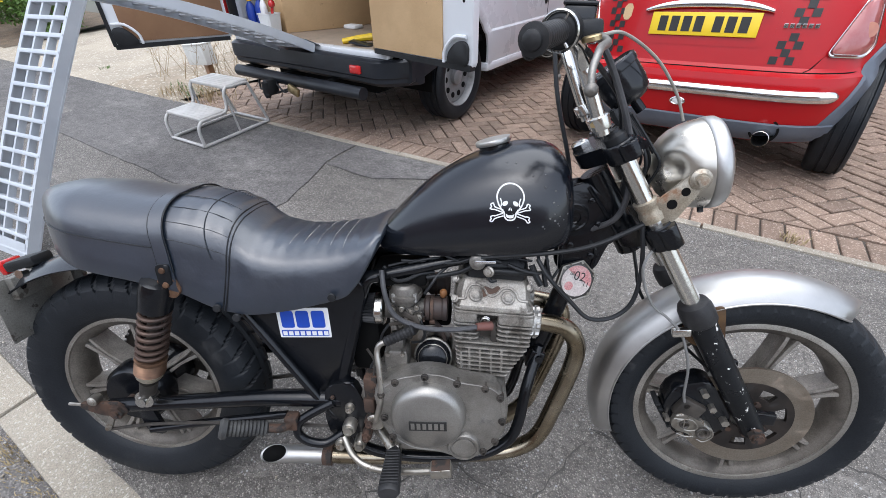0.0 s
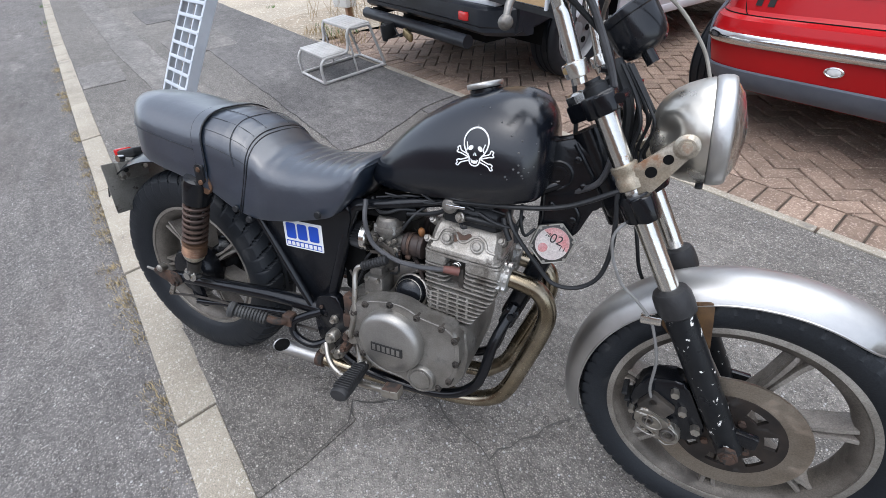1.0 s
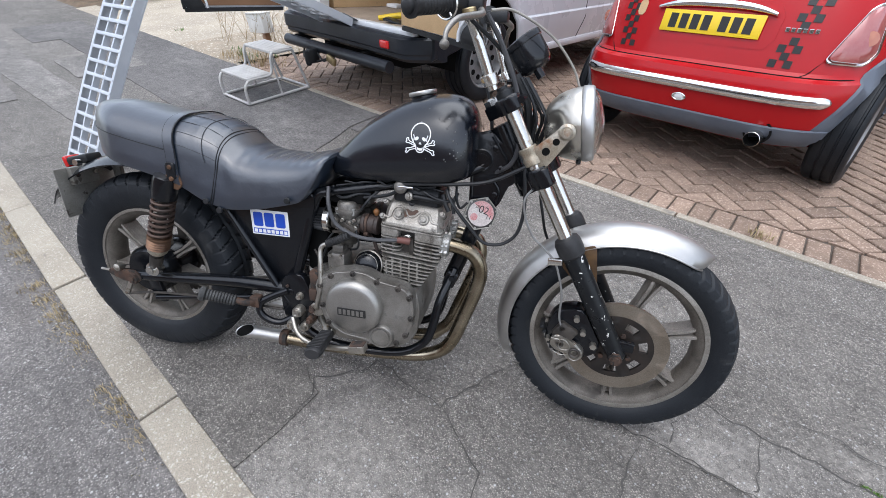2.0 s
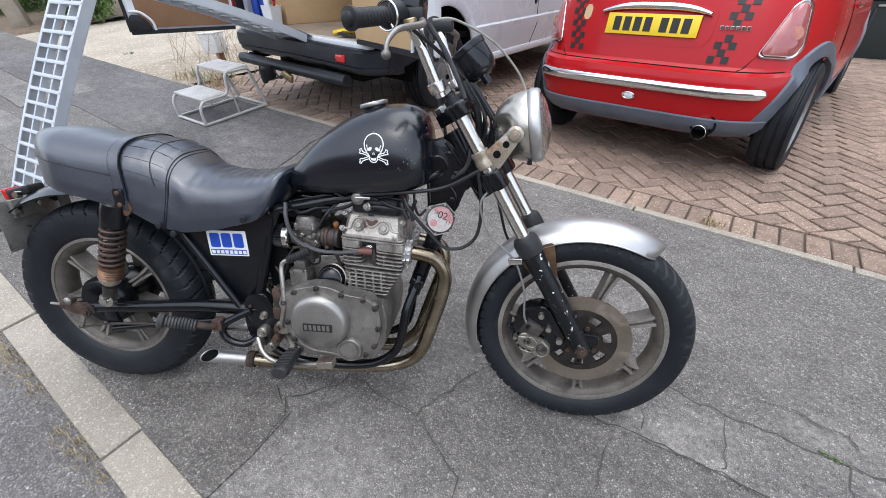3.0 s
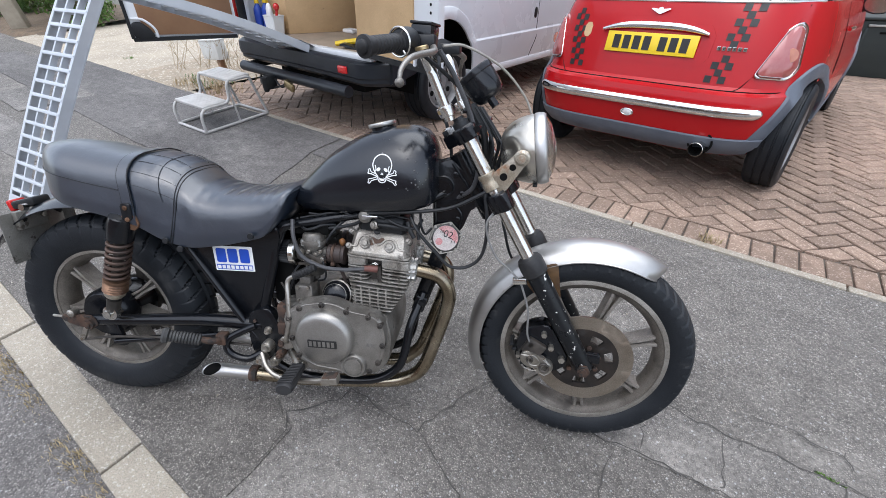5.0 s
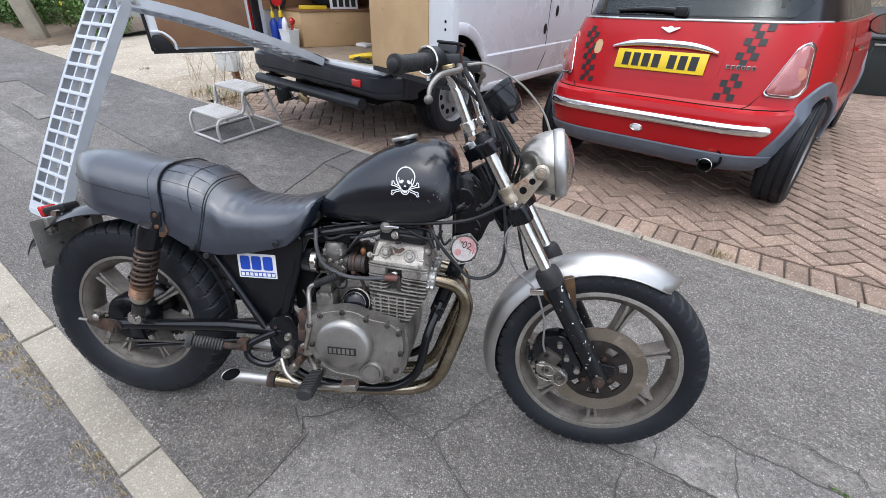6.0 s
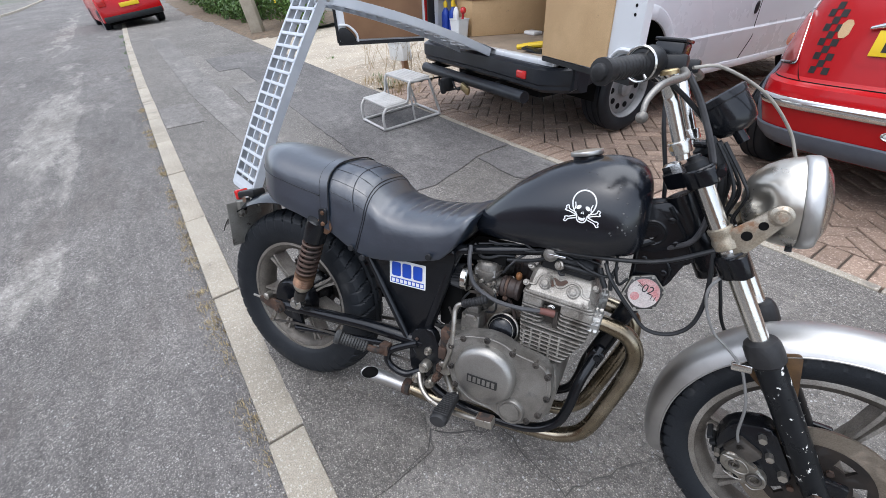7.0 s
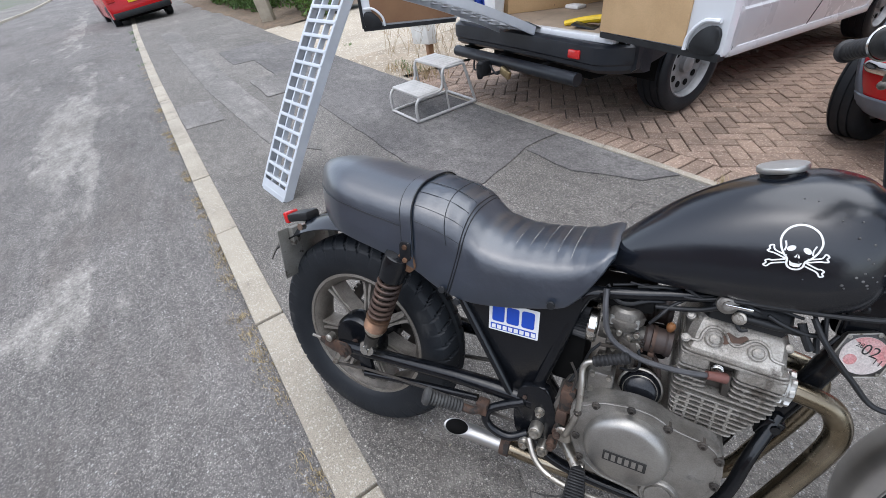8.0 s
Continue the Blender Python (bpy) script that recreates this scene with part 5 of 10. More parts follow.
# seat --------------------------------------------------------------------
SEAT = [  # u, base, top, half width at base, half width at shoulder, roundness
    (-0.100, 0.728, 0.744, 0.098, 0.095), (-0.112, 0.706, 0.747, 0.116, 0.110), (-0.142, 0.656, 0.738, 0.126, 0.118), (-0.172, 0.622, 0.731, 0.130, 0.122), (-0.22, 0.605, 0.725, 0.134, 0.126), (-0.30, 0.590, 0.724, 0.138, 0.130),
    (-0.365, 0.582, 0.738, 0.140, 0.130), (-0.395, 0.582, 0.765, 0.140, 0.124), (-0.415, 0.586, 0.787, 0.140, 0.124), (-0.455, 0.600, 0.804, 0.141, 0.127), (-0.51, 0.628, 0.814, 0.142, 0.130),
    (-0.57, 0.650, 0.817, 0.143, 0.130), (-0.65, 0.668, 0.826, 0.142, 0.130), (-0.73, 0.686, 0.838, 0.136, 0.127), (-0.765, 0.694, 0.841, 0.122, 0.115), (-0.80, 0.701, 0.842, 0.099, 0.094), (-0.832, 0.708, 0.838, 0.072, 0.068), (-0.856, 0.716, 0.830, 0.048, 0.045), (-0.872, 0.728, 0.815, 0.029, 0.027), (-0.882, 0.745, 0.797, 0.015, 0.014)]
SEAT = SEAT[::-1]


def seat_at(u):
    for i in range(len(SEAT) - 1):
        a, b = SEAT[i], SEAT[i + 1]
        if a[0] <= u <= b[0]:
            f = (u - a[0]) / (b[0] - a[0])
            p0, p3 = SEAT[max(0, i - 1)], SEAT[min(len(SEAT) - 1, i + 2)]
            return [0.5 * (2 * a[q] + (b[q] - p0[q]) * f + (2 * p0[q] - 5 * a[q] + 4 * b[q] - p3[q]) * f * f + (3 * a[q] - p0[q] - 3 * b[q] + p3[q]) * f ** 3) for q in range(5)]
    return SEAT[-1]


def seat_ring(u, grow=0.0):
    u_, lo, hi, hb, hs = seat_at(u)
    mid = lo + (hi - lo) * 0.50
    pts = [(hb, lo), (hb + 0.002, lo + 0.006), (hb + (hs - hb) * 0.5 + 0.004, (lo + mid) / 2), (hs + 0.004, mid)]
    for k in range(1, 8):
        a = k / 8 * math.pi / 2
        pts.append((hs * math.cos(a) ** 0.74 + 0.003, mid + (hi - mid) * math.sin(a) ** 0.86))
    pts = [(x + grow, w + (grow if w > mid else 0)) for x, w in pts]
    return [V(u, -x, w) for x, w in pts] + [V(u, 0, hi + grow)] + [V(u, x, w) for x, w in pts[::-1]]


def crease(p):
    """Small folds of the cover that run out from the step and from the nose."""
    a = math.exp(-((p.x + 0.385) / 0.075) ** 2) + 0.6 * math.exp(-((p.x + 0.15) / 0.05) ** 2) + 0.25
    f = math.sin(p.x * 95 + p.z * 150 + 6 * noise.noise(p * 9)) * noise.noise(p * 16 + V(3, 1, 7))
    side = -1 if p.y < 0 else 1
    return V(0, side * 0.0015 * a * f, 0.0007 * a * f)


bm = BM()
us = grid(-0.882, -0.100, 0.0075)
PLEATS = (-0.150, -0.180, -0.210, -0.240, -0.270, -0.300, -0.330)
rings = []
for u in us:
    r = seat_ring(u)
    dip = sum(0.0035 * math.exp(-((u - p) / 0.005) ** 2) for p in PLEATS)
    dip += sum(0.0012 * math.exp(-((u - p) / 0.005) ** 2) for p in (-0.430, -0.458, -0.488))
    r = [V(p.x, p.y, p.z - dip * max(0, min(1, (p.z - 0.70) / 0.03))) + V(0, 0, 0.0022 * noise.noise(p * 14)) + crease(p) for p in r]
    rings.append(r)
skin(bm, rings)
seat = bpart("seat", bm, M_VINYL, None, "stepped black vinyl dual seat with worn pleats", 60)


def seat_line(path, r, name, material, label=""):
    bm = BM()
    tube(bm, path, r, 6, 3)
    bpart(name, bm, material, seat, label)


for u0 in (-0.398, -0.404):
    r = seat_ring(u0 if u0 < -0.41 else u0, 0.0015)
    path = []
    for p in r:
        f = (p.z - 0.58) / 0.25
        path.append(V(p.x - 0.035 * max(0.0, 1 - f) ** 2, p.y, p.z))
    seat_line(path[1:-1], 0.0016, "piping", M_PIPING, "raised black piping")
for p_ in PLEATS[1:-1]:
    r = seat_ring(p_, 0.0006)
    top = [V(q.x, q.y, q.z - 0.0028) for q in r if q.z > max(e.z for e in r) - 0.030 and -0.10 < q.y < 0.12]
    if len(top) > 2:
        seat_line(top, 0.0010, "pleat_seam", M_STITCH, "worn pale pleat seam")
path = [seat_ring(u, 0.0012)[3] for u in grid(-0.875, -0.56, 0.02)]
seat_line(path, 0.0014, "side_seam", M_PIPING, "stitched side seam")
for u0 in (-0.456,):
    r = seat_ring(u0, 0.0004)
    seat_line([V(p.x + 0.05 * (1 - (p.z - 0.60) / 0.22) ** 2, p.y, p.z) for p in r if p.z > 0.655], 0.0008, "quilt_seam", M_SEAM, "sunk quilting seam")
for f in (-0.80, -0.58, -0.34, -0.10, 0.15, 0.45):
    path = []
    for u0 in grid(-0.53, -0.41, 0.02):
        r = seat_ring(u0, 0.0004)
        path.append(r[11 + round(f * 9)])
    seat_line(path, 0.0007, "quilt_seam", M_SEAM, "sunk quilting seam")
# strap over the hump
for u0 in (-0.5345, -0.5635):
    seat_line([p + V(0.02 * (1 - (p.z - 0.65) / 0.17), 0, 0) for p in seat_ring(u0, 0.004)][2:-2], 0.0014, "strap_edge", M_PIPING, "dark strap edge")
bm = BM()
rows = []
for p, q in zip(seat_ring(-0.536, 0.003), seat_ring(-0.562, 0.003)):
    f = 1 - (p.z - 0.65) / 0.17
    rows.append([p + V(0.02 * f, 0, 0), q + V(0.02 * f, 0, 0), q + V(0.02 * f, 0, 0) + (q - V(-0.55, 0, 0.7)).normalized() * 0.0035, p + V(0.02 * f, 0, 0) + (p - V(-0.55, 0, 0.7)).normalized() * 0.0035])
skin(bm, rows)
bpart("strap", bm, M_VINYL, seat, "black passenger strap over the seat")
bm = BM()
prism(bm, rounded([(-0.550, 0.700), (-0.522, 0.700), (-0.522, 0.655), (-0.550, 0.650)], 0.008), uv, -0.152, -0.145, 0.002)
bpart("strap_tab", bm, M_PIPING, seat, "strap end tab")
bm = BM()
prism(bm, rounded([(-0.556, 0.668), (-0.522, 0.672), (-0.510, 0.640), (-0.528, 0.622), (-0.558, 0.640)], 0.008), uv, -0.149, -0.142, 0.002)
bpart("strap_bracket", bm, M_COPPER, seat, "rusty strap bracket")
bm = BM()
for a, b in ((-0.536, 0.688), (-0.536, 0.656)):
    lathe(bm, [(0.007, 0), (0.006, 0.004), (0.001, 0.005)], uv(a, b, -0.151), (0, -1, 0), 12)
bpart("rivet", bm, M_COPPER, seat)
bm = BM()
for a, b in ((-0.445, 0.600), (-0.408, 0.578), (-0.200, 0.625)):
    lathe(bm, [(0.009, 0), (0.008, 0.005), (0.001, 0.006)], uv(a, b, -0.144), (0, -1, 0), 12)
bpart("seat_fixing", bm, M_PLASTIC, seat)

# side panel and sticker -----------------------------------------------------
bm = BM()
prism(bm, rounded([(-0.425, 0.572), (-0.420, 0.600), (-0.150, 0.640), (-0.145, 0.610), (-0.225, 0.330), (-0.250, 0.318), (-0.268, 0.340)], 0.012), uv, -0.100, -0.085, 0.004)
panel = bpart("side_panel", bm, M_FRAME, None, "black triangular side panel with a blue and white sticker")
bm = BM()
prism(bm, rounded([(-0.430, 0.572), (-0.150, 0.640), (-0.225, 0.330), (-0.268, 0.340)], 0.012), uv, 0.085, 0.100, 0.004)
bpart("side_panel", bm, M_FRAME, None, "black triangular side panel")


def sticker(poly, material, lift, label=""):
    bm = BM()
    ca, sa = math.cos(radians(0.5)), math.sin(radians(0.5))
    prism(bm, poly, lambda a, b, d: uv(-0.287 + a * ca - b * sa, 0.5395 + a * sa + b * ca, d), -0.1003 - lift, -0.1003 - lift - 0.0006)
    return bpart("sticker", bm, material, panel, label)


rect = lambda a, b, c, d: [(a, b), (c, b), (c, d), (a, d)]
sticker(rounded(rect(-0.058, -0.037, 0.058, 0.037), 0.003), M_WHITE, 0.0, "white rectangular sticker with plain blue shapes")
# brand marks as plain blue shapes
for x in (-0.050, -0.016, 0.019):
    sticker(rounded(rect(x, -0.012, x + 0.029, 0.030), 0.006), M_BLUE, 0.001)
sticker(rect(-0.053, -0.033, 0.053, -0.018), M_BLUE, 0.001)
for k in range(8):
    sticker(rect(-0.050 + k * 0.0132, -0.0305, -0.0405 + k * 0.0132, -0.0205), M_WHITE, 0.002)

# frame ----------------------------------------------------------------------
def fr(pts, r, label="", name="frame_tube", material=None, smooth=True):
    bm = BM()
    tube(bm, pts, r, 14, 5, smooth=smooth)
    return bpart(name, bm, material or M_FRAME, None, label)


for s in (-1, 1):
    fr([V(-0.60, s * 0.085, 0.665), V(-0.40, s * 0.085, 0.640), V(-0.145, s * 0.072, 0.638), V(0.04, s * 0.060, 0.668), V(0.20, s * 0.045, 0.695), V(0.30, s * 0.02, 0.735)], 0.0125, "black upper frame tube")
    fr([V(-0.120, s * 0.072, 0.640), V(-0.150, s * 0.080, 0.622), V(-0.185, s * 0.090, 0.50), V(-0.235, s * 0.098, 0.320), V(-0.235, s * 0.095, 0.255)], 0.0150, "black frame tube behind the engine")
    fr([V(-0.425, s * 0.100, 0.580), V(-0.262, s * 0.112, 0.322), V(-0.235, s * 0.105, 0.285)], 0.0105, "black diagonal frame tube")
    fr([V(0.240, s * 0.018, 0.430), V(0.226, s * 0.036, 0.392), V(0.206, s * 0.062, 0.335), V(0.191, s * 0.076, 0.255), V(0.168, s * 0.082, 0.203), V(0.108, s * 0.090, 0.166), V(0.01, s * 0.096, 0.156), V(-0.114, s * 0.100, 0.165), V(-0.19, s * 0.102, 0.195), V(-0.235, s * 0.100, 0.255)], 0.0130, "black lower cradle tube")
    fr([V(-0.225, s * 0.125, 0.255), V(-0.265, s * 0.140, 0.238), V(-0.305, s * 0.145, 0.248), V(-0.325, s * 0.145, 0.272), V(-0.318, s * 0.140, 0.300), V(-0.285, s * 0.130, 0.320), V(-0.240, s * 0.120, 0.340)], 0.0105, "black footrest loop")
    # swing arm
    bm = BM()
    tube(bm, [V(-0.225, s * 0.100, 0.335), V(-0.40, s * 0.108, 0.340), V(-0.62, s * 0.112, 0.325), V(-0.80, s * 0.112, 0.312)], [0.022, 0.016], 14, 5)
    bpart("swing_arm", bm, M_FRAME, None, "black tubular swing arm")
    # shock absorber
    T0, B0 = V(-0.558, s * 0.140, 0.668), V(-0.672, s * 0.135, 0.368)
    ax = (T0 - B0).normalized()
    LL = (T0 - B0).length
    bm = BM()
    lathe(bm, [(0.016, LL - 0.005), (0.031, LL - 0.010), (0.034, LL - 0.025), (0.033, LL - 0.075), (0.030, LL - 0.078), (0.020, LL - 0.080)], B0, ax, 28)
    shock = bpart("shock_absorber", bm, M_FRAME, None, "rear shock absorber with rusty exposed spring")
    bm = BM()
    turns, z0, z1 = 7.2, 0.116, LL - 0.078
    pts = []
    x, y, d = frame_of(ax)
    for i in range(int(turns * 18) + 1):
        a = 2 * math.pi * i / 18
        h = z0 + (z1 - z0) * (i / (turns * 18)) ** (1.05)
        pts.append(B0 + ax * h + (x * math.cos(a) + y * math.sin(a)) * 0.0275)
    tube(bm, pts, 0.0050, 8, 1)
    bpart("spring", bm, M_SPRING, shock, "rusty coil spring")
    bm = BM()
    lathe(bm, [(0.020, 0.116), (0.0315, 0.113), (0.0325, 0.109), (0.0315, 0.105), (0.027, 0.104)] + [(0.027 + 0.0045 * (k % 2), 0.102 - 0.0042 * k) for k in range(9)] + [(0.022, 0.066), (0.016, 0.064)], B0, ax, 28)
    bpart("spring_seat", bm, M_COPPER, shock, "copper-coloured spring seat")
    bm = BM()
    cyl(bm, B0 + ax * 0.03, B0 + ax * LL * 0.9, 0.013, n=16)
    cyl(bm, B0 - ax * 0.005, B0 + ax * 0.04, 0.017, 0.019, n=16)
    bpart("damper", bm, M_GRIME, shock)
    bm = BM()
    lathe(bm, [(0.020, 0.074), (0.0285, 0.070), (0.0265, 0.058), (0.021, 0.050), (0.012, 0.048)], B0, ax, 24)
    bpart("lower_cup", bm, M_BRACKET, shock, "flaking pale lower cup")
    bm = BM()
    lathe(bm, [(0.022, -0.012), (0.022, 0.012), (0.012, 0.014), (0.012, 0.024), (0.001, 0.025)], B0 - ax * 0.008, (0, s, 0), 20)
    bpart("shock_nut", bm, M_CHROME_OLD, shock, "bright domed nut")
    # passenger peg
    bm = BM()
    b0, b1 = V(-0.372, s * 0.180, 0.318), V(-0.455, s * 0.218, 0.350)
    pd = (b1 - b0).normalized()
    prof = [(0.010, 0)]
    for k in range(10):
        prof += [(0.0165, 0.004 + k * 0.0078), (0.0165, 0.008 + k * 0.0078), (0.0135, 0.0095 + k * 0.0078)]
    prof += [(0.021, 0.083), (0.022, 0.092), (0.017, 0.098), (0.001, 0.098)]
    lathe(bm, prof, b0, pd, 16)
    pg = bpart("passenger_peg", bm, M_WORNRUBBER, None, "folded ribbed rubber passenger peg")
    bm = BM()
    tube(bm, [b0 + pd * 0.005, b0 - pd * 0.03, V(-0.335, s * 0.14, 0.300)], 0.010, 10, 3)
    box(bm, V(-0.335, s * 0.140, 0.302), (0.03, 0.03, 0.035), 0.005)
    bpart("peg_bracket", bm, M_RUST, pg, "rusty peg bracket")
# head gusset and steering head
bm = BM()
cyl(bm, FP(-0.055, 0, 0.478), FP(-0.055, 0, 0.668), 0.029, n=24)
bpart("steering_head", bm, M_FRAME)
for s in (-1, 1):
    bm = BM()
    prism(bm, rounded([(0.266, 0.812), (0.316, 0.826), (0.358, 0.785), (0.400, 0.716), (0.392, 0.700), (0.374, 0.698), (0.362, 0.672), (0.350, 0.640), (0.332, 0.622), (0.282, 0.610), (0.268, 0.632)], 0.010), uv, s * 0.019, s * 0.027, 0.003)
    bpart("head_gusset", bm, M_FRAME, None, "black pressed steel head gusset")
bm = BM()
lathe(bm, [(0.018, 0), (0.018, 0.006), (0.013, 0.006), (0.012, 0.002), (0.001, 0.002)], uv(0.294, 0.752, -0.027), (0, -1, 0), 24)
lathe(bm, [(0.030, 0), (0.030, 0.003), (0.027, 0.0045), (0.024, 0.003), (0.020, 0.003)], uv(0.294, 0.752, -0.0265), (0, -1, 0), 32)
bpart("gusset_boss", bm, M_FRAME)
for a, b in ((0.327, 0.786), (0.345, 0.735), (0.290, 0.690), (0.335, 0.665)):
    bm = BM()
    lathe(bm, [(0.0075, 0), (0.007, 0.004), (0.0045, 0.005), (0.0045, 0.009), (0.001, 0.0095)], uv(a, b, -0.027), (0, -1, 0), 12)
    bpart("gusset_bolt", bm, M_FRAME, None, "small black gusset bolt")
for pts in ([(0.274, 0.800), (0.272, 0.720), (0.276, 0.640)], [(0.318, 0.815), (0.350, 0.770), (0.385, 0.715)], [(0.330, 0.700), (0.345, 0.675), (0.340, 0.640)]):
    bm = BM()
    tube(bm, [uv(a, b, -0.027) for a, b in pts], 0.0045, 8, 4)
    bpart("gusset_rib", bm, M_FRAME)
fr([V(0.345, 0, 0.70), V(0.292, 0, 0.58), V(0.262, 0, 0.49), V(0.226, 0, 0.392)], 0.0225, "black front downtube", smooth=False)
bm = BM()
box(bm, V(0.230, 0, 0.400), (0.036, 0.074, 0.050), 0.006, Matrix.Rotation(radians(20), 3, "Y"))
cyl(bm, V(0.236, -0.045, 0.408), V(0.236, 0.045, 0.408), 0.009, n=8)
bpart("tube_joint", bm, M_FRAME, None, "black bolted frame joint")

# tax disc holder
bm = BM()
hexp = [(0.0525 * math.cos(radians(60 * k + 30)), 0.0525 * math.sin(radians(60 * k + 30))) for k in range(6)]
DN = V(0.25, -0.95, 0.15).normalized()
dx = V(0.97, 0.25, 0).normalized()
dy = DN.cross(dx).normalized() * -1
dy = dy if dy.z > 0 else -dy
DCT = V(0.304, -0.044, 0.614)
ca20, sa20 = math.cos(radians(-20)), math.sin(radians(-20))
dput = lambda a, b, d: DCT + (dx * (a * ca20 - b * sa20) + dy * (a * sa20 + b * ca20)) * 0.90 + DN * d
prism(bm, rounded(hexp, 0.006), dput, -0.006, 0.004, 0.0015)
holder = bpart("disc_holder", bm, M_HOLDER, None, "hexagonal dark metal licence disc holder with a faded disc")
bm = BM()
prism(bm, [(0.0385 * math.cos(2 * math.pi * k / 28), 0.0385 * math.sin(2 * math.pi * k / 28)) for k in range(28)], dput, 0.0041, 0.0048)
bpart("disc_paper", bm, M_PAPER, holder, "faded white and pink paper disc")
bm = BM()
prism(bm, [(0.038 * math.cos(radians(a)), 0.038 * math.sin(radians(a))) for a in range(-8, 150, 8)], dput, 0.0049, 0.0053)
bpart("disc_band", bm, M_PINK, holder)
bm = BM()
prism(bm, [(-0.016 + 0.011 * math.cos(2 * math.pi * k / 16), -0.016 + 0.011 * math.sin(2 * math.pi * k / 16)) for k in range(16)], dput, 0.0049, 0.0053)
bpart("disc_stamp", bm, M_PINK, holder)


def text_mesh(body, size):
    cu = bpy.data.curves.new("lettering", "FONT")
    cu.body, cu.size, cu.align_x, cu.align_y = body, size, "CENTER", "CENTER"
    ob = bpy.data.objects.new("lettering", cu)
    scene.collection.objects.link(ob)
    bpy.context.view_layer.update()
    me = bpy.data.meshes.new_from_object(ob.evaluated_get(bpy.context.evaluated_depsgraph_get()))
    bm = BM()
    bm.from_mesh(me)
    bpy.data.objects.remove(ob)
    return bm


for body, size, a, b in (("02", 0.031, 0.004, 0.012), ("11", 0.018, 0.0250, -0.002), ("28", 0.013, -0.018, 0.016)):
    bm = text_mesh(body, size)
    for v in bm.verts:
        v.co = dput(v.co.x + a, v.co.y + b, 0.0058)
    bpart("disc_print", bm, M_BLACK, holder, "printed date on the disc")
for k in range(6):
    a = radians(60 * k + 30)
    bm = BM()
    lathe(bm, [(0.0034, 0), (0.0032, 0.0020), (0.0014, 0.0021), (0.0012, 0.0010), (0.0005, 0.0010)], dput(0.0462 * math.cos(a), 0.0462 * math.sin(a), 0.0038), DN, 12)
    bpart("holder_screw", bm, M_WORN, holder)
for k in range(6):
    a0, a1 = radians(60 * k + 30), radians(60 * k + 90)
    bm = BM()
    cyl(bm, dput(0.0512 * math.cos(a0), 0.0512 * math.sin(a0), 0.0042), dput(0.0512 * math.cos(a1), 0.0512 * math.sin(a1), 0.0042), 0.0016, n=8)
    bpart("holder_edge", bm, M_WORN, holder, "worn bright edge of the holder")

# engine --------------------------------------------------------------------
bm = BM()
prism(bm, rounded([(-0.155, 0.42), (-0.05, 0.425), (0.04, 0.402), (0.150, 0.392), (0.162, 0.33), (0.150, 0.24), (0.10, 0.195), (-0.10, 0.20), (-0.165, 0.25), (-0.18, 0.34)], 0.02), uv, -0.115, 0.115, 0.008)
eng = bpart("engine", bm, M_ENGINE, None, "grimy air-cooled parallel twin engine in cast alloy")
CASE = rounded([(-0.135, 0.405), (-0.085, 0.438), (-0.020, 0.450), (0.020, 0.446), (0.056, 0.428), (0.122, 0.418), (0.144, 0.402), (0.153, 0.355), (0.150, 0.305), (0.128, 0.252), (0.092, 0.222), (0.055, 0.212), (0.010, 0.232), (-0.060, 0.238), (-0.100, 0.262), (-0.125, 0.320)], 0.016)
bm = BM()
prism(bm, CASE, uv, -0.152, -0.110, 0.010, 3)
bpart("clutch_case", bm, M_ENGINE, eng, "cast alloy side case with oil stains")
bm = BM()
lathe(bm, [(0.0825, 0.140), (0.0825, 0.160), (0.0815, 0.167), (0.0785, 0.1735), (0.0735, 0.1785), (0.066, 0.1815), (0.054, 0.1830), (0.001, 0.1840)], uv(-0.016, 0.344, 0), (0, -1, 0), 64)
cover = bpart("clutch_cover", bm, M_COVER, eng, "round satin alloy clutch cover with a dark badge", 60)
bm = BM()
prism(bm, rounded(rect(-0.0405, -0.0115, 0.0405, 0.0115), 0.001), lambda a, b, d: uv(-0.015 + a, 0.337 + b, -d), 0.1830, 0.1858)
bpart("badge", bm, M_BLACK, cover, "black badge with plain light bars")
bm = BM()
for k in range(6):
    prism(bm, [(-0.0365 + k * 0.0126, -0.0078), (-0.0285 + k * 0.0126, -0.0078), (-0.0285 + k * 0.0126, 0.0078), (-0.0365 + k * 0.0126, 0.0078)], lambda a, b, d: uv(-0.015 + a, 0.337 + b, -d), 0.1856, 0.1866)
bpart("badge_bar", bm, M_COVER, cover)
bm = BM()
lathe(bm, [(0.037, 0.140), (0.037, 0.159), (0.034, 0.163), (0.030, 0.163), (0.029, 0.160), (0.026, 0.160), (0.025, 0.163), (0.001, 0.1635)], uv(0.060, 0.255, 0), (0, -1, 0), 40)
bpart("oil_filter_cover", bm, M_ENGINE, eng, "small round alloy cover")
# Bolts stand proud in the dark grime colour; no recess is modelled.
for a, b in ((-0.118, 0.392), (-0.085, 0.425), (-0.020, 0.440), (0.048, 0.424), (0.108, 0.412), (0.140, 0.388), (0.145, 0.325), (0.130, 0.268), (0.104, 0.238), (-0.10, 0.275), (-0.115, 0.33)):
    bm = BM()
    lathe(bm, [(0.0085, 0.140), (0.0085, 0.155), (0.006, 0.156), (0.006, 0.160), (0.0035, 0.1605), (0.0033, 0.157), (0.001, 0.157)], uv(a, b, 0), (0, -1, 0), 12)
    bpart("case_bolt", bm, M_GRIME, eng, "dark case bolt")
bm = BM()
cu_, cw_ = 0.03, 0.335
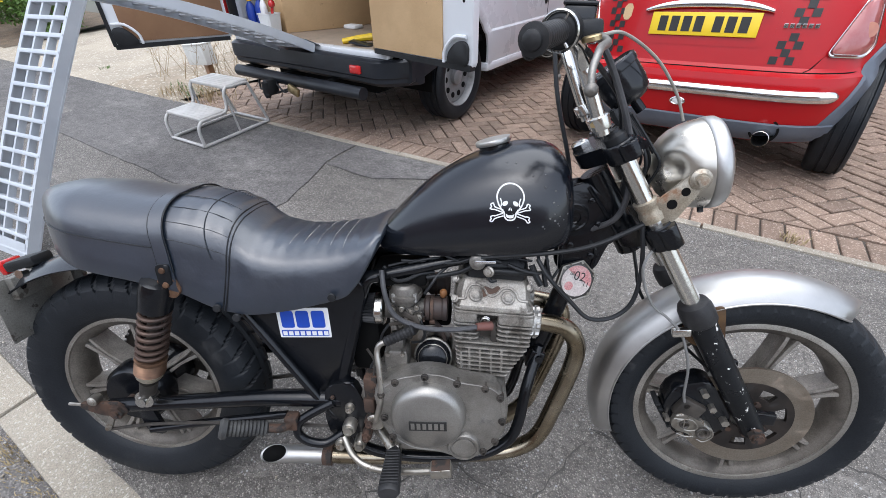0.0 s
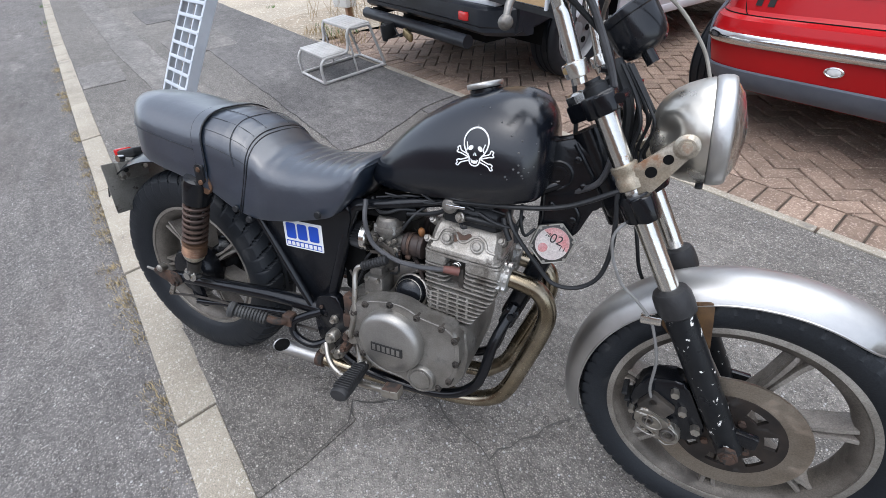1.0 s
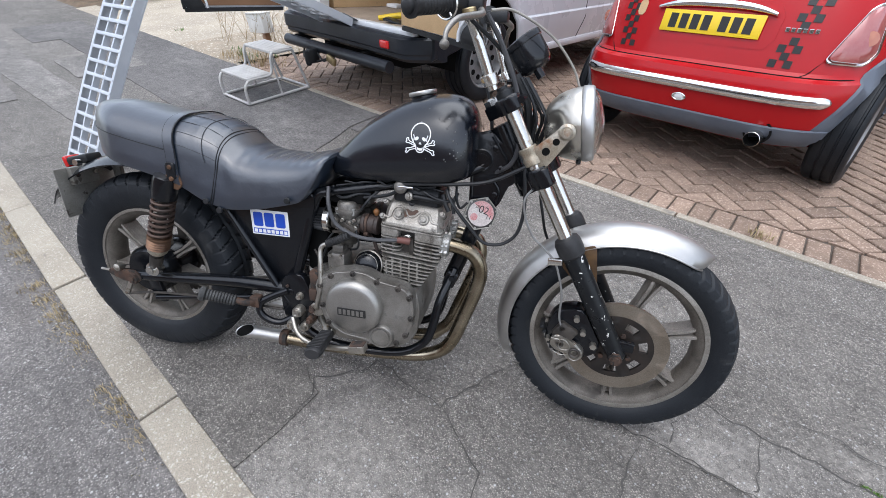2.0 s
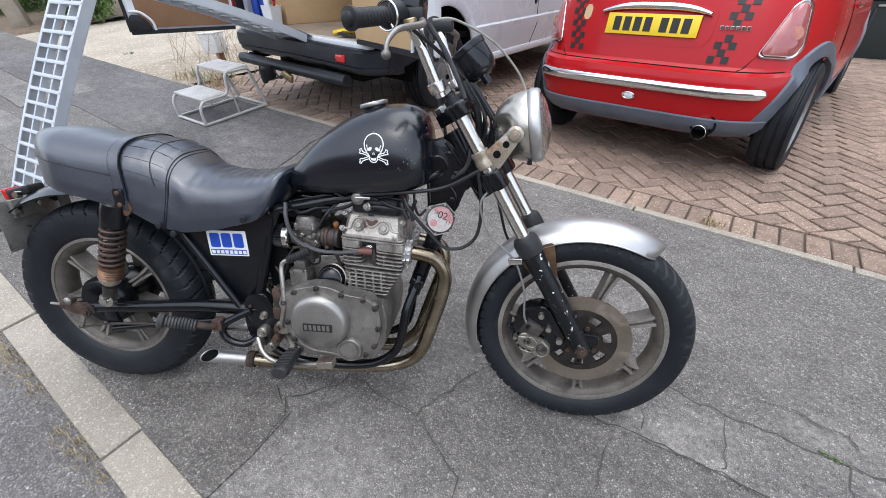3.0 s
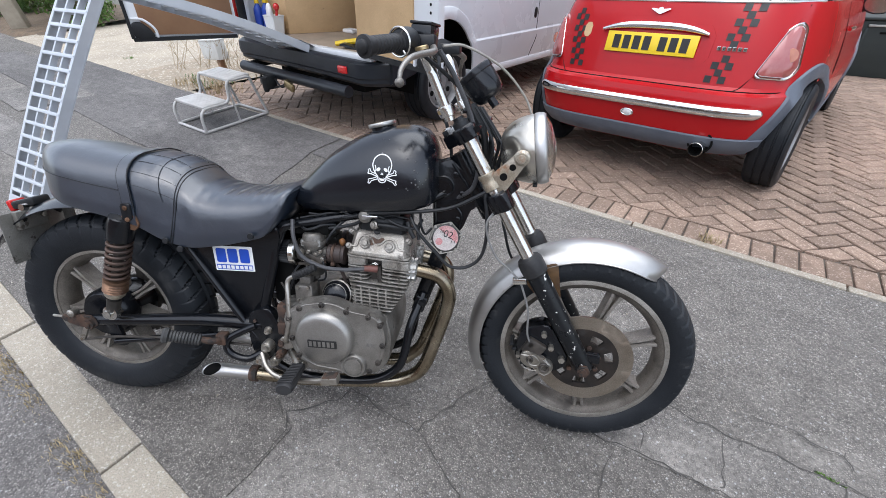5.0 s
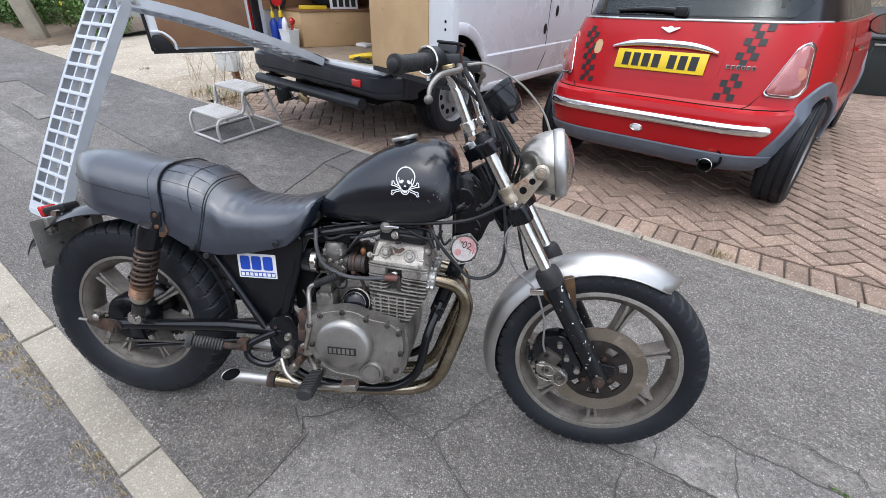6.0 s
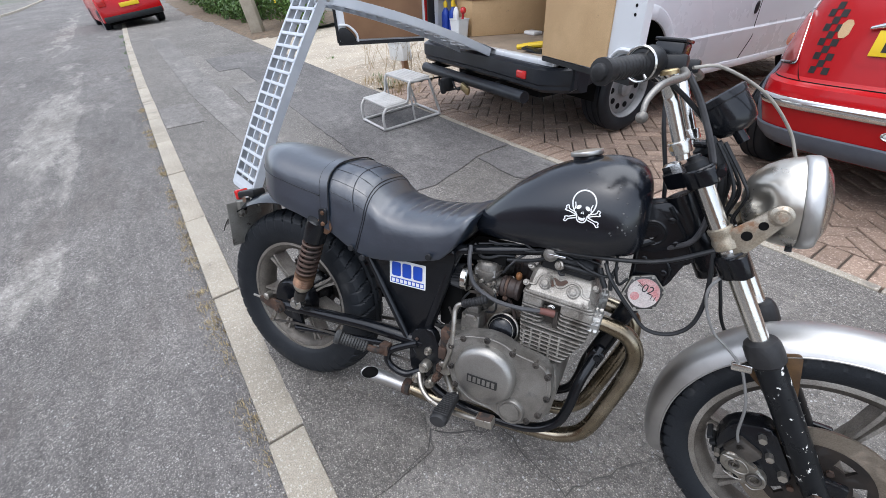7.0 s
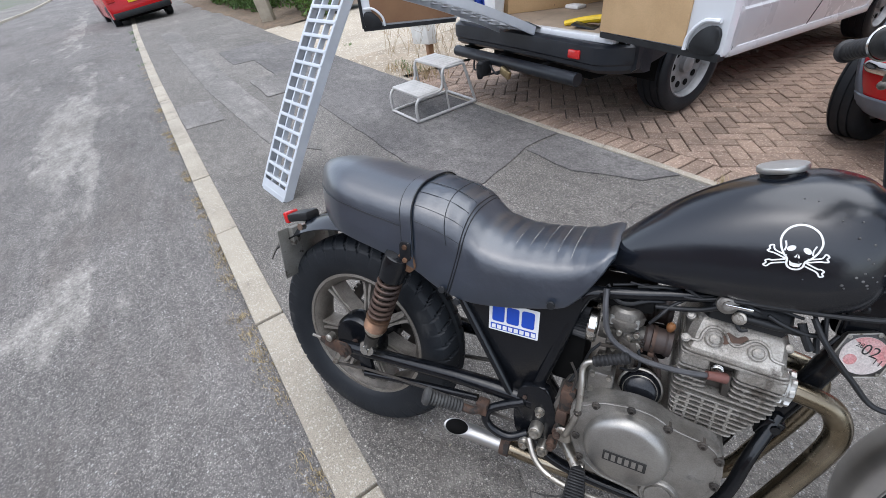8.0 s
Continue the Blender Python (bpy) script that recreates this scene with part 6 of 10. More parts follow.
tube(bm, [uv(cu_ + (a - cu_) * 0.925, cw_ + (b - cw_) * 0.965, -0.1495) for a, b in CASE], 0.0034, 6, 1, closed=True, smooth=False)
bpart("case_flange", bm, M_ENGINE, eng)
# starter dome and upper case blocks
STC, STA = uv(-0.010, 0.428, -0.060), V(0, -1, 0.30)
bm = BM()
lathe(bm, [(0.041, -0.12), (0.041, 0.006), (0.037, 0.016), (0.027, 0.023), (0.014, 0.026), (0.001, 0.027)], STC, STA, 40)
starter = bpart("starter_motor", bm, M_GLOSSBLACK, eng, "glossy dark starter end dome", 60)
bm = BM()
lathe(bm, [(0.040, -0.004), (0.0445, -0.004), (0.0455, 0.0), (0.0445, 0.004), (0.040, 0.006)], STC, STA, 40)
bpart("starter_ring", bm, M_WORN, starter, "bright starter ring")
# A thin bright skin paints the reflection on the glossy dome.
bm = BM()
lathe(bm, [(0.036, 0.0166), (0.0335, 0.0185), (0.031, 0.0201)], STC, STA, 40, False)
bpart("starter_band", bm, M_WORN, starter, "bright band laid on the dome as its sheen")
bm = BM()
box(bm, uv(-0.088, 0.446, -0.080), (0.052, 0.060, 0.056), 0.006)
box(bm, uv(-0.088, 0.480, -0.072), (0.034, 0.046, 0.026), 0.005)
block = bpart("crankcase_block", bm, M_ENGINE, eng, "cast breather block")
for a, b in ((-0.104, 0.468), (-0.072, 0.468), (-0.104, 0.428), (-0.072, 0.428)):
    bm = BM()
    cyl(bm, uv(a, b, -0.106), uv(a, b, -0.116), 0.0052, n=6)
    bpart("block_bolt", bm, M_WORN, block)
bm = BM()
box(bm, uv(-0.145, 0.390, -0.115), (0.032, 0.042, 0.06), 0.006)
box(bm, uv(-0.152, 0.345, -0.12), (0.026, 0.038, 0.04), 0.006)
bpart("gearbox_cover", bm, M_RUST, eng, "rusty brown gearbox cover")
# cylinder: barrel fins, head fins, cam cover, all tipped a little forward
def ew(u, w):
    return w - 0.09 * (u - 0.12)


def eput(p, q, d):
    return V(p, q, ew(p, d))


bm = BM()
prism(bm, rounded([(0.066, -0.072), (0.150, -0.072), (0.150, 0.072), (0.066, 0.072)], 0.012), eput, 0.385, 0.560)
bpart("cylinder_block", bm, M_GRIME, eng, "dark cylinder core")
for k in range(7):
    w = 0.4045 + k * 0.0115
    a, b, hv = 0.047 - 0.0009 * k, 0.160 + 0.0068 * k, 0.0965 + 0.0004 * k
    bm = BM()
    prism(bm, rounded([(a, -hv), (b, -hv), (b, hv), (a, hv)], 0.011), eput, w - 0.0019, w + 0.0019, 0.001, 1)
    bpart("cooling_fin", bm, M_FIN, eng)
for k in range(5):
    w = 0.4875 + k * 0.0112
    a, b, hv = 0.041, 0.206 + 0.001 * k, 0.099
    if k:
        c0, c1 = 0.094, 0.129 + 0.001 * k
        poly = [(a, -hv), (c0, -hv), (c0 + 0.006, -hv + 0.040), (c1 - 0.004, -hv + 0.040), (c1 + 0.004, -hv), (b, -hv), (b, hv), (a, hv)]
    else:
        poly = [(a, -hv), (b, -hv), (b, hv), (a, hv)]
    bm = BM()
    prism(bm, rounded(poly, 0.008), eput, w - 0.0020, w + 0.0020, 0.001, 1)
    bpart("head_fin", bm, M_FIN, eng)
# solid band of the head under its flange, parted by the plug recess
for a, b in ((0.042, 0.092), (0.136, 0.212)):
    bm = BM()
    prism(bm, rounded([(a, -0.0985), (b, -0.0985), (b, 0.0), (a, 0.0)], 0.007), eput, 0.5375, 0.5585, 0.002, 1)
    bpart("head_band", bm, M_FIN, eng, "smooth stained band of the cylinder head")
bm = BM()
prism(bm, rounded([(0.042, 0.002), (0.212, 0.002), (0.212, 0.0985), (0.042, 0.0985)], 0.007), eput, 0.5375, 0.5585, 0.002, 1)
bpart("head_band", bm, M_FIN, eng)
bm = BM()
for q, w0, w1 in ((0.056, 0.405, 0.474), (0.074, 0.405, 0.474), (0.098, 0.405, 0.474), (0.122, 0.405, 0.474), (0.145, 0.416, 0.474), (0.056, 0.490, 0.530), (0.076, 0.490, 0.530), (0.156, 0.490, 0.530), (0.182, 0.490, 0.530)):
    for k in range(int((w1 - w0) / 0.0113 + 0.3)):
        w = w0 + 0.005 + k * 0.0114
        box(bm, uv(q, ew(q, w), -0.092), (0.006, 0.008, 0.0080), 0.0012, None, 1)
bpart("fin_post", bm, M_FIN, eng)
# double flange and cam cover
bm = BM()
for w, g in ((0.560, 0.0), (0.567, -0.002)):
    prism(bm, rounded([(0.040 - g, -0.101 - g), (0.213 + g, -0.101 - g), (0.213 + g, 0.101 + g), (0.040 - g, 0.101 + g)], 0.014), eput, w, w + 0.0050, 0.0015, 1)
bpart("head_flange", bm, M_FIN, eng, "double edge of the cylinder head")
bm = BM()
oct8 = ((-1, -0.78), (-0.86, -1), (0.86, -1), (1, -0.78), (1, 0.78), (0.86, 1), (-0.86, 1), (-1, 0.78))
skin(bm, [[eput(0.1265 + sx * hu + du, sy * hv, w) for sx, sy in oct8] for w, hu, hv, du in
          ((0.571, 0.083, 0.097, 0.0), (0.576, 0.083, 0.096, 0.0), (0.580, 0.080, 0.092, 0.0), (0.600, 0.078, 0.081, 0.001), (0.618, 0.075, 0.071, 0.003), (0.628, 0.070, 0.062, 0.004), (0.633, 0.062, 0.050, 0.005))])
head = bpart("cam_cover", bm, M_FIN, eng, "stained cast alloy cam cover", 30)
SLOPE = V(0, -0.88, 0.48)
for a, b in ((0.089, 0.600), (0.157, 0.592)):
    bm = BM()
    lathe(bm, [(0.0160, -0.010), (0.0150, 0.0045), (0.0125, 0.0065), (0.0108, 0.0065), (0.0105, 0.0045), (0.0088, 0.0045), (0.0088, 0.0100), (0.0075, 0.0110), (0.001, 0.0112)], uv(a, b, -0.083), SLOPE, 24)
    bpart("cover_bolt", bm, M_FIN, eng, "bolt in a raised round boss")


def on_cover(u, w):
    """A place on the sloping side of the cam cover."""
    d = w - (0.600 - 0.09 * (u - 0.12))
    return V(u, -0.0815 + d * 0.55, w)


for pts in ([(0.052, 0.594), (0.066, 0.594), (0.070, 0.606), (0.078, 0.617), (0.092, 0.619), (0.106, 0.611), (0.114, 0.600), (0.124, 0.596), (0.134, 0.600), (0.146, 0.609), (0.160, 0.610), (0.173, 0.602), (0.180, 0.588), (0.198, 0.584)],):
    bm = BM()
    tube(bm, [on_cover(a, b) for a, b in pts], 0.0030, 6, 4)
    bpart("cover_rib", bm, M_FIN, eng, "wavy cast rib")
bm = BM()
prism(bm, rounded([(0.098, -0.010), (0.108, 0.006), (0.124, 0.001), (0.136, 0.008), (0.142, 0.004), (0.132, -0.006), (0.116, -0.010), (0.106, -0.016)], 0.003), lambda a, b, d: on_cover(a, 0.609 - 0.09 * (a - 0.12) + b) + SLOPE * d, 0.0005, 0.0012)
bpart("oil_stain", bm, M_RUST, head, "brown baked oil stain")
for a, b, c in ((0.047, 0.628, -0.062), (0.204, 0.603, -0.060), (0.045, 0.592, -0.086)):
    bm = BM()
    lathe(bm, [(0.0085, -0.012), (0.0080, 0.004), (0.0055, 0.005), (0.0055, 0.010), (0.001, 0.0105)], uv(a, b, c), V(-0.2, -0.75, 0.6), 14)
    bpart("cover_stud", bm, M_FIN, eng)
# black coil and rubber mat between cover and tank
bm = BM()
skin(bm, [[eput(0.125 + sx * hu + du, sy * hv, w) for sx, sy in oct8] for w, hu, hv, du in ((0.630, 0.066, 0.066, 0.006), (0.650, 0.068, 0.070, 0.008), (0.668, 0.066, 0.066, 0.008), (0.678, 0.058, 0.056, 0.008))])
bpart("ignition_coil", bm, M_PLASTIC, None, "black coil under the tank", 40)
bm = BM()
lathe(bm, [(0.001, -0.016), (0.0075, -0.016), (0.009, -0.013), (0.009, 0.0), (0.0115, 0.001), (0.0115, 0.007), (0.0075, 0.008), (0.0075, 0.013), (0.001, 0.0135)], uv(0.118, 0.652, -0.080), V(-0.35, -0.85, 0.25), 16)
bpart("union_bolt", bm, M_WORN, eng, "bright banjo bolt")
bm = BM()
tube(bm, [uv(0.120, 0.652, -0.076), uv(0.150, 0.650, -0.076), uv(0.185, 0.645, -0.070), uv(0.215, 0.640, -0.062)], 0.0075, 10, 4)
bpart("oil_line", bm, M_PLASTIC, eng, "black oil line over the cam cover")
for pts, r in (([uv(0.155, 0.668, -0.080), uv(0.185, 0.655, -0.082), uv(0.215, 0.648, -0.080), uv(0.238, 0.650, -0.076)], 0.0040), ([uv(0.205, 0.662, -0.070), uv(0.214, 0.640, -0.080), uv(0.224, 0.622, -0.084)], 0.0065), ([uv(0.115, 0.640, -0.080), uv(0.122, 0.632, -0.086), uv(0.132, 0.634, -0.084)], 0.0035), ([uv(0.020, 0.648, -0.060), uv(0.035, 0.664, -0.068), uv(0.060, 0.676, -0.070), uv(0.085, 0.680, -0.072)], 0.0030), ([uv(0.24, 0.665, -0.05), uv(0.232, 0.64, -0.068), uv(0.236, 0.615, -0.075)], 0.0050)):
    cable(pts, r, M_PLASTIC, "short black hose over the engine", False, "engine_hose")
rw = random.Random(31)
for i in range(9):
    u0, u1 = rw.uniform(-0.10, 0.06), rw.uniform(0.10, 0.25)
    v0, v1 = rw.uniform(-0.075, -0.02), rw.uniform(-0.075, -0.03)
    pts = [uv(u0 + (u1 - u0) * f, 0.678 - 0.10 * max(0.0, 0.02 - (u0 + (u1 - u0) * f)) + rw.uniform(-0.012, 0.008), v0 + (v1 - v0) * f + rw.uniform(-0.008, 0.008)) for f in (0.0, 0.25, 0.5, 0.75, 1.0)]
    cable(pts, rw.choice((0.0022, 0.0028, 0.0036)), M_PLASTIC, "black wire under the tank", False, "engine_wire")
for pts in ([uv(0.236, 0.690, -0.050), uv(0.240, 0.655, -0.066), uv(0.250, 0.628, -0.060), uv(0.266, 0.640, -0.045)], [uv(0.215, 0.690, -0.07), uv(0.222, 0.665, -0.082), uv(0.236, 0.650, -0.080)]):
    cable(pts, 0.0034, M_PLASTIC, "black wire loop behind the frame", False, "engine_wire")
# plug and lead
bm = BM()
cyl(bm, uv(0.112, 0.528, -0.058), uv(0.108, 0.533, -0.092), 0.0090, n=12)
for k in range(3):
    lathe(bm, [(0.0092, 0), (0.0112, 0.001), (0.0112, 0.0035), (0.0092, 0.0045)], uv(0.1115 - 0.001 * k, 0.5285 + 0.0012 * k, -0.062 - 0.008 * k), V(-0.1, -1, 0.14), 14)
bpart("spark_plug", bm, M_CHROME_OLD, eng, "bright spark plug")
bm = BM()
tube(bm, [uv(0.122, 0.530, -0.094), uv(0.108, 0.533, -0.100), uv(0.090, 0.535, -0.106)], [0.0105, 0.0095, 0.0082], 12, 4)
bpart("plug_cap", bm, M_PLUGCAP, eng, "faded reddish spark plug cap")
bm = BM()
prism(bm, [(0.122, -0.030), (0.136, -0.030), (0.131, 0.020), (0.119, 0.018)], lambda a, b, d: eput(a, d, 0.517 + b), -0.092, -0.050, 0.003)
bpart("plug_well", bm, M_GRIME, eng, "dark wall of the plug recess")
cable([uv(0.094, 0.534, -0.105), uv(0.066, 0.533, -0.110), uv(0.034, 0.530, -0.110), uv(-0.018, 0.533, -0.110), uv(-0.066, 0.551, -0.110), uv(-0.090, 0.577, -0.110), uv(-0.101, 0.620, -0.108), uv(-0.107, 0.66, -0.090)], 0.0056, M_LEAD, "dark grey spark plug lead", False, "plug_lead")
# carburettors, filters
for s in (-1, 1):
    cv, cu_ = s * 0.062, -0.064
    bm = BM()
    lathe(bm, [(0.001, 0.620), (0.022, 0.6185), (0.028, 0.614), (0.031, 0.605), (0.0315, 0.598), (0.0365, 0.597), (0.0370, 0.592), (0.0365, 0.588), (0.031, 0.586), (0.030, 0.578), (0.024, 0.570), (0.022, 0.560)], V(cu_, cv, 0), (0, 0, 1), 32)
    carb = bpart("carburettor", bm, M_ENGINE, None, "alloy carburettor with domed top and dark grimy body", 30)
    for k in range(4):
        a = math.pi * (k / 2 + 0.25)
        bm = BM()
        cyl(bm, V(cu_ + 0.033 * math.cos(a), cv + 0.033 * math.sin(a), 0.584), V(cu_ + 0.033 * math.cos(a), cv + 0.033 * math.sin(a), 0.602), 0.0045, n=8)
        bpart("top_screw", bm, M_ALUDULL, carb)
    bm = BM()
    cyl(bm, uv(cu_ - 0.045, 0.556, cv), uv(cu_ + 0.042, 0.556, cv), 0.022, n=20)
    box(bm, uv(cu_, 0.546, cv), (0.056, 0.050, 0.050), 0.007)
    lathe(bm, [(0.029, 0.530), (0.030, 0.524), (0.027, 0.519), (0.026, 0.503), (0.020, 0.492), (0.009, 0.488), (0.009, 0.479), (0.001, 0.479)], V(cu_, cv, 0), (0, 0, 1), 24)
    bpart("carburettor_body", bm, M_CARB, carb, "grimy carburettor body and float bowl", 30)
    bm = BM()
    for a, b, r, d in ((-0.028, 0.566, 0.0085, 0.012), (-0.006, 0.570, 0.006, 0.016), (0.012, 0.560, 0.0075, 0.010), (0.028, 0.548, 0.0095, 0.016), (-0.020, 0.548, 0.006, 0.014), (0.004, 0.545, 0.0065, 0.018), (0.020, 0.528, 0.005, 0.012), (-0.012, 0.528, 0.0055, 0.012), (0.026, 0.570, 0.0055, 0.010)):
        c = uv(cu_ + a, b, cv + s * 0.022)
        lathe(bm, [(r, 0), (r, d * 0.6), (r * 0.7, d * 0.65), (r * 0.7, d), (r * 0.3, d), (r * 0.25, d * 0.85), (0.001, d * 0.85)], c, (0, s, 0), 10)
    bpart("adjuster_screw", bm, M_WORN, carb)
    bm = BM()
    box(bm, uv(cu_ + 0.012, 0.554, cv + s * 0.036), (0.034, 0.003, 0.012), 0.001, Matrix.Rotation(0.5, 3, "Y"))
    box(bm, uv(cu_ + 0.026, 0.544, cv + s * 0.038), (0.012, 0.003, 0.032), 0.001, Matrix.Rotation(-0.3, 3, "Y"))
    box(bm, uv(cu_ - 0.016, 0.536, cv + s * 0.034), (0.040, 0.004, 0.007), 0.001, Matrix.Rotation(-0.12, 3, "Y"))
    tube(bm, [uv(cu_ + 0.030, 0.536, cv + s * 0.040), uv(cu_ + 0.018, 0.545, cv + s * 0.043), uv(cu_ - 0.004, 0.552, cv + s * 0.041), uv(cu_ - 0.026, 0.546, cv + s * 0.036)], 0.0018, 6, 4)
    bpart("throttle_link", bm, M_GRIME, carb, "dark throttle linkage")
    bm = BM()
    for k in range(7):
        tube(bm, [uv(cu_ + 0.036 + 0.0012 * math.cos(k), 0.540 + 0.004 * k, cv + s * (0.026 + 0.004 * math.sin(2.2 * k))), uv(cu_ + 0.041, 0.542 + 0.004 * k, cv + s * (0.031 + 0.003 * math.sin(2.2 * k + 1)))], 0.0022, 6, 1, smooth=False)
    bpart("return_spring", bm, M_RUST, carb, "rusty return spring")
    bm = BM()
    lathe(bm, [(0.024, -0.002), (0.028, 0.002), (0.028, 0.010), (0.0245, 0.013), (0.0265, 0.022), (0.0255, 0.036), (0.028, 0.040), (0.028, 0.048), (0.023, 0.050)], uv(cu_ + 0.042, 0.557, cv), (1, 0, -0.04), 24)
    bpart("inlet_rubber", bm, M_BROWNRUBBER, carb, "brown perished inlet rubber", 30)
    bm = BM()
    lathe(bm, [(0.0275, 0.012), (0.0290, 0.012), (0.0290, 0.019), (0.0275, 0.019)], uv(cu_ + 0.042, 0.557, cv), (1, 0, -0.04), 24)
    box(bm, uv(cu_ + 0.058, 0.534, cv + s * 0.022), (0.012, 0.010, 0.010), 0.002)
    bpart("hose_clamp", bm, M_RUST, carb, "rusty hose clamp")
    bm = BM()
    rings = []
    for h, r in ((-0.062, 0.036), (-0.118, 0.030)):
        rings.append([uv(cu_ + h, 0.556, cv) + V(0, math.cos(2 * math.pi * k / 52), math.sin(2 * math.pi * k / 52)) * (r - (0.006 if k % 2 else 0)) for k in range(52)])
    skin(bm, rings)
    flt = bpart("air_filter", bm, M_PLASTIC, None, "pleated black pod air filter with bright end ring", 15)
    bm = BM()
    lathe(bm, [(0.020, -0.012), (0.0355, -0.012), (0.0375, -0.009), (0.0375, 0.004), (0.035, 0.007), (0.022, 0.008)], uv(cu_ - 0.056, 0.556, cv), (1, 0, 0), 36)
    bpart("end_ring", bm, M_CHROME_OLD, flt, "bright end ring", 30)
# hoses and leads round the carburettors
for pts, r, m_, lb in (
        ([uv(-0.108, 0.655, -0.06), uv(-0.085, 0.632, -0.075), uv(-0.060, 0.632, -0.078), uv(-0.030, 0.642, -0.070), uv(0.0, 0.640, -0.055)], 0.0042, M_PLASTIC, "black fuel hose"),
        ([uv(-0.030, 0.545, -0.095), uv(-0.022, 0.515, -0.100), uv(-0.030, 0.490, -0.092), uv(-0.055, 0.478, -0.08)], 0.0030, M_PLASTIC, "thin black overflow hose"),
        ([uv(-0.020, 0.600, -0.080), uv(-0.005, 0.622, -0.078), uv(0.010, 0.640, -0.068), uv(0.035, 0.660, -0.06)], 0.0035, M_PLASTIC, "thin black hose"),
        ([uv(-0.100, 0.530, -0.085), uv(-0.118, 0.505, -0.090), uv(-0.128, 0.470, -0.090), uv(-0.150, 0.420, -0.10)], 0.0032, M_PLASTIC, "thin black wire"),
        ([uv(-0.016, 0.528, -0.05), uv(0.008, 0.505, -0.06), uv(0.020, 0.470, -0.06)], 0.0050, M_BROWNRUBBER, "brown breather hose"),
        ([uv(-0.150, 0.480, -0.11), uv(-0.135, 0.452, -0.116), uv(-0.138, 0.415, -0.125)], 0.0028, M_GRIME, "dirty wire")):
    cable(pts, r, m_, lb, False, "carburettor_hose")
# fuel tap
TAP, TAPD = uv(0.093, 0.676, -0.084), V(0.05, -1, 0.18)
bm = BM()
lathe(bm, [(0.0165, -0.012), (0.0175, -0.004), (0.0170, 0.004), (0.0130, 0.007), (0.0085, 0.008), (0.0085, 0.013), (0.001, 0.0135)], TAP, TAPD, 28)
tap = bpart("fuel_tap", bm, M_ENGINE, tank, "bright round fuel tap under the tank", 30)
bm = BM()
box(bm, TAP + V(0.016, -0.0115, 0.003), (0.042, 0.005, 0.0065), 0.002)
bpart("tap_lever", bm, M_CHROME, tap, "bright tap lever")
bm = BM()
box(bm, TAP + V(-0.002, 0.006, 0.024), (0.018, 0.016, 0.022), 0.003)
bpart("tap_neck", bm, M_ENGINE, tap)
bm = BM()
tube(bm, [uv(0.084, 0.664, -0.078), uv(0.060, 0.650, -0.074), uv(0.025, 0.640, -0.070), uv(-0.015, 0.632, -0.066)], 0.0050, 10, 4)
bpart("fuel_hose", bm, M_PLASTIC, tank, "black fuel hose")
# Three near-black boxes fill the space above, behind and ahead of the carburettors.
bm = BM()
box(bm, uv(-0.075, 0.630, -0.02), (0.12, 0.10, 0.04), 0.01)
box(bm, uv(-0.165, 0.47, 0.0), (0.07, 0.13, 0.16), 0.012)
box(bm, uv(-0.03, 0.50, 0.03), (0.12, 0.08, 0.05), 0.01)
bpart("battery_tray", bm, M_DARK, None, "near-black boxes filling the space round the carburettors")
bm = BM()
lathe(bm, [(0.006, 0), (0.0085, 0.007), (0.0078, 0.015), (0.004, 0.019), (0.001, 0.019)], uv(0.018, 0.585, -0.062), (0.1, -0.3, 1), 14)
bpart("idle_screw", bm, M_AMBER, eng, "small orange rubber cap")
